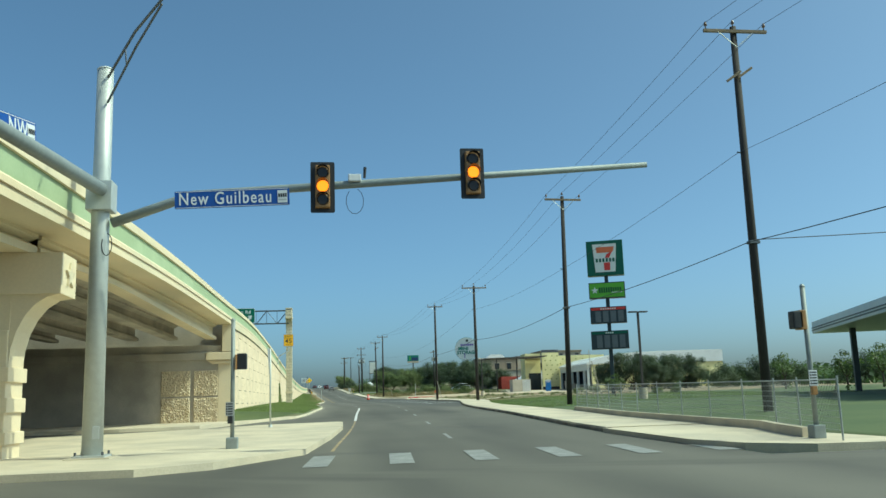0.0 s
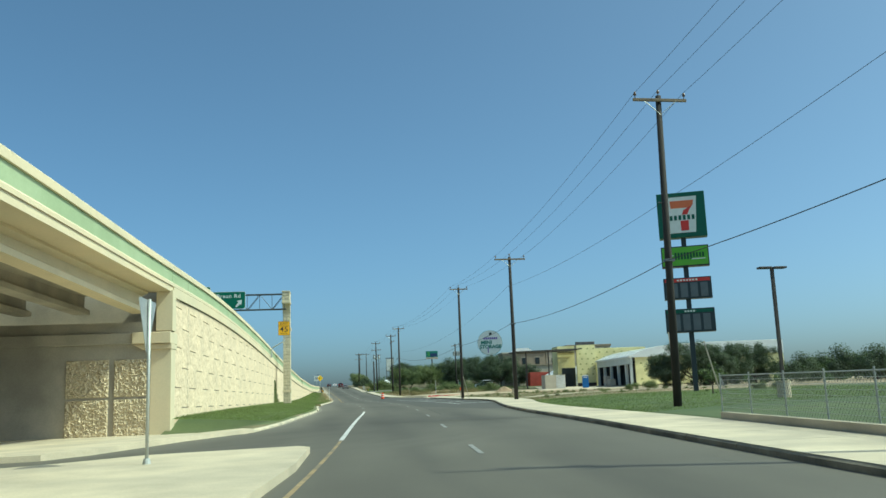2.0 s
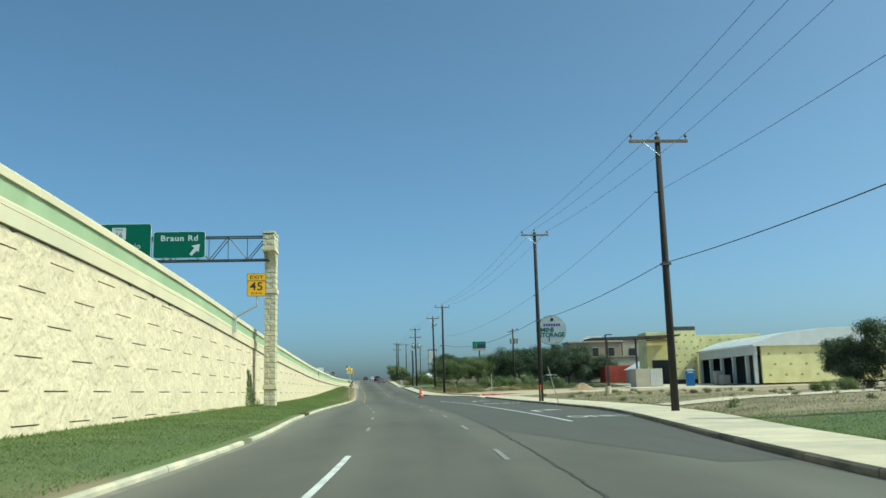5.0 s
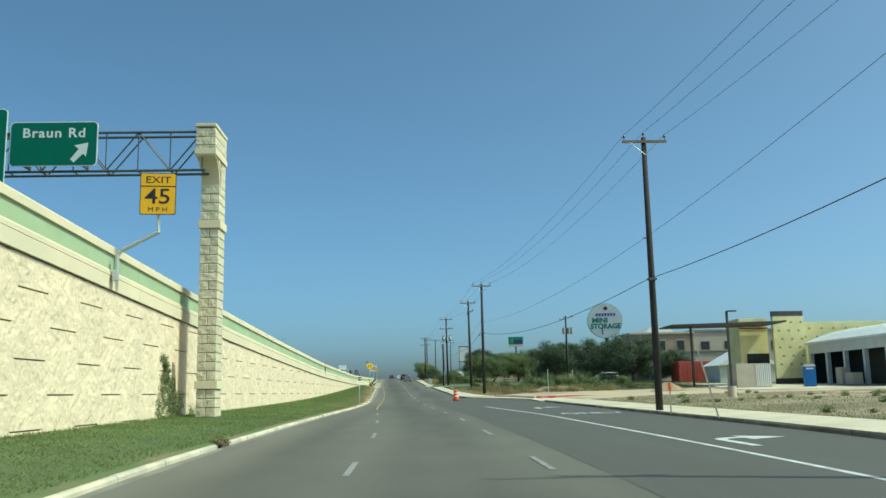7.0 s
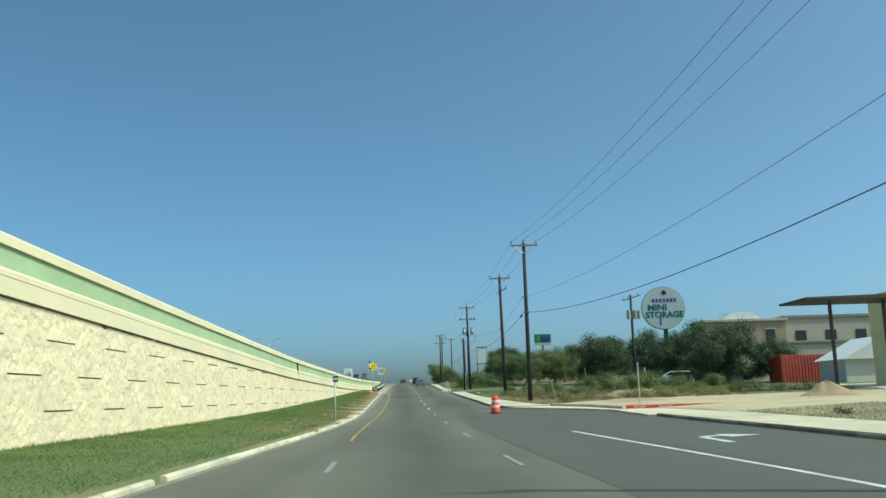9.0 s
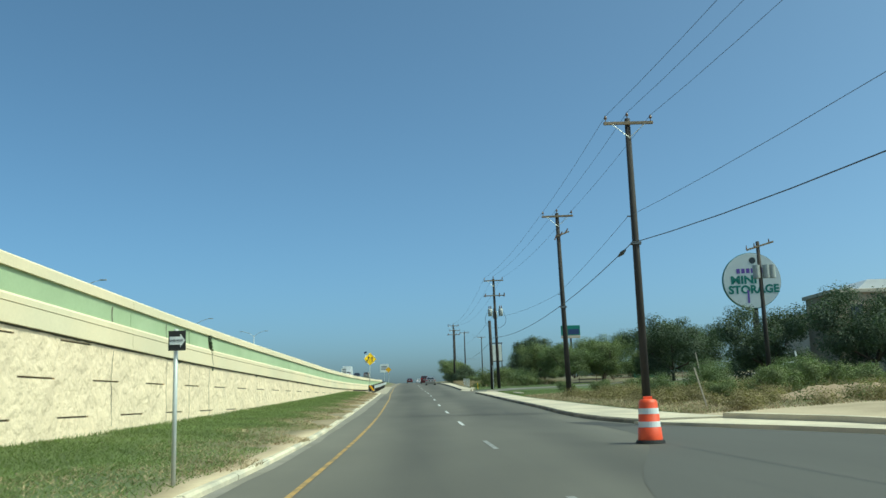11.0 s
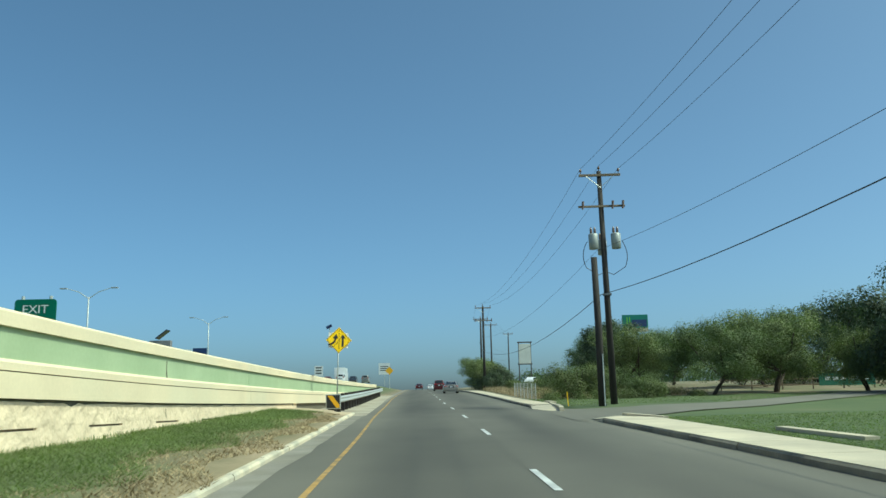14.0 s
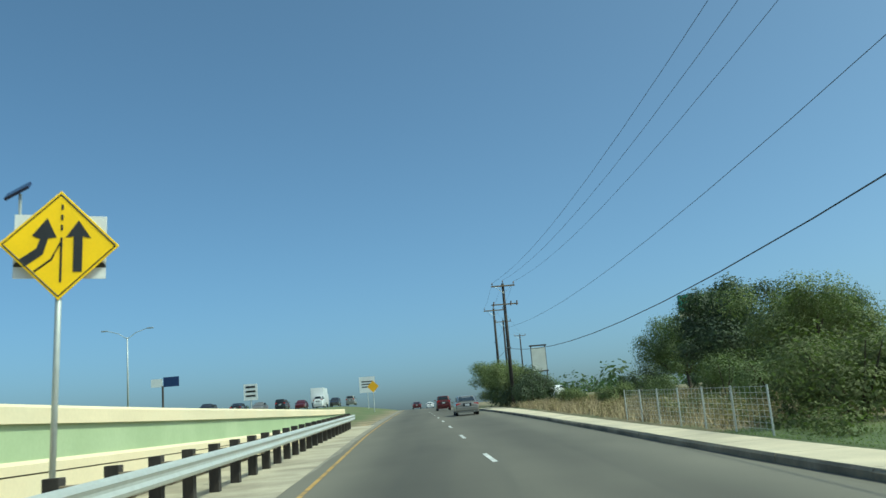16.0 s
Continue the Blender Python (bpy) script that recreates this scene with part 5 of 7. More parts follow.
for k in range(22):
    u = -0.45 - 1.42 * k
    for yy in (0.15, 0.9):
        part("web", tube([(u, yy, zb if k % 2 else zt_ - 0.35), (u - 1.42, yy, zt_ - 0.35 if k % 2 else zb)], 0.035, 6), M["steel_dark"], gan)
    part("strut", tube([(u, 0.15, zb), (u, 0.9, zb)], 0.03, 6), M["steel_dark"], gan)
    part("strut", tube([(u, 0.15, zb), (u, 0.15, zt_ - 0.35)], 0.03, 6), M["steel_dark"], gan)


def green_panel(x0, x1, z_lo, z_hi, label):
    w, h = x1 - x0, z_hi - z_lo
    s = thing("guide_sign", pose((x0 + x1) / 2, PY - 0.55, (z_lo + z_hi) / 2), label, "guide sign", "signs on the gantry")
    part("border", prism(rounded(w, h, 0.2), "y", 0.0, 0.04), M["white_sign"], s)
    part("panel", prism(rounded(w - 0.08, h - 0.08, 0.17), "y", -0.008, 0.0), M["green_sign"], s)
    for u in (-w / 3, w / 3):
        part("hanger", box(u, 0.38, 0, 0.08, 0.66, h), M["steel_dark"], s)
    return s


s1 = green_panel(-12.85, -9.05, 12.66, 14.68, "green guide sign with a white border and arrow")
lettering("Braun Rd", 0.60, M["white_sign"], s1, 0.0, -0.012, 0.48, 1.08, weight=0.012, spacing=1.13)
arrow = [(0.75, -0.82), (0.9, -0.97), (1.3, -0.57), (1.42, -0.72), (1.5, -0.08), (0.9, -0.2), (1.1, -0.36)]
part("arrow", prism([(u, v + 0.12) for u, v in arrow], "y", -0.016, -0.009), M["white_sign"], s1)
s2 = green_panel(-17.5, -13.0, 11.4, 15.3, "large green guide sign with a route shield")
part("shield", box(-0.1, -0.014, 1.2, 1.0, 0.01, 0.9), M["white_sign"], s2, "white route marker")
lettering("16", 0.55, M["black"], s2, -0.1, -0.024, 1.08, 1.0)
lettering("TEXAS", 0.2, M["black"], s2, -0.1, -0.024, 1.5, 1.0)
lettering("San Antonio", 0.6, M["white_sign"], s2, 0.0, -0.014, 0.25, 1.0)
for k in range(4):
    part("word_bar", box(0.35 + 0.3 * k, -0.014, -0.6, 0.22, 0.008, 0.4), M["white_sign"], s2)

# exit speed sign on a bracket above the parapet
ex = thing("exit_speed_sign", pose(-4.22, 114.85, 9.67, 0, 0, 7), "yellow exit speed sign on a bent grey bracket", "road sign")
part("border", prism(rounded(1.22, 1.5, 0.06), "y", 0.0, 0.02), M["black"], ex)
part("plate", prism(rounded(1.17, 1.45, 0.05), "y", -0.008, 0.0), M["orange_yellow"], ex, "amber yellow plate")
part("divider", box(0, -0.01, 0.27, 1.17, 0.01, 0.03), M["black"], ex)
lettering("EXIT", 0.34, M["black"], ex, 0.0, -0.012, 0.49, 1.25)
lettering("45", 0.78, M["black"], ex, 0.0, -0.012, -0.12, 1.15, weight=0.004)
lettering("M P H", 0.22, M["black"], ex, 0.0, -0.012, -0.57, 1.2)
part("bracket", tube([(0.02, 0.06, -0.4), (0.05, 0.08, -1.35), (-1.15, 0.1, -2.0), (-1.3, 0.1, -2.2), (-1.3, 0.1, -2.95)], [0.055, 0.075, 0.075, 0.075, 0.06], 8), M["steel"], ex, "bent galvanised bracket")
part("anchor_plate", box(-1.33, 0.1, -2.9, 0.16, 0.3, 0.35, 0.01), M["steel"], ex)

# one-way sign
z0 = G(162.4) + 0.1
ow = thing("one_way_sign", pose(-0.12, 162.4, z0 - 0.25), "one-way sign with a white arrow on a thin post", "road sign")
part("post", tube([(0, 0, 0), (0, 0, 2.6)], 0.035, 8), M["steel"], ow, smooth=True)
part("plate", box(0.03, -0.05, 2.42, 0.26, 0.015, 0.3, 0.0), M["black"], ow, "black plate")
part("arrow", prism([(-0.08, 2.36), (0.08, 2.36), (0.08, 2.32), (0.155, 2.42), (0.08, 2.52), (0.08, 2.48), (-0.08, 2.48)], "y", -0.066, -0.058), M["white_sign"], ow, "white arrow")
lettering("ONE WAY", 0.045, M["black"], ow, 0.02, -0.07, 2.42, 1.0)

# merge warning sign with beacons behind the guardrail
z0 = G(251) + 0.35
dm = thing("merge_sign", pose(-3.67, 251.2, z0, 0, 1.5, 18), "yellow diamond merge sign on a steel post", "road sign")
dz = 7.72 - z0
half = 0.74
part("post", tube([(0, 0, 0), (0, 0, dz + 0.5)], 0.04, 8), M["steel"], dm, smooth=True)
part("plate", prism([(0, dz + half), (-half, dz), (0, dz - half), (half, dz)], "y", -0.06, -0.045, 0.004), M["yellow_sign"], dm, "yellow diamond plate")
k = half - 0.05
for a, b in (((0, k), (k, 0)), ((k, 0), (0, -k)), ((0, -k), (-k, 0)), ((-k, 0), (0, k))):
    part("border", tube([(a[0], -0.062, dz + a[1]), (b[0], -0.062, dz + b[1])], 0.009, 4), M["black"], dm)
part("arrow", prism([(0.17, dz - 0.36), (0.28, dz - 0.36), (0.28, dz + 0.12), (0.38, dz + 0.1), (0.225, dz + 0.34), (0.07, dz + 0.1), (0.17, dz + 0.12)], "y", -0.068, -0.061), M["black"], dm)
part("arrow", prism([(-0.48, dz - 0.20), (-0.28, dz - 0.05), (-0.24, dz + 0.08), (-0.34, dz + 0.12), (-0.16, dz + 0.36), (-0.04, dz + 0.1), (-0.14, dz + 0.09), (-0.2, dz - 0.13), (-0.42, dz - 0.3)], "y", -0.068, -0.061), M["black"], dm)
part("lane_mark", tube([(0.02, -0.063, dz - 0.5), (0.02, -0.063, dz + 0.1)], 0.014, 4), M["black"], dm)
part("lane_mark", tube([(-0.3, -0.063, dz - 0.36), (-0.1, -0.063, dz - 0.2), (0.02, -0.063, dz + 0.05)], 0.014, 4), M["black"], dm)
for q in range(3):
    part("lane_mark", tube([(0.02, -0.063, dz + 0.2 + 0.14 * q), (0.02, -0.063, dz + 0.27 + 0.14 * q)], 0.014, 4), M["black"], dm)

# second plate, solar panel and beacons on the back of the same post
part("back_plate", box(0.0, 0.07, dz + 0.0, 1.14, 0.02, 0.86, 0.0), M["white_sign"], dm, "white plate facing the freeway")
part("panel_stalk", tube([(-0.5, 0.08, dz - 0.2), (-0.52, 0.08, dz + 0.72)], 0.02, 6), M["steel"], dm)
part("solar_panel", box(-0.55, 0.08, dz + 0.76, 0.34, 0.3, 0.04, 0.0, Matrix.Translation((-0.55, 0.08, dz + 0.76)) @ Matrix.Rotation(radians(28), 4, "X") @ Matrix.Rotation(radians(-32), 4, "Y") @ Matrix.Translation((0.55, -0.08, -dz - 0.76))), M["solar"], dm, "small dark solar panel")
for s in (-0.5, 0.5):
    part("beacon", tube([(s, 0.06, dz - 0.28), (s, 0.14, dz - 0.24)], 0.07, 12), M["black"], dm, "dark beacon lamp")

# ---- guardrail with its striped end marker ----
gr = thing("guardrail", pose(0, 0, 0), "galvanised steel guardrail on timber posts", "guardrail")
gx = lambda y: float(np.interp(y, [243.5, 252, 262, 290, 296], [-2.9, -2.95, -3.1, -3.9, -4.2]))
rail_sec = [(0.0, 0.52), (0.05, 0.55), (0.07, 0.60), (0.03, 0.66), (0.03, 0.70), (0.07, 0.76), (0.05, 0.81), (0.0, 0.84), (-0.02, 0.84), (0.0, 0.70), (0.0, 0.66), (-0.02, 0.52)]
part_me = profile_run(lambda y: rail_sec, 244.2, 295, 2.0, lambda y: (gx(y), G(y) + 0.02))
raw("rail", *part_me, M["steel"], gr, "corrugated galvanised rail")
for y in np.arange(244.6, 295, 1.9):
    z = G(y)
    part("post", box(gx(y) - 0.3, y, z + 0.38, 0.2, 0.2, 1.15, 0.01), M["pole_wood"], gr, "dark timber post")
    part("block", box(gx(y) - 0.12, y, z + 0.68, 0.2, 0.17, 0.36, 0.01), M["arm_wood"], gr)
part("terminal", box(gx(244), 243.9, G(244) + 0.62, 0.36, 0.55, 0.5, 0.03), M["steel"], gr, "steel end terminal")
part("stub_post", box(gx(244) - 0.05, 243.9, G(244) + 0.2, 0.16, 0.18, 0.6, 0.01), M["pole_wood"], gr)
om = part("end_marker", box(gx(244) - 0.02, 243.55, G(244) + 0.64, 0.70, 0.03, 0.68, 0.01), M["steel"], gr, "pale steel end plate")
zc = G(244) + 0.64
part("plate", box(gx(244) - 0.02, 243.528, zc, 0.62, 0.012, 0.6), M["black"], om, "black plate")
part("stripe", prism([(gx(244) - 0.29, zc + 0.28), (gx(244) - 0.06, zc + 0.28), (gx(244) + 0.28, zc - 0.16), (gx(244) + 0.28, zc - 0.29), (gx(244) + 0.12, zc - 0.29)], "y", 243.512, 243.52), M["orange_yellow"], om, "broad amber diagonal stripe")

# ---- traffic drum ----
z0 = G(169.6) + 0.01
dr = thing("traffic_drum", pose(8.75, 169.6, z0), "orange traffic drum with two white bands on a black base", "traffic drum")
prof = [(0.0, 0.275), (0.04, 0.28), (0.30, 0.265), (0.32, 0.245), (0.60, 0.24), (0.62, 0.225), (0.86, 0.215), (0.94, 0.19), (0.96, 0.11)]
part("body", tube([(0, 0, z + 0.04) for z, _ in prof], [r for _, r in prof], 24), M["barrel"], dr, "orange plastic body", smooth=True)
for z in (0.36, 0.66):
    part("band", tube([(0, 0, z), (0, 0, z + 0.13)], [0.252 if z < 0.5 else 0.236, 0.249 if z < 0.5 else 0.232], 24), M["white_sign"], dr, "white reflective band")
part("base", tube([(0, 0, 0), (0, 0, 0.07)], [0.34, 0.31], 24), M["rubber"], dr, "black rubber base")
part("handle", box(0, 0, 1.02, 0.22, 0.06, 0.08, 0.02), M["barrel"], dr)

# ---- round storage sign ----
z0 = G(250) + 0.6
ds = thing("disc_sign", pose(41.6, 250.2, z0, 0, 0, -8), "large round white sign with purple and green words on a post", "disc sign")
dc = 15.45 - z0
part("mast", box(0.2, 0.2, dc / 2, 0.6, 0.5, dc, 0.02), M["brown_steel"], ds, "brown steel mast")
disc = part("disc", prism([(3.25 * math.sin(radians(a)), dc + 3.25 * math.cos(radians(a))) for a in range(0, 360, 9)], "y", -0.6, 0.2), M["mint"], ds, "round pale sign cabinet")
part("rim", prism([(3.32 * math.sin(radians(a)), dc + 3.32 * math.cos(radians(a))) for a in range(0, 360, 9)], "y", -0.35, 0.15), M["holiday"], ds, "dark rim")
lettering("MINI", 1.3, M["holiday"], ds, -0.95, -0.62, dc + 0.05, 1.12, weight=0.05)
lettering("STORAGE", 1.3, M["holiday"], ds, 0.1, -0.62, dc - 1.1, 1.0, weight=0.05)
for k in range(7):
    part("name_bar", box(-1.5 + 0.55 * k, -0.61, dc + 1.15, 0.4, 0.02, 0.55), M["purple"], ds)
part("key_stem", box(-0.55, -0.615, dc - 1.9, 0.22, 0.02, 1.5), M["purple"], ds)
part("eyelet", prism([(0.2 + 0.38 * math.sin(radians(a)), dc + 2.35 + 0.38 * math.cos(radians(a))) for a in range(0, 360, 18)], "y", -0.63, -0.595), M["panel_dark"], ds)

# hotel sign far behind the trees
hs = thing("pylon_sign", pose(37.05, 357.5, G(357.5)) @ Matrix.Scale(0.82, 4), "green and navy sign board on a tall post", "pylon sign")
hz = (19.3 - G(357.5)) / 0.82 - 0.25
part("mast", box(0, 0.2, hz / 2, 0.5, 0.4, hz), M["brown_steel"], hs)
part("board", box(0, 0, hz - 1.2, 5.6, 0.4, 2.9, 0.05), M["holiday"], hs, "teal board")
part("strip", box(0.9, -0.22, hz - 1.6, 3.2, 0.03, 1.5), M["holiday_blue"], hs)
part("stroke", box(-1.75, -0.22, hz - 1.1, 0.22, 0.03, 1.7), M["lime"], hs)
part("stroke", box(-1.2, -0.22, hz - 1.1, 0.22, 0.03, 1.7), M["lime"], hs)
part("foot_board", box(0, 0, hz - 3.1, 5.6, 0.4, 0.8, 0.03), M["tan_light"], hs, "pale lower board")

# ---- building site and buildings to the right ----
def gz(x, y):
    return G(y) + height_right(max(0, x - SR(y)), y)


z0 = G(185) + 0.55
yb = thing("unfinished_building", pose(48, 188, z0), "unfinished building in yellow sheathing with a steel canopy", "building")
part("sign_wall", box(1.75, -0.3, 4.45, 3.75, 0.5, 7.4, 0.02), M["sheath"], yb, "tall yellow sheathed wall")
part("sign_wall_foot", box(1.75, -0.25, 0.38, 3.7, 0.4, 0.76), M["brown_steel"], yb, "dark bare wall foot")
part("sign_wall_cap", box(1.75, -0.3, 8.46, 3.8, 0.5, 0.62, 0.02), M["roof_grey"], yb, "grey louvred cap")
for k in range(18):
    part("louvre", box(0.0 + 0.205 * k, -0.57, 8.46, 0.06, 0.04, 0.58), M["brown_steel"], yb)
part("hall", box(9.0, 3.5, 3.75, 11.0, 5, 7.5, 0.02), M["sheath"], yb, "yellow sheathed hall")
part("side_block", box(-1.75, 3.6, 4.05, 3.5, 4.2, 8.1, 0.02), M["sheath"], yb, "yellow sheathed block")
# no opening is cut: a dark sheet gives the doorway's shade
part("doorway", box(-1.4, 1.46, 1.9, 2.7, 0.2, 3.8), M["glass"], yb, "dark sheet standing for the shade in the open doorway")
part("soffit", box(-1.75, 1.46, 6.9, 3.5, 0.1, 0.15), M["brown_steel"], yb)
part("canopy", prism([(-13.4, 6.95), (-1.0, 7.0), (0.0, 7.2), (0.0, 7.4), (-1.0, 7.32), (-13.4, 7.12)], "y", -4.2, 1.2), M["brown_steel"], yb, "dark flat steel canopy")
for u in (-10.6, -6.2):
    part("canopy_post", box(u, -2.0, 3.5, 0.22, 0.22, 7.0), M["brown_steel"], yb, "dark canopy post")
for i in range(3):
    for j in range(6):
        x, z = 0.55 + 1.2 * i + 0.35 * (j % 2), 2.3 + 1.0 * j
        part("print_mark", prism([(x - 0.2, z), (x + 0.2, z), (x + 0.08, z + 0.24), (x - 0.08, z + 0.24)], "y", -0.57, -0.555), M["sheath_mark"], yb)
for i in range(5):
    for j in range(2):
        x, z = 4.4 + 1.5 * i + 0.6 * (j % 2), 5.6 + 1.0 * j
        part("print_mark", prism([(x - 0.2, z), (x + 0.2, z), (x + 0.08, z + 0.24), (x - 0.08, z + 0.24)], "y", 0.975, 0.99), M["sheath_mark"], yb)

wing = thing("unfinished_wing", pose(51.75, 167, 2.47), "white barrel-roofed wing with dark openings and pale wrapped piers", "building")
curve = [(-0.3, 4.98), (0.6, 5.35), (1.6, 5.75), (3.0, 6.15), (5.0, 6.5), (9.0, 6.85), (15.0, 7.0), (28.0, 7.05)]
part("roof", prism(curve + [(28.0, 4.75), (-0.3, 4.75)], "y", -0.45, 20.2), M["white_metal"], wing, "white curved metal roof")
for k in range(17):
    part("roof_seam", tube([(u, 0.2 + 1.22 * k, v + 0.02) for u, v in curve], 0.035, 4), M["white_wrap"], wing)
part("lintel", box(0.12, 9.9, 4.2, 0.42, 20.0, 1.1, 0.02), M["white_wrap"], wing, "pale wrapped lintel")
for v in (0.25, 2.8, 7.2, 11.4, 15.5, 19.6):
    part("pier", box(0.12, v, 1.84, 0.44, 0.42, 3.7, 0.01), M["white_wrap"], wing, "pale wrapped pier")
# inside faces coloured dark to put shade into the openings
part("inside_wall", box(4.2, 9.9, 1.9, 0.2, 19.6, 3.8), M["panel_dark"], wing, "interior wall coloured dark for shade")
part("inside_ceiling", box(2.2, 9.9, 3.9, 4.2, 19.4, 0.1), M["panel_dark"], wing)
part("back_wall", box(14.0, 20.0, 2.37, 27.5, 0.3, 4.74), M["panel_dark"], wing)
part("end_wall", box(14.4, 0.0, 2.37, 27.2, 0.36, 4.74, 0.02), M["sheath"], wing, "yellow sheathed end wall")
for i in range(12):
    for j in range(3):
        x, z = 1.8 + 2.1 * i + 0.7 * (j % 2), 0.9 + 1.35 * j
        part("print_mark", prism([(x - 0.22, z), (x + 0.22, z), (x + 0.1, z + 0.26), (x - 0.1, z + 0.26)], "y", -0.2, -0.186), M["sheath_mark"], wing)
cr = thing("crate", pose(50.3, 174.0, 2.5), "pale wooden crates stacked before the openings", "crate")
part("crate_box", box(0, 0, 0.6, 1.1, 1.6, 1.2, 0.03), M["tan_light"], cr)
part("crate_box", box(-0.2, 1.9, 0.9, 0.9, 1.3, 1.8, 0.03), M["tan_light"], cr)

tanb = thing("office_building", pose(46, 228, G(224) + 0.5), "two-storey tan stucco building with a pale cornice", "building")
part("wall", box(0, 3, 3.9, 10.5, 6, 7.8, 0.02), M["tan"], tanb, "tan stucco walls")
part("cornice", box(0, 3, 7.95, 11.0, 6.5, 0.35, 0.05), M["tan_light"], tanb, "pale cornice")
part("lower_wing", box(5.5, -2.5, 2.3, 16, 5, 4.6, 0.02), M["tan_light"], tanb)
part("lower_cornice", box(5.5, -2.5, 4.7, 16.4, 5.4, 0.3, 0.04), M["tan"], tanb)
part("roof", prism([(-2.6, 8.1), (2.6, 8.1), (1.4, 9.1), (-1.4, 9.1)], "y", 1, 5.4), M["white_metal"], tanb, "white metal roof lantern")
for u in (-3.2, 0.0, 3.2):
    w = part("window", box(u, -0.03, 5.9, 1.1, 0.12, 1.6, 0.02), M["glass"], tanb, "dark window")
    part("window_frame", box(u, -0.06, 6.8, 1.4, 0.12, 0.16), M["tan_light"], tanb)
t2 = thing("office_building", pose(62, 230, G(230) + 0.5), "grey flat-roofed commercial building", "building")
part("wall", box(0, 6, 4.0, 20, 12, 8.2, 0.02), M["tan_light"], t2)
part("cornice", box(0, 6, 8.2, 20.4, 12.4, 0.4, 0.04), M["roof_grey"], t2)
for u in range(-8, 9, 4):
    part("window", box(u, -0.03, 5.6, 1.4, 0.12, 1.6, 0.02), M["glass"], t2)
gab = thing("office_building", pose(50.9, 204, G(204) - 0.4), "small pale gabled building behind the site", "building")
part("wall", box(0, 3, 1.7, 8, 6, 3.4, 0.02), M["white_wrap"], gab)
part("roof", prism([(-4.4, 3.3), (4.4, 3.3), (0, 5.6)], "y", -0.4, 6.4), M["white_metal"], gab)

ct = thing("container", pose(46.5, 214, G(214) + 0.45, 0, 0, 12), "red corrugated steel container", "container")
part("body", box(0, 0, 1.55, 6.2, 2.4, 3.1, 0.03), M["red_steel"], ct)
for k in range(15):
    part("rib", box(-2.85 + 0.4 * k, -1.22, 1.55, 0.14, 0.06, 2.8), M["red_steel"], ct)

wu = thing("storage_unit", pose(40.1, 176, gz(40.1, 176), 0, 0, 4), "white corrugated storage unit with a dark window", "storage unit")
part("body", box(0, 0, 1.25, 3.8, 2.3, 2.5, 0.02), M["tan_light"], wu)
for k in range(8):
    part("rib", box(0.25 + 0.21 * k, -1.17, 1.25, 0.1, 0.06, 2.3), M["white_metal"], wu)
part("window", box(-1.1, -1.12, 1.6, 1.0, 0.05, 0.6), M["glass"], wu, "dark window")

# portable toilets
for x, y in ((45.3, 173.3),):
    tl = thing("portable_toilet", pose(x, y, gz(x, y), 0, 0, -15), "blue plastic portable toilet with a white roof", "portable toilet", "toilets on the site")
    part("cabin", box(0, 0, 1.02, 1.1, 1.1, 2.05, 0.04), M["blue_plastic"], tl)
    part("door", box(0, -0.56, 1.0, 0.8, 0.04, 1.85, 0.01), M["blue_plastic"], tl)
    part("roof", prism([(-0.58, 2.05), (0.58, 2.05), (0.4, 2.3), (-0.4, 2.3)], "y", -0.58, 0.58), M["white_plastic"], tl, "white domed roof")
    part("vent", box(0, -0.57, 1.85, 0.7, 0.03, 0.14), M["white_plastic"], tl)


def area_lamp(x, y, top, base_h, side, label, base=True):
    z = gz(x, y)
    a = thing("lot_lamp", pose(x, y, z), label, "lamp post", "parking lot lamps")
    if base:
        part("footing", tube([(0, 0, 0), (0, 0, base_h)], 0.3, 14), M["concrete"], a, "round concrete footing")
    part("post", box(0, 0, (top - z + base_h) / 2, 0.14, 0.14, top - z - base_h, 0.01), M["brown_steel"], a, "dark bronze post")
    for s in side:
        part("head", box(s * 0.36, 0, top - z, 0.6, 0.36, 0.09, 0.02), M["brown_steel"], a, "flat dark lamp head")
    return a


area_lamp(21.6, 57.8, 7.1, 0.75, (-1, 1), "dark bronze twin lot lamp")
area_lamp(26.4, 144.0, 7.7, 0.75, (1,), "dark bronze lot lamp on a concrete footing")

# site stakes, mound, kerbs
def stake(x, y, h, lean, m_top=None, label="thin wooden survey stake leaning in the dirt", m_lath="tan_light"):
    s = thing("survey_stake", pose(x, y, gz(x, y), 0, lean, 0), label, "stake", "site stakes")
    part("lath", box(0, 0, h / 2, 0.05, 0.05, h), M[m_lath], s)
    if m_top:
        part("flag", box(0, 0, h - 0.15, 0.1, 0.07, 0.35), m_top, s, "orange top")
    return s


stake(15.65, 122.1, 1.3, 0, M["barrel"], "white survey stake with an orange top")
stake(15.95, 117.1, 2.6, -14)
stake(19.0, 58.5, 2.8, -14)
stake(24.5, 78.0, 4.2, -3)
stake(14.6, 184.0, 1.6, -14)
stake(21.0, 205.0, 2.4, -8)
stake(26.5, 203.0, 2.2, -6, M["white_plastic"], "white marker stake in the weeds")
stake(8.75, 247.6, 0.75, -4, None, "thin yellow marker post beside the drive", "yellow_sign")
sp = thing("sign_post", pose(18.2, 172.5, G(172) + 0.12), "bare grey steel sign post", "post")
part("post", tube([(0, 0, 0), (0, 0, 2.75)], 0.035, 8), M["steel"], sp)
rk = slab("red_kerb", [(16.4, 168.3), (24, 167.9), (24, 168.15), (16.4, 168.55)], 0.30, 0.3, M["kerb_red"])
tagged(rk, "red painted fire lane kerb with white letters", "kerb", kind="structure")
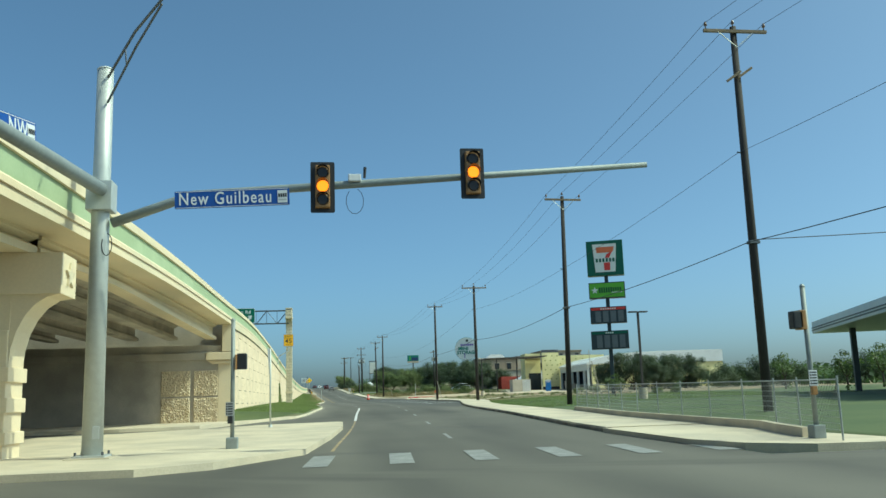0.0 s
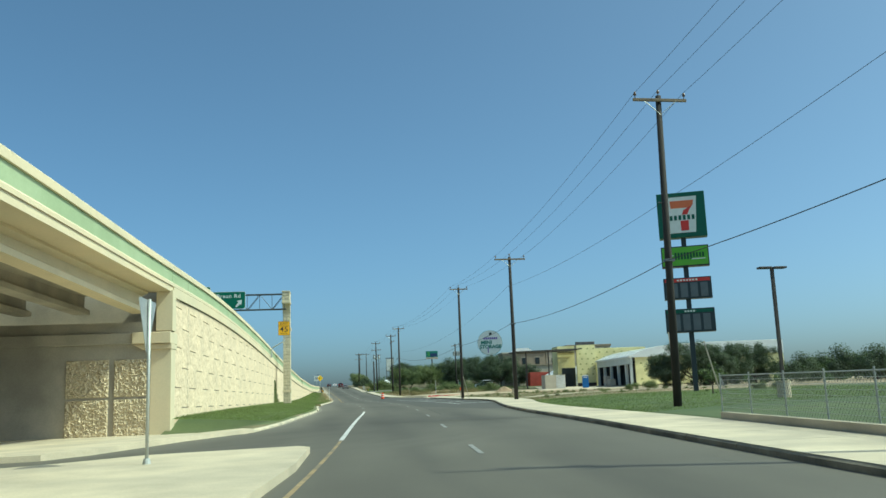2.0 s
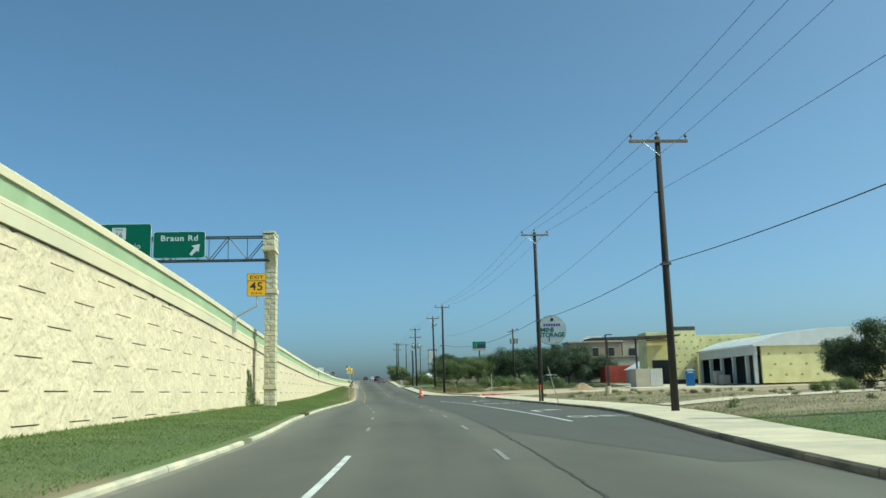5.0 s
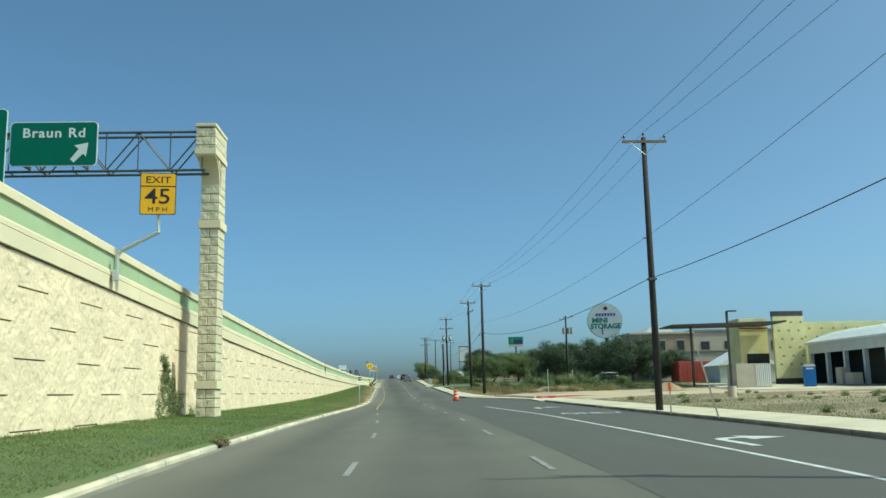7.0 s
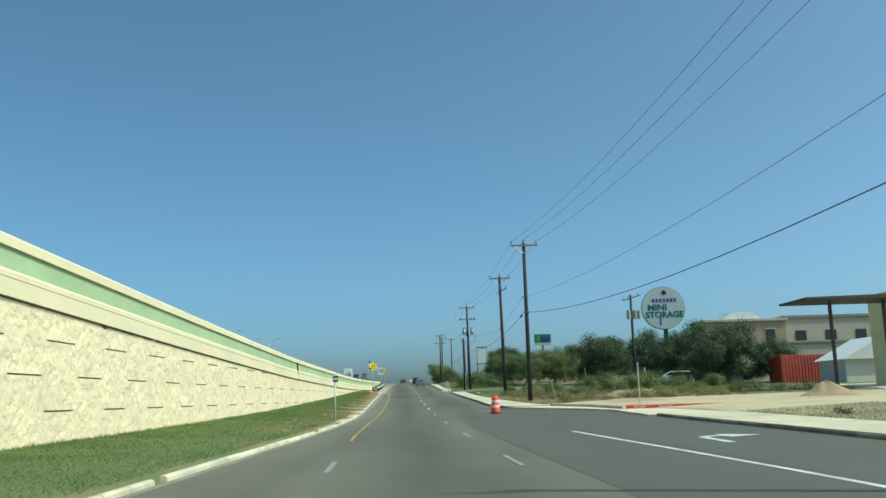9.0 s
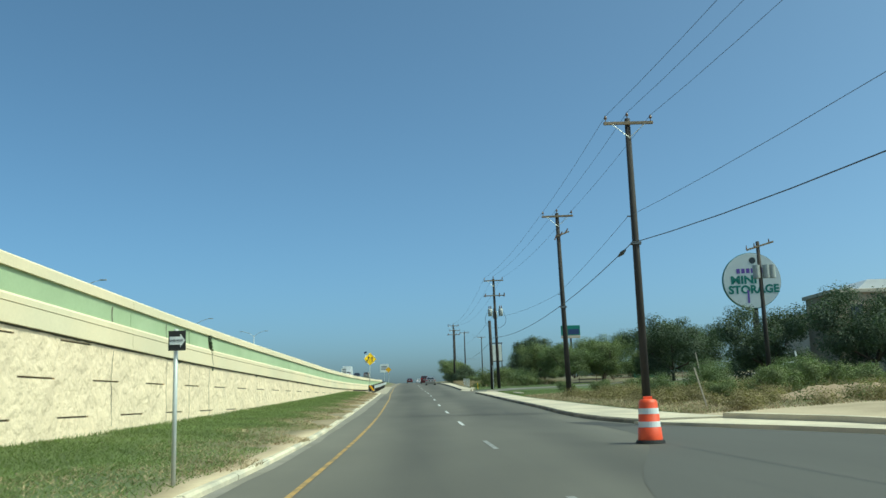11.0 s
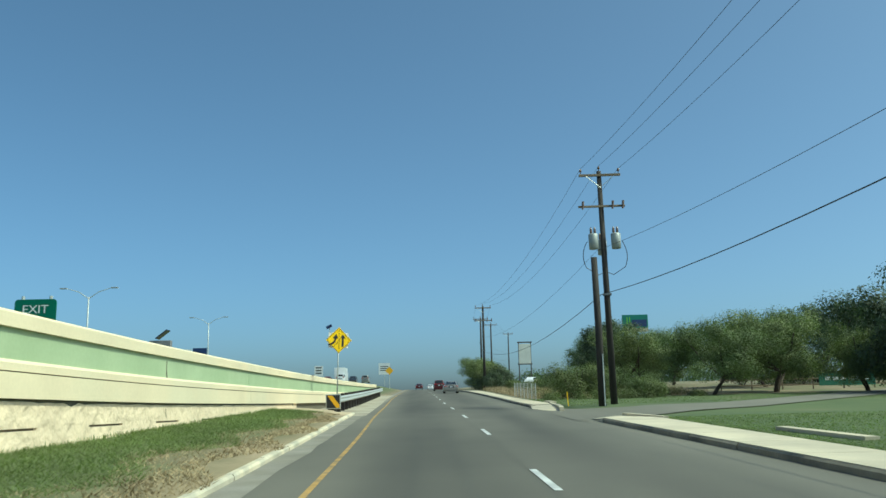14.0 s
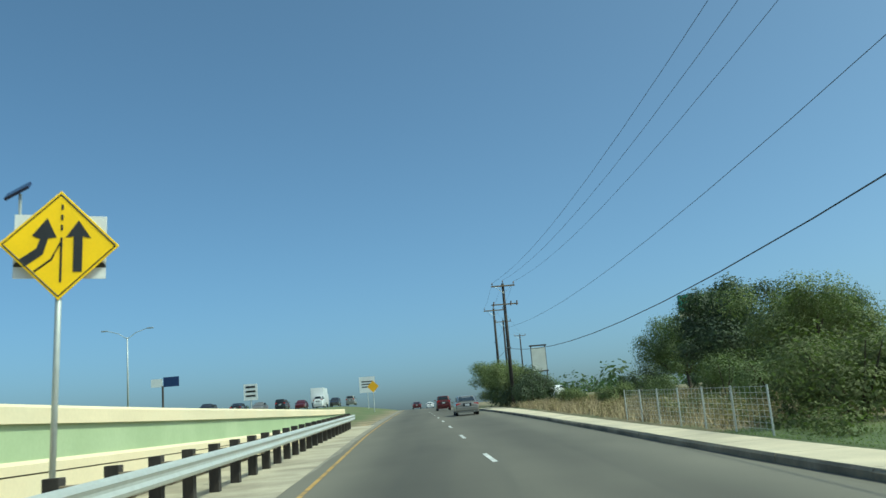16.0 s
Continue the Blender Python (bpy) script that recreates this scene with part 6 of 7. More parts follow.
for text, x in (("FIRE LANE", 17.15), ("NO PARKING", 18.75), ("FIRE LANE", 21.2)):
    lettering(text, 0.16, M["white_sign"], rk, x, 168.285 - 0.0526 * (x - 16.4), G(168.2) + 0.2, 1.0)
wedge = slab("edge_kerb", [(13.2, 177.9), (15.2, 173.6), (16.2, 168.6), (16.4, 168.7), (15.5, 173.8), (13.6, 178.1)], 0.27, 0.3, M["concrete"])
tagged(wedge, "pale concrete kerb along the driveway", "kerb", kind="structure")


def mound(x, y, r, h, material, label, seed):
    rng = np.random.default_rng(seed)
    n, k = 26, 9
    vs, fs = [], []
    for i in range(k):
        t = i / (k - 1)
        for j in range(n):
            a = 2 * math.pi * j / n
            rr = r * t * (1 + 0.12 * math.sin(3 * a + seed) + 0.05 * rng.normal())
            vs.append((rr * math.cos(a) * 1.5, rr * math.sin(a), h * (math.cos(math.pi * t) + 1) / 2 + 0.06 * rng.normal() * (t < 0.95) - 0.1 * (i == k - 1)))
    for i in range(k - 1):
        for j in range(n):
            fs.append((i * n + j, i * n + (j + 1) % n, (i + 1) * n + (j + 1) % n, (i + 1) * n + j))
    ob = raw("dirt_mound", vs, fs, material, smooth=True)
    ob.matrix_basis = pose(x, y, gz(x, y))
    return tagged(ob, label, "mound")


mound(30.3, 172.5, 1.3, 0.85, M["dirt"], "small pale heap of sand", 3)
mound(21.5, 186.0, 3.0, 0.5, M["dirt"], "low brown heap of bare dirt", 5)

# petrol station canopy at the far corner
pc = thing("station_canopy", pose(31.6, 48, gz(33, 48), 0, 0, -19), "white petrol station canopy with dark stripes on dark posts", "canopy")
part("roof", box(7, 0, 4.75, 14, 26, 0.85, 0.05), M["white_metal"], pc, "white canopy roof")
for zz in (4.55, 4.72):
    part("stripe", box(6.98, 0, zz, 14.06, 26.06, 0.07), M["panel_dark"], pc, "dark stripe")
for u in (1.5, 12.5):
    for v in (-9, -1, 8):
        part("post", box(u, v, 2.2, 0.35, 0.35, 4.4, 0.02), M["panel_dark"], pc, "dark square post")
ap = thing("apartment_building", pose(62, 165, G(165) + 0.4), "cream flat-roofed apartment block behind the trees", "building")
ap.matrix_basis = pose(92, 330, G(330))
part("wall", box(0, 8, 6, 16, 16, 12, 0.05), M["tan_light"], ap)
for i in range(5):
    for j in range(3):
        part("window", box(-6.4 + 3.2 * i, -0.05, 3.0 + 3.7 * j, 1.5, 0.2, 1.7), M["glass"], ap)
part("parapet", box(0, 8, 12.2, 16.6, 16.6, 0.7, 0.05), M["tan"], ap)

# slatted fence panel and low kerb stones by the last drive
fp = thing("mesh_fence", pose(8.25, 258.6, G(258.6) + 0.12, 0, 0, 2.5), "grey welded mesh fence panels beside the pavement", "fence")
for k in range(7):
    part("post", tube([(0.05 * k, 2.2 * k, 0.2 * (2.2 * k) / 7), (0.05 * k, 2.2 * k, 1.1 + 0.2 * (2.2 * k) / 7)], 0.024, 8), M["steel"], fp)
for k in range(8):
    part("wire", tube([(0, 0, 0.15 + 0.13 * k), (0.3, 13.2, 0.53 + 0.13 * k)], 0.004, 5), M["steel"], fp)
for k in range(40):
    part("wire", tube([(0.3 * k / 40, 0.33 * k, 0.1 + 0.0095 * k), (0.3 * k / 40, 0.33 * k, 1.08 + 0.0095 * k)], 0.004, 4), M["steel"], fp)
for x0, y0, x1, y1 in ((8.3, 251.2, 8.15, 253.2), (10.75, 219.9, 10.5, 224.0)):
    ob = slab("edge_stone", [(x0, y0), (x0 + 0.3, y0), (x1 + 0.3, y1), (x1, y1)], 0.24, 0.3, M["concrete"])
    tagged(ob, "low pale concrete edging stone", "edging", kind="structure")

# low rail fence with a green banner before the trees
z0 = gz(33, 270.5)
rf = thing("rail_fence", pose(24.0, 270.5, z0), "low grey rail fence before the trees", "fence")
for k in range(8):
    part("post", box(2.4 * k, 0, 0.45, 0.09, 0.09, 1.1, 0.01), M["arm_wood"], rf)
for zz in (0.35, 0.8):
    part("rail", box(8.4, -0.07, zz, 17.2, 0.04, 0.1, 0.008), M["arm_wood"], rf)
bn = thing("banner", pose(33.8, 270.3, z0), "green printed banner tied to the rail fence", "banner", "")
part("cloth", box(0, 0, 0.72, 4.4, 0.02, 0.95, 0.004), M["banner"], bn)
for k in range(6):
    part("word_bar", box(-1.5 + 0.6 * k, -0.016, 0.78, 0.42, 0.008, 0.26), M["white_wrap"], bn)

# framed sign board on two posts far up the road
fb = thing("billboard", pose(26.0, 452.0, G(452) + 0.6), "pale blank board in a dark steel frame on posts", "billboard")
for u in (-1.7, 1.7):
    part("post", box(u, 0, 6.2, 0.28, 0.28, 12.4), M["brown_steel"], fb)
part("board", box(0, -0.15, 9.0, 3.4, 0.12, 5.6, 0.02), M["white_wrap"], fb, "pale board")
for zz in (6.1, 12.3):
    part("beam", box(0, 0, zz, 4.2, 0.3, 0.35), M["brown_steel"], fb)

# ---- trees, bushes and grass ----
def leaf_cloud(rng, centres, radii, count, size, flat=0.75):
    """Small leaf quads scattered through overlapping clumps; returns vertices and faces."""
    w = np.array(radii) ** 2
    pick = rng.choice(len(centres), count, p=w / w.sum())
    d = rng.normal(size=(count, 3))
    d /= np.linalg.norm(d, axis=1)[:, None]
    r = np.array(radii)[pick] * rng.uniform(0.0, 1.0, count) ** 0.38 * (1 + 0.09 * rng.normal(size=count))
    p = np.array(centres)[pick] + d * r[:, None] * np.array([1, 1, flat])
    nrm = d + 0.38 * rng.normal(size=(count, 3)) + np.array([0, 0, 0.4])
    nrm /= np.linalg.norm(nrm, axis=1)[:, None]
    a = np.cross(nrm, rng.normal(size=(count, 3)))
    a /= np.linalg.norm(a, axis=1)[:, None]
    b = np.cross(nrm, a)
    s = size * rng.uniform(0.55, 1.35, count)[:, None]
    v = np.stack([p - a * s, p + b * s * 0.5, p + a * s, p - b * s * 0.5], 1).reshape(-1, 3)
    return v, np.arange(4 * count).reshape(-1, 4)


def make_tree(name, seed, h, r, trunk, material, label, leaves=7000, size=0.2, lean=0.0, stems=1, low=0.08):
    rng = np.random.default_rng(seed)
    t = thing(name, pose(0, 0, -50), label, "tree", "roadside trees")
    bm = bmesh.new()
    tips = []
    for s in range(stems):
        off = Vector((rng.uniform(-0.3, 0.3), rng.uniform(-0.3, 0.3), 0)) * (stems > 1)
        fork = Vector((lean * h * 0.25, 0, h * trunk)) + off * 2
        add_tube(bm, [off + Vector((0, 0, -0.3)), off + fork * 0.5 + Vector((rng.uniform(-0.1, 0.1), 0, 0)), off + fork], [0.05 * h * 0.55, 0.04 * h * 0.55, 0.032 * h * 0.55], 8)
        for k in range(5 if stems == 1 else 3):
            a = 2 * math.pi * (k + rng.uniform(0, 0.6)) / 5 + s
            end = off + fork + Vector((math.cos(a) * r * rng.uniform(0.45, 0.75), math.sin(a) * r * rng.uniform(0.45, 0.75), h * (1 - trunk) * rng.uniform(0.25, 0.7)))
            mid = (off + fork).lerp(end, 0.5) + Vector((0, 0, -0.06 * h))
            add_tube(bm, [off + fork, mid, end], [0.03 * h * 0.5, 0.02 * h * 0.5, 0.008 * h], 6)
            tips.append(end)
    part("trunk", bm, M["bark"], t, smooth=True)
    cs, rs = [], []
    for e in tips:
        for _ in range(3):
            cs.append(np.array(e) + rng.normal(size=3) * np.array([0.22, 0.22, 0.14]) * r)
            rs.append(r * rng.uniform(0.24, 0.42))
    for _ in range(28):
        a, q = rng.uniform(0, 2 * math.pi), rng.uniform(0.2, 0.85)
        cs.append(np.array([math.cos(a) * r * q, math.sin(a) * r * q, h * rng.uniform(low, 0.9) * (1 - 0.3 * q * q)]))
        rs.append(r * rng.uniform(0.2, 0.36))
    v, f = leaf_cloud(rng, cs, rs, leaves, size)
    raw("crown", v, f.tolist(), material, t)
    return t


def make_bush(name, seed, h, r, material, label, leaves=6500, size=0.06):
    rng = np.random.default_rng(seed)
    t = thing(name, pose(0, 0, -50), label, "bush", "roadside bushes")
    bm = bmesh.new()
    for k in range(5):
        a = rng.uniform(0, 6.28)
        add_tube(bm, [(0, 0, -0.1), (math.cos(a) * r * 0.3, math.sin(a) * r * 0.3, h * 0.35), (math.cos(a) * r * 0.6, math.sin(a) * r * 0.6, h * 0.75)], [0.05, 0.035, 0.012], 5)
    part("stems", bm, M["bark"], t)
    cs = [np.array([rng.uniform(-0.6, 0.6) * r, rng.uniform(-0.6, 0.6) * r, h * rng.uniform(0.25, 0.8)]) for _ in range(12)]
    rs = [rng.uniform(0.28, 0.5) * min(r, h) for _ in cs]
    v, f = leaf_cloud(rng, cs, rs, leaves, size, 0.9)
    v[:, 2] = np.maximum(v[:, 2], 0.02)
    raw("leaves", v, f.tolist(), material, t)
    return t


oak_a = make_tree("oak_tree", 11, 8.0, 4.6, 0.16, M["leaf_dark"], "dense dark green live oak beside the road", 30000, 0.10)
oak_b = make_tree("oak_tree", 12, 7.4, 4.3, 0.15, M["leaf_dark"], "dense dark green live oak beside the road", 30000, 0.10, 0.2)
mes_a = make_tree("mesquite_tree", 21, 7.0, 4.2, 0.2, M["leaf_mid"], "feathery green mesquite tree with a leaning trunk", 36000, 0.075, 0.7, low=0.34)
mes_b = make_tree("mesquite_tree", 22, 6.4, 3.8, 0.22, M["leaf_light"], "light green feathery tree with an open crown", 34000, 0.075, 0.3, 2, 0.25)
sap = make_tree("sapling", 31, 3.6, 1.2, 0.3, M["leaf_mid"], "thin young tree with sparse leaves", 500, 0.13)
bush_a = make_bush("bush", 41, 2.4, 2.3, M["leaf_mid"], "rounded green roadside bush")
bush_b = make_bush("bush", 42, 1.7, 1.9, M["leaf_light"], "pale green scrubby bush")
bush_d = make_bush("bush", 45, 2.5, 2.2, M["weed_green"], "tall olive green bush beside the mesh fence", 9000, 0.06)
bush_c = make_bush("bush", 43, 3.6, 3.2, M["leaf_dark"], "tall dark green bush", 9000, 0.1)


def plant(src, spots):
    rng = random.Random(len(spots) * 7 + len(src.name))
    for x, y, s, *turn in spots:
        z = gz(x, y) if x > 0 else G(y) + 0.3
        copy_thing(src, pose(x, y, z - 0.05, 0, 0, *(turn or [rng.uniform(0, 360)])) @ Matrix.Scale(s, 4))
    bpy.data.batch_remove([*src.children_recursive, src])


plant(oak_a, [(33.2, 256, 1.12), (38.0, 238, 1.12), (44.0, 216, 0.72), (37.8, 215.8, 1.06), (60, 258, 1.1), (50, 300, 1.2)])
plant(oak_b, [(21.3, 297, 1.1), (56, 246, 1.0), (40, 290, 1.2), (29, 330, 1.0), (46, 126, 0.86), (55, 128, 0.8), (43.0, 128, 0.66), (50.5, 127, 0.8), (48.5, 124, 0.6)])
plant(mes_a, [(20.6, 262.0, 0.80, 0), (30.5, 278, 1.05), (22, 312, 1.0), (28, 300, 1.0)])
plant(mes_b, [(26.2, 265.5, 1.05), (21.0, 285, 0.95), (8.6, 323, 0.7), (8.8, 331, 0.78), (8.6, 340, 0.85), (32, 322, 1.0), (31.5, 262, 0.8)])
plant(bush_c, [(58, 122, 1.0), (64, 116, 1.1), (60, 108, 1.0), (66, 100, 1.1), (72, 92, 1.1), (78, 84, 1.1), (64, 124, 1.2), (74, 108, 1.2), (82, 96, 1.1), (9.2, 315, 0.7), (9.6, 322, 0.95), (9.6, 330, 1.0), (14.5, 296, 0.6), (86, 76, 1.1), (30, 283, 0.8), (36, 284, 0.9), (43, 280, 0.95), (50, 276, 1.0), (57, 271, 1.0)])
plant(bush_a, [(16.6, 199, 0.5), (20.5, 203, 0.7), (24, 198, 0.8), (24.5, 213, 0.8), (29, 212, 0.8), (33.5, 215, 0.8), (16.5, 262, 0.7), (14.2, 264.5, 0.9), (13.0, 270, 0.9), (13.4, 277, 0.9), (12.4, 283, 0.6)])
plant(bush_b, [(17.5, 190.5, 0.5), (20.5, 192, 0.8), (23.5, 194, 0.95), (28, 198, 0.8), (15.8, 212, 0.5), (17, 206, 0.6), (26, 205, 0.8), (14.2, 218, 0.5), (33, 203, 0.8), (27, 190, 0.5), (15.5, 258.5, 0.8), (11.2, 290, 0.7), (10.4, 300, 0.7), (31, 79, 0.35), (34, 82, 0.35), (38, 120, 0.6), (35, 118, 0.5)])
plant(bush_d, [(11.4, 261.2, 1.0), (13.4, 266.5, 1.0)])
plant(sap, [(45, 66, 1.1), (50, 72, 1.2), (41, 74, 1.0), (56, 62, 1.1), (24.5, 72, 0.6), (38, 60, 0.9)])

brush = make_bush("brush_pile", 44, 0.22, 0.5, M["weed_brown"], "low heap of dry brush in a gap of the kerb", 900, 0.03)
brush.matrix_basis = pose(EL(108.6) - 0.15, 108.6, G(108.6) + 0.02)

# vine on the wall beside the pillar
rng = np.random.default_rng(77)
vine = thing("wall_vine", pose(WX(122), 123.2, G(122) + 0.3), "dry green vine climbing the retaining wall", "plant")
v, f = leaf_cloud(rng, [np.array([0.0, rng.normal() * (1.3 - 0.1 * k) - 0.1 * k, 0.2 + 0.16 * k]) for k in range(16) for _ in range(2)], [0.5 - 0.012 * k for k in range(16) for _ in range(2)], 4200, 0.05)
v[:, 0] = np.abs(v[:, 0]) * 0.7 - 0.05
raw("leaves", v, f.tolist(), M["leaf_light"], vine)
bm = bmesh.new()
for k in range(4):
    add_tube(bm, [(0, 0.25 * k - 0.4, -0.3), (0.02, 0.2 * k - 0.3, 1.2), (-0.02, 0.12 * k - 0.2, 2.5)], [0.03, 0.02, 0.01], 5)
part("stem", bm, M["bark"], vine)


rng = np.random.default_rng(78)
creeper = thing("wall_vine", pose(WX(185.3), 185.3, TOP(185.3)), "dark green creeper growing from a parapet joint", "plant")
v, f = leaf_cloud(rng, [np.array([0.02, 0.07 * rng.normal() + 0.05 * k, -0.36 - 0.13 * k]) for k in range(11) for _ in range(2)], [0.17 - 0.009 * k for k in range(11) for _ in range(2)], 1500, 0.04)
v[:, 0] = np.abs(v[:, 0]) * 0.6 - 0.02
raw("leaves", v, f.tolist(), M["leaf_dark"], creeper)
part("stem", tube([(0.02, 0.0, -0.35), (0.05, 0.1, -0.9), (0.09, 0.3, -1.5)], [0.014, 0.01, 0.006], 5), M["bark"], creeper)


def tufts(name, seed, count, place, h, material, label, lean=0.35):
    """Grass as single blades, each a narrow triangle."""
    rng = np.random.default_rng(seed)
    pts = place(rng, count)
    pts = pts[~np.isnan(pts[:, 2])]
    n = len(pts)
    a = rng.uniform(0, 2 * math.pi, n)
    w = rng.uniform(0.008, 0.02, n)
    hh = h * rng.uniform(0.5, 1.5, n)
    d = np.stack([np.cos(a) * w, np.sin(a) * w, 0 * a], 1)
    tip = pts + np.stack([rng.normal(size=n) * lean * hh, rng.normal(size=n) * lean * hh, hh], 1)
    v = np.stack([pts - d, pts + d, tip], 1).reshape(-1, 3)
    ob = raw(name, v, np.arange(3 * n).reshape(-1, 3).tolist(), material)
    return tagged(ob, label, "grass", kind="stuff")


def left_verge(y0, y1, edge0, edge1, wide=True):
    def place(rng, n):
        y = rng.uniform(y0, y1, n)
        t = rng.uniform(edge0, edge1, n) + 0.1 * np.sin(y * 0.9) * (edge1 < 1)
        w = np.array([WX(q) for q in y]) - 0.05
        e = np.array([EL(q) for q in y]) - 0.25
        x = e + (w - e) * t
        z = np.array([G(q) for q in y]) + np.interp(t, [0, 0.13, 0.3, 0.65, 1], [0.11, 0.15, 0.23, 0.335, 0.41])
        return np.stack([x, y, z], 1)
    return place


def right_verge(y0, y1, d0, d1):
    def place(rng, n):
        y = rng.uniform(y0, y1, n)
        d = d0 + (d1 - d0) * rng.uniform(0, 1, n) ** 1.4
        x = np.array([SR(q) for q in y]) + d
        z = np.array([G(q) + height_right(q2, q) for q, q2 in zip(y, d)])
        return np.stack([x, y, z], 1)
    return place


tufts("verge_grass", 1, 124000, left_verge(62, 170, 0.03, 1.0), 0.065, M["grass"], "short green verge grass below the wall", 1.1)
tufts("verge_grass", 2, 110000, left_verge(160, 241, 0.30, 0.99), 0.075, M["grass"], "short green verge grass below the wall", 1.1)
tufts("verge_grass", 12, 9000, left_verge(160, 205, 0.1, 0.4), 0.06, M["grass"], "short green verge grass below the wall", 1.1)
tufts("dry_grass", 3, 36000, left_verge(150, 241, 0.04, 0.42), 0.06, M["grass_dry"], "dry yellow grass along the kerb", 1.1)
tufts("verge_grass", 4, 9000, left_verge(63, 241, 0.94, 1.0), 0.11, M["grass"], "tall uncut grass at the foot of the wall")
tufts("lawn_grass", 5, 60000, right_verge(54, 90, 0.1, 22), 0.035, M["grass"], "mown green lawn", 0.9)
tufts("weed_grass", 13, 9000, right_verge(92, 159, 0.1, 12), 0.07, M["grass"], "low green weeds on bare dirt")
tufts("dry_grass", 6, 18000, right_verge(90, 159, 0.1, 18), 0.06, M["grass_dry"], "sparse dry grass on bare dirt")
tufts("dry_grass", 7, 36000, right_verge(180, 214, 0.3, 16), 0.10, M["grass_dry"], "tall dry grass and weeds", 0.7)
tufts("weed_grass", 8, 26000, right_verge(180, 216, 0.4, 26), 0.05, M["grass"], "tall green weeds", 0.8)
tufts("lawn_grass", 9, 14000, right_verge(247, 262, 0.3, 20), 0.03, M["grass"], "mown green lawn")
tufts("lawn_grass", 15, 60000, right_verge(212, 232.5, 0.15, 30), 0.03, M["grass"], "mown green lawn", 0.9)
tufts("weed_grass", 10, 16000, right_verge(262, 320, 0.5, 14), 0.4, M["grass_dry"], "tall dry weeds", 0.3)


def weed_patch(name, seed, material, label, y0, y1, d0, d1, clumps, leaves, low, high):
    rng = np.random.default_rng(seed)
    cs, rs = [], []
    for _ in range(clumps):
        y, d = rng.uniform(y0, y1), rng.uniform(d0, d1)
        x, r = SR(y) + d, rng.uniform(low, high)
        cs.append(np.array([x, y, G(y) + height_right(d, y) + 0.25 * r]))
        rs.append(r)
    v, f = leaf_cloud(rng, cs, rs, leaves, 0.05, 0.7)
    return tagged(raw(name, v, f.tolist(), material), label, "weeds", kind="stuff")


weed_patch("weeds", 61, M["weed_brown"], "tall brownish dry weeds", 180, 207, 1.8, 16, 260, 80000, 0.35, 0.8)
weed_patch("weeds", 62, M["weed_green"], "tall olive green weeds", 182, 215, 5.5, 26, 160, 42000, 0.4, 1.0)
weed_patch("weeds", 63, M["weed_brown"], "low dry weeds beside the pavement", 262, 318, 0.8, 9, 160, 30000, 0.3, 0.7)
weed_patch("weeds", 65, M["weed_green"], "tall olive green weeds behind the mesh fence", 257, 276, 1.2, 12, 90, 26000, 0.3, 0.75)
weed_patch("weeds", 64, M["weed_green"], "scattered olive weeds on the dirt lot", 96, 158, 1.0, 20, 60, 9000, 0.15, 0.4)

# ---- vehicles ----
def wheel(parent, x, y, r, side):
    w = part("wheel", tube([(x - 0.11, y, r), (x + 0.11, y, r)], r, 20), M["rubber"], parent, "black tyre")
    part("rim", tube([(x + side * 0.06, y, r), (x + side * 0.125, y, r)], [r * 0.66, r * 0.6], 14), M["alu"], w, "silver wheel rim")


def loft(sections, sides):
    """A closed body from cross sections of (x, z) half outlines at several y."""
    bm = bmesh.new()
    rings = [[bm.verts.new((x, y, z)) for x, z in half] + [bm.verts.new((-x, y, z)) for x, z in half[::-1]] for y, half in sections]
    k = len(rings[0])
    for a, b in zip(rings, rings[1:]):
        for i in range(k):
            bm.faces.new((a[i], a[(i + 1) % k], b[(i + 1) % k], b[i]))
    bm.faces.new(rings[0][::-1])
    bm.faces.new(rings[-1])
    bmesh.ops.recalc_face_normals(bm, faces=bm.faces)
    return bm


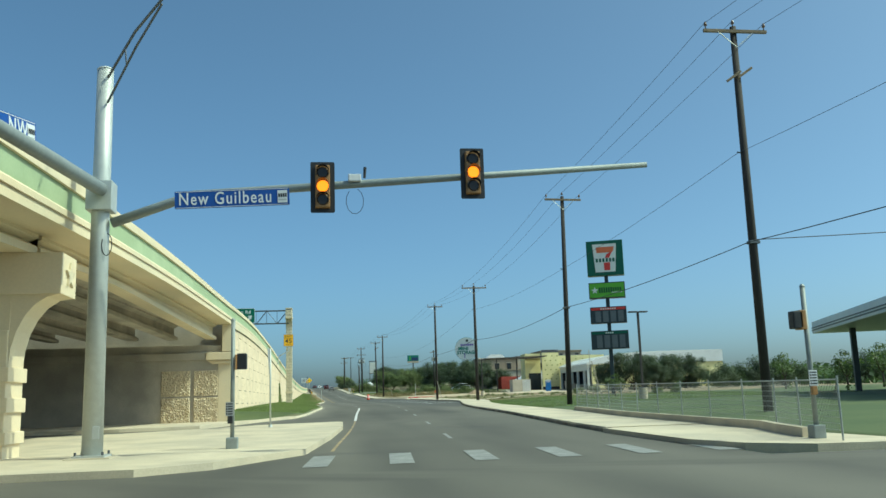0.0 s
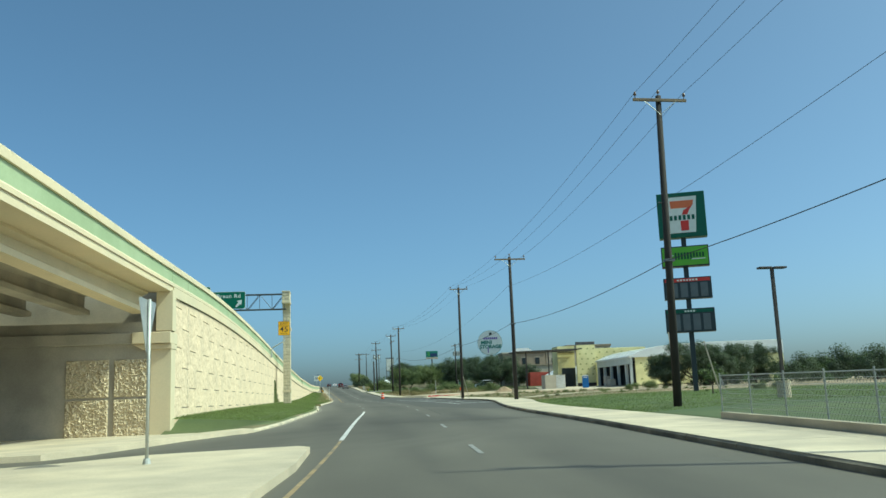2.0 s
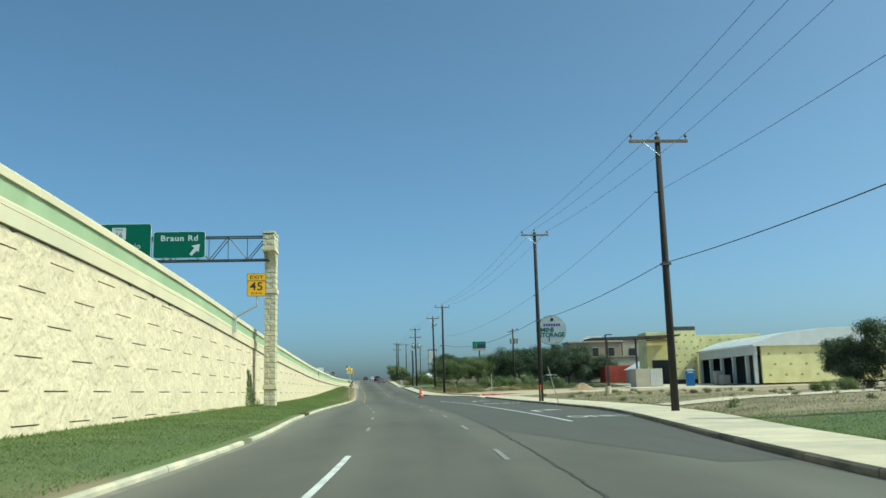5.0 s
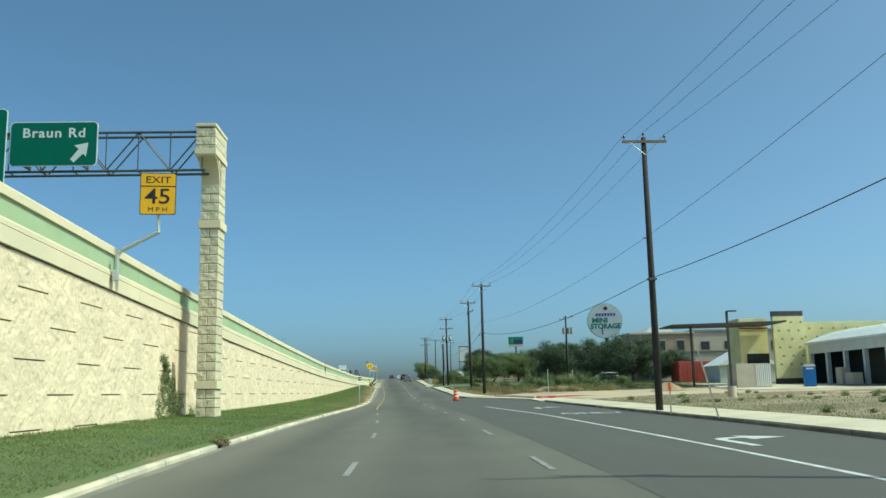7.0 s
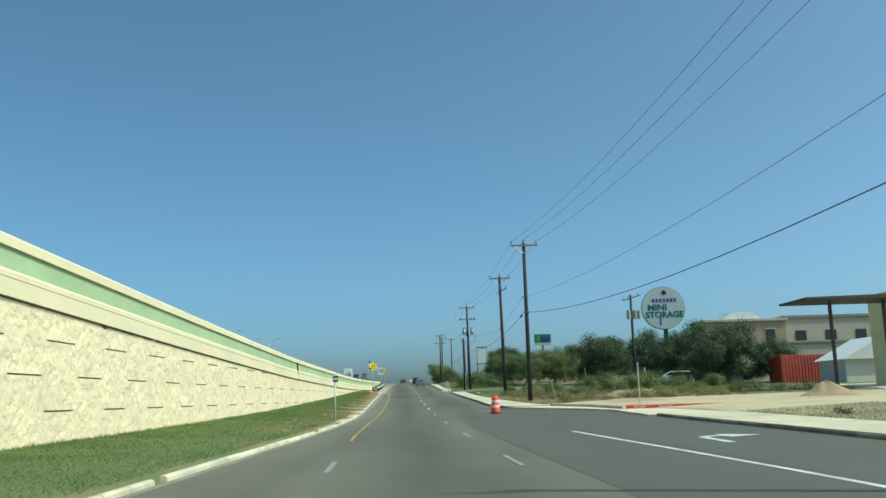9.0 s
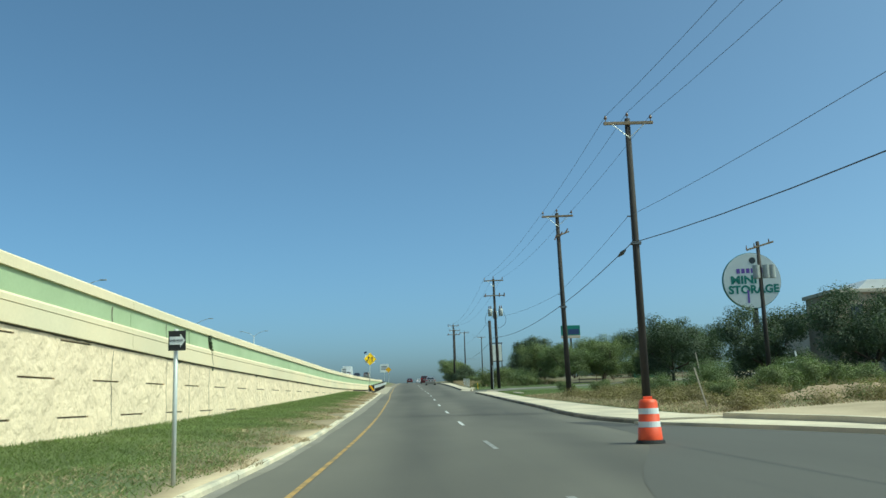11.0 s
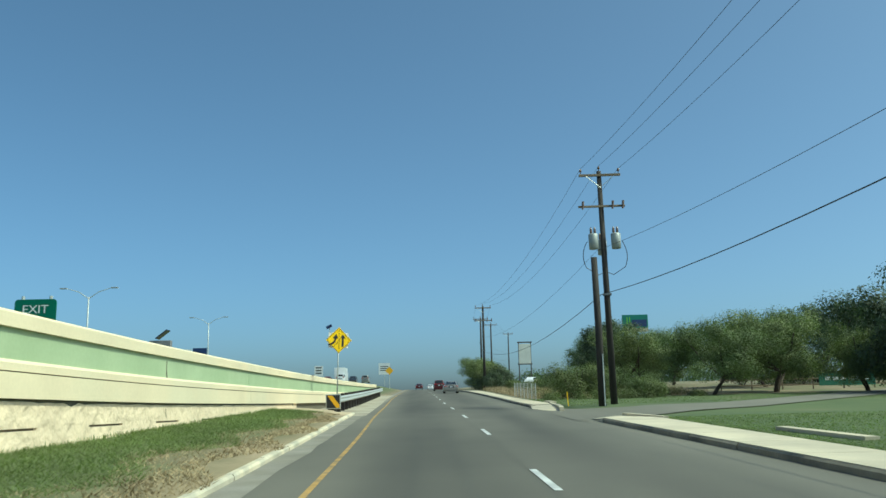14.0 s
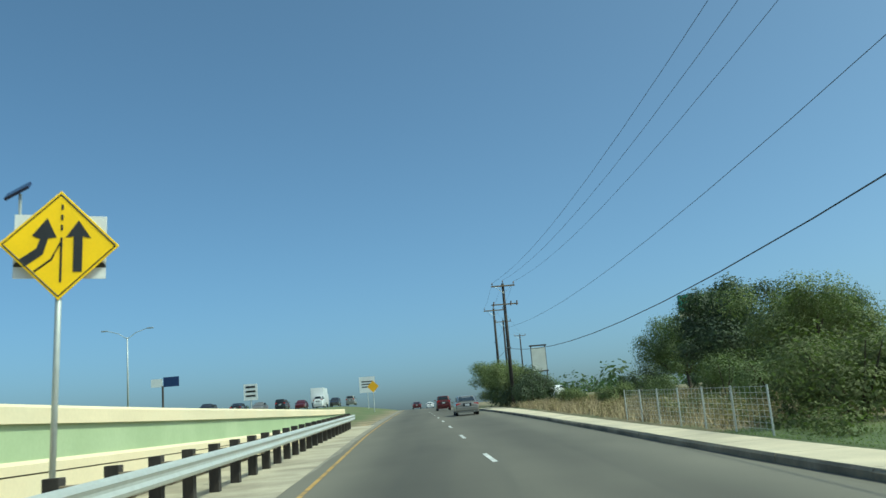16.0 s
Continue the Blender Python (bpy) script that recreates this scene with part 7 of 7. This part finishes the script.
def sedan(m, paint, label, category="car", tall=0.0, boxy=0.0):
    c = thing("car", m, label, category, "vehicles on the road")
    w = 0.91

    def low(f, top, inset=0.0):
        return [(0.35, 0.22), (w * f - 0.06, 0.24), (w * f, 0.45), (w * f, 0.7), (w * f - 0.04 - inset, top - 0.05), (0.4, top)]
    t = tall
    part("body", loft([(-2.4, low(0.86, 0.80 + t, 0.06)), (-2.32, low(0.95, 0.98 + t, 0.03)), (-1.6, low(1.0, 1.04 + t)), (0.2, low(1.0, 1.0 + t)), (1.2, low(1.0, 0.95 + t)), (2.1, low(0.93, 0.80 + t * 0.6)), (2.38, low(0.8, 0.62 + t * 0.4))], 12), M[paint], c, "painted body", smooth=False)
    rear, roof_r = (-2.05 - 0.25 * boxy, -1.0 - 1.1 * boxy)

    def up(f, z):
        return [(0.3, 0.9 + t), (w * f, 0.92 + t), (w * f - 0.04, 0.98 + t), (w * f - 0.06, z - 0.1), (w * f - 0.16, z), (0.3, z + 0.015)]
    part("cabin", loft([(rear, up(0.86, 1.02 + t)), (roof_r, up(0.82, 1.43 + 1.25 * t)), (0.2, up(0.82, 1.46 + 1.25 * t)), (1.25, up(0.88, 1.0 + t))], 12), M[paint], c)
    # glass
    z1, z2 = 1.06 + t, 1.38 + 1.2 * t
    part("rear_window", prism([(-0.62, z1), (0.62, z1), (0.52, z2), (-0.52, z2)], "y", -0.008, 0.008), M["glass"], c, "dark rear window").matrix_basis = Matrix.Translation((0, (rear * 0.93 + roof_r * 0.07) - 0.0, 0)) @ Matrix.Translation((0, -0.02, z1)) @ Matrix.Rotation(-math.atan2((roof_r - rear) * 0.82, z2 - z1), 4, "X") @ Matrix.Scale(math.hypot((roof_r - rear) * 0.82, z2 - z1) / (z2 - z1), 4, (0, 0, 1)) @ Matrix.Translation((0, 0, -z1))
    for s in (-1, 1):
        part("side_window", prism([(roof_r - 0.35, z1 - 0.02), (0.75, z1 - 0.02), (0.05, z2 - 0.02), (roof_r + 0.1, z2 - 0.02)], "x", s * (w * 0.82 - 0.02), s * (w * 0.82 + 0.006)), M["glass"], c, "dark side window")
        part("tail_light", box(s * 0.66, -2.33, 0.82 + t, 0.36, 0.08, 0.17 + 0.1 * boxy, 0.03), M["tail_red"], c, "red tail light")
        part("mirror", box(s * 0.98, 0.75, 1.02 + t, 0.18, 0.12, 0.13, 0.03), M[paint], c)
        for y in (-1.35, 1.4):
            wheel(c, s * 0.78, y, 0.33 + 0.05 * (t > 0), s)
    part("bumper", box(0, -2.38, 0.5 + 0.4 * t, 1.62, 0.16, 0.3, 0.05), M[paint], c, "rear bumper")
    part("number_plate", box(0, -2.45, 0.78 + 0.6 * t, 0.32, 0.02, 0.16), M["plate"], c, "blank pale number plate")
    part("plate_recess", box(0, -2.41, 0.80 + 0.6 * t, 0.62, 0.05, 0.24, 0.02), M["black"], c)
    part("exhaust", tube([(0.5, -2.46, 0.3), (0.5, -2.2, 0.3)], 0.035, 8), M["steel"], c)
    return c


def on_road(x, y, yaw=0.0):
    return pose(x, y, G(y) + 0.01, math.degrees(math.atan((G(y + 2) - G(y - 2)) / 4)), 0, yaw)


sedan(on_road(3.2, 308, 1.5), "car_silver", "champagne silver sedan on the asphalt road")
sedan(on_road(1.6, 352, 1.6), "car_maroon", "dark maroon sport utility vehicle ahead", tall=0.28, boxy=1.0)
sedan(on_road(-3.6, 420, 1.7), "car_maroon", "small red car far ahead")
sedan(on_road(-1.4, 460, 1.7), "car_white", "white sedan far ahead")
sedan(on_road(1.4, 480, 1.7), "car_black", "dark car far ahead", tall=0.2, boxy=1.0)
sedan(pose(20.7, 386, G(386) + 0.4, 0, 0, 160), "car_white", "white pickup parked beside the scrub", tall=0.3, boxy=1.0)
sedan(pose(36.0, 227.5, gz(36, 227.5), 0, 0, 60), "car_white", "white pickup parked under the oaks", tall=0.3, boxy=1.0)
sedan(pose(44.5, 47, gz(44.5, 47), 0, 0, 75), "car_black", "dark pickup parked by the petrol station", tall=0.3, boxy=1.0)

# ---- freeway beyond the parapet ----
def freeway_z(y):
    return TOP(y) - 1.15 + rise(y)


k = 0
for x, y, paint, tall in ((-33, 352, "car_white", 0.1), (-31, 362, "car_black", 0.3), (-28, 368, "car_black", 0.1), (-27, 378, "car_silver", 0.1), (-24.5, 384, "car_black", 0.3), (-23, 394, "car_maroon", 0.1), (-20.5, 399, "car_white", 0.5), (-19, 410, "car_black", 0.2), (-16.5, 416, "car_silver", 0.3)):
    sedan(pose(x, y, freeway_z(y) + 0.05, 0, 0, 180 if k % 2 else 0), paint, "%s vehicle on the freeway" % paint.split("_")[1], tall=tall, boxy=1.0 if tall > 0.15 else 0.0)
    k += 1
tk = thing("truck", pose(-21, 404, freeway_z(404) + 0.05), "white box truck on the freeway", "truck")
part("box", box(0, -1.5, 2.2, 2.4, 5.5, 2.6, 0.05), M["car_white"], tk)
part("cab", box(0, 2.4, 1.6, 2.2, 1.9, 2.0, 0.2), M["car_white"], tk)
part("windscreen", box(0, 3.37, 2.0, 1.9, 0.06, 0.7, 0.02), M["glass"], tk)
part("chassis", box(0, 0, 0.75, 1.6, 7.5, 0.3), M["black"], tk)
for s in (-1, 1):
    for y in (-3.2, 2.2):
        wheel(tk, s * 0.98, y, 0.48, s)


def street_lamp(x, y, h, label="twin-armed galvanised freeway lamp"):
    s = thing("street_lamp", pose(x, y, freeway_z(y)), label, "street lamp", "freeway lamps")
    part("pole", tube([(0, 0, 0), (0, 0, h * 0.6), (0, 0, h)], [0.13, 0.1, 0.075], 12), M["steel"], s, smooth=True)
    for d in (-1, 1):
        part("arm", tube([(0, 0, h - 0.2), (d * 1.1, 0, h + 0.55), (d * 2.4, 0, h + 0.95)], [0.05, 0.045, 0.035], 8), M["steel"], s)
        part("head", box(d * 2.85, 0, h + 0.98, 0.8, 0.28, 0.14, 0.04), M["alu"], s, "flat lamp head")
    return s


for y in (150, 200, 249, 298, 348):
    street_lamp(-37.0, y, 16.7 - freeway_z(y) if y < 300 else 11.0)
es = thing("guide_sign", pose(-12.3, 233, 7.6 - 5.65), "small green exit sign beside the freeway", "guide sign")
part("post", tube([(-0.5, 0.1, 0), (-0.5, 0.1, 6.2)], 0.06, 8), M["steel"], es)
part("post", tube([(0.5, 0.1, 0), (0.5, 0.1, 6.2)], 0.06, 8), M["steel"], es)
part("panel", prism(rounded(1.5, 0.95, 0.12), "y", 0.0, 0.04), M["green_sign"], es).matrix_basis = Matrix.Translation((0, 0, 5.6))
lettering("EXIT", 0.42, M["white_sign"], es, 0, -0.01, 5.7, 1.1)
for x, y, w, h in ((-11.6, 300, 0.95, 1.1), (-6.9, 340, 1.8, 1.8)):
    sg = thing("speed_sign", pose(x, y, (G(y) if x > -4 else freeway_z(y)) + 0.1), "white road sign on a steel post", "road sign")
    part("post", tube([(0, 0, 0), (0, 0, 3.0)], 0.04, 8), M["steel"], sg)
    part("plate", box(0, -0.05, 2.7, w, 0.02, h, 0.0), M["white_sign"], sg, "white plate")
    for q in range(3):
        part("text_bar", box(0, -0.065, 3.05 - 0.3 * q, w * 0.7, 0.008, 0.13), M["black"], sg)
mb = thing("message_board", pose(-13.8, 251.7, freeway_z(251)), "dark back of a roadside message board", "message board")
part("cabinet", box(0, 0, 2.9, 1.2, 0.4, 0.8, 0.03), M["roof_grey"], mb)
part("mast", box(0, 0, 1.3, 0.2, 0.2, 2.6), M["steel"], mb)
part("solar_panel", box(0, 0, 0, 0.8, 0.7, 0.05, 0.0, Matrix.Translation((0.1, 0, 3.65)) @ Matrix.Rotation(radians(-38), 4, "Y")), M["solar"], mb, "tilted dark solar panel")
bb = thing("billboard", pose(-112, 600, G(600) + 12.5) @ Matrix.Scale(1.1, 4), "white and navy billboard beyond the freeway", "billboard")
part("mast", tube([(0, 0, -10), (0, 0, 5)], 0.4, 10), M["brown_steel"], bb)
part("board", box(-2.2, 0, 6.2, 4.2, 0.3, 3.0), M["white_sign"], bb)
part("board", box(3.2, 0, 6.4, 5.8, 0.3, 3.6), M["holiday_blue"], bb)
dm2 = thing("merge_sign", pose(-5.5, 330, freeway_z(330)), "small yellow diamond warning sign", "road sign")
part("post", tube([(0, 0, 0), (0, 0, 2.6)], 0.04, 8), M["steel"], dm2)
part("plate", prism([(0, 3.2), (-0.6, 2.6), (0, 2.0), (0.6, 2.6)], "y", -0.06, -0.045), M["orange_yellow"], dm2)

# far tree line closing the distance
rng = np.random.default_rng(5)
cs, rs = [], []
for x0, x1, y0, y1, count, lift, lo, hi in ((30, 900, 380, 1100, 420, 2.5, 3.0, 6.0), (-900, -45, 420, 1200, 300, 1.2, 3.0, 5.0), (64, 130, 40, 330, 420, 1.0, 1.6, 3.4), (130, 320, 40, 400, 300, 1.8, 2.5, 4.5)):
    for k in range(count):
        x, y = rng.uniform(x0, x1), rng.uniform(y0, y1)
        cs.append(np.array([x, y, G(y) + 0.6 + lift * rng.uniform(0.4, 1.3)]))
        rs.append(rng.uniform(lo, hi))
v, f = leaf_cloud(rng, cs, rs, 190000, 0.5, 0.75)
tagged(raw("far_woods", v, f.tolist(), M["leaf_far"]), "distant green woods and scrub", "woods", kind="stuff")

# ---- pieces of the setting ----
# precast wall panels with slotted joints, laid in staggered columns
PW, PHT = 2.17, 1.92
w2, h2, nw, nh, q = PW / 2, PHT / 2 - 0.001, PW / 2 - 0.10, 0.046, 0.06
outline = [(-w2, -h2), (w2, -h2), (w2, h2), (nw, h2), (nw - 0.03, h2 - nh), (-nw + 0.03, h2 - nh), (-nw, h2), (-w2, h2)]
pv = [(0.0, u, v) for u, v in outline] + [(-q, u, v) for u, v in outline]
kk = len(outline)
pf = [tuple(range(kk))] + [(i, i + kk, (i + 1) % kk + kk, (i + 1) % kk) for i in range(kk)]
panel_mesh = bpy.data.meshes.new("wall_panel")
panel_mesh.from_pydata(pv, [], pf)
panel_mesh.materials.append(M["cream_rough"])
spots = []
j = 0
y = 100.4 - 17 * PW
while y < 246:
    lo, hi = G(y) - 0.4, TOP(y) - 1.0
    z = 1.79 + PHT * math.floor((lo - 1.79) / PHT) + (0.96 - PHT if j % 2 == 0 else 0)
    while z < hi - 0.3:
        if z + PHT > lo + 0.3:
            k = min(1.0, (hi - z) / PHT)
            spots.append((WX(y) - 0.03, y, z + PHT * k / 2, k))
        z += PHT
    y += PW
    j += 1
for x, y, z, k in spots[:330]:
    ob = new("wall_panel", panel_mesh)
    ob.parent = retaining
    ob.location, ob.scale, ob.rotation_euler = (x, y, z), (1, 1, k), (0, 0, -math.atan((WX(y + 1) - WX(y - 1)) / 2))
if spots[330:]:
    vs, fs = [], []
    for x, y, z, k in spots[330:]:
        b0 = len(vs)
        vs += [(x + a + b * (WX(y + 1) - WX(y - 1)) / 2, y + b, z + c * k) for a, b, c in pv]
        fs += [tuple(b0 + i for i in f) for f in pf]
    tagged(raw("wall_panels_far", vs, fs, M["cream_rough"], retaining), kind="stuff")

# pavement slabs
for y0, y1 in slabs:
    g = 0.012
    vs = []
    for lift in (0.157, 0.02):
        for x, y in ((ER(y0) + 0.05, y0 + g), (SR(y0), y0 + g), (SR(y1), y1 - g), (ER(y1) + 0.05, y1 - g)):
            vs.append((x, y, G(y) + lift))
    raw("slab", vs, [(0, 1, 2, 3), (0, 4, 5, 1), (1, 5, 6, 2), (2, 6, 7, 3), (3, 7, 4, 0)], M["concrete"], walkway)


# stone blocks of the gantry pillar
def block_mesh(sx, sy, sz, seed):
    rng = np.random.default_rng(seed)
    bm = bmesh.new()
    add_box(bm, 0, 0, 0, sx, sy, sz)
    bmesh.ops.bevel(bm, geom=bm.edges[:], offset=0.018, segments=1, affect="EDGES")
    for v in bm.verts:
        v.co += Vector(rng.normal(size=3) * 0.004)
    me = bpy.data.meshes.new("stone_block")
    bm.to_mesh(me)
    bm.free()
    me.materials.append(M["stone"])
    return me


full, halfb = block_mesh(0.84, 1.22, 0.372, 1), block_mesh(0.408, 1.22, 0.372, 2)
z = -0.2
r = 0
while z < PH - 0.2:
    wz = z + G(122) + 0.2
    if abs(z - 1.4) < 0.1 or abs(z - 8.6) < 0.1:
        part("band", box(PDX, PDY, z + 0.2, 1.0, 1.34, 0.36, 0.02), M["cream"], pillar, "smooth cream band")
    elif wz > 13.3:
        part("head_block", box(PDX, PDY - 0.55, z + 0.2, 0.88, 2.32, 0.38, 0.02), M["stone"], pillar, "projecting stone head block")
    elif wz > 12.0:
        part("head_block", box(PDX, PDY + 0.05, z + 0.2, 0.82, 1.1, 0.38, 0.015), M["stone"], pillar)
    elif r % 2 == 0:
        ob = new("stone_block", full)
        ob.parent, ob.location = pillar, (PDX, PDY, z + 0.2)
    else:
        for s in (-1, 1):
            ob = new("stone_block", halfb)
            ob.parent, ob.location = pillar, (PDX + s * 0.216, PDY, z + 0.2)
    z += 0.4
    r += 1
zc0, zc1 = 11.95 - G(122) - 0.2, 13.3 - G(122) - 0.2
cove = [(PDY - 0.3, zc0)] + [(PDY - 0.58 - 1.1 * (1 - math.cos(radians(a))), zc0 + (zc1 - zc0 - 0.1) * math.sin(radians(a))) for a in range(0, 91, 10)] + [(PDY - 1.7, zc1), (PDY - 0.3, zc1)]
part("corbel", prism([(u, v) for u, v in cove], "x", PDX - 0.41, PDX + 0.41), M["cream"], pillar, "smooth cream corbel below the head")
for s in (-1, 1):
    rib = [(PDY - 0.72 - 1.0 * (1 - math.cos(radians(a))), zc0 + 0.1 + (zc1 - zc0 - 0.2) * math.sin(radians(a))) for a in range(0, 91, 10)]
    part("corbel_rib", tube([(PDX + s * 0.42, u + 0.3, v) for u, v in rib], 0.03, 6), M["stone"], pillar)
part("head_band", box(PDX, PDY - 0.55, zc1 + 0.1, 0.96, 2.4, 0.26, 0.02), M["cream"], pillar, "smooth cream band")
part("pillar_cap", box(PDX, PDY - 0.55, PH - 0.06, 0.94, 2.4, 0.16, 0.03), M["cream"], pillar, "smooth cream cap")
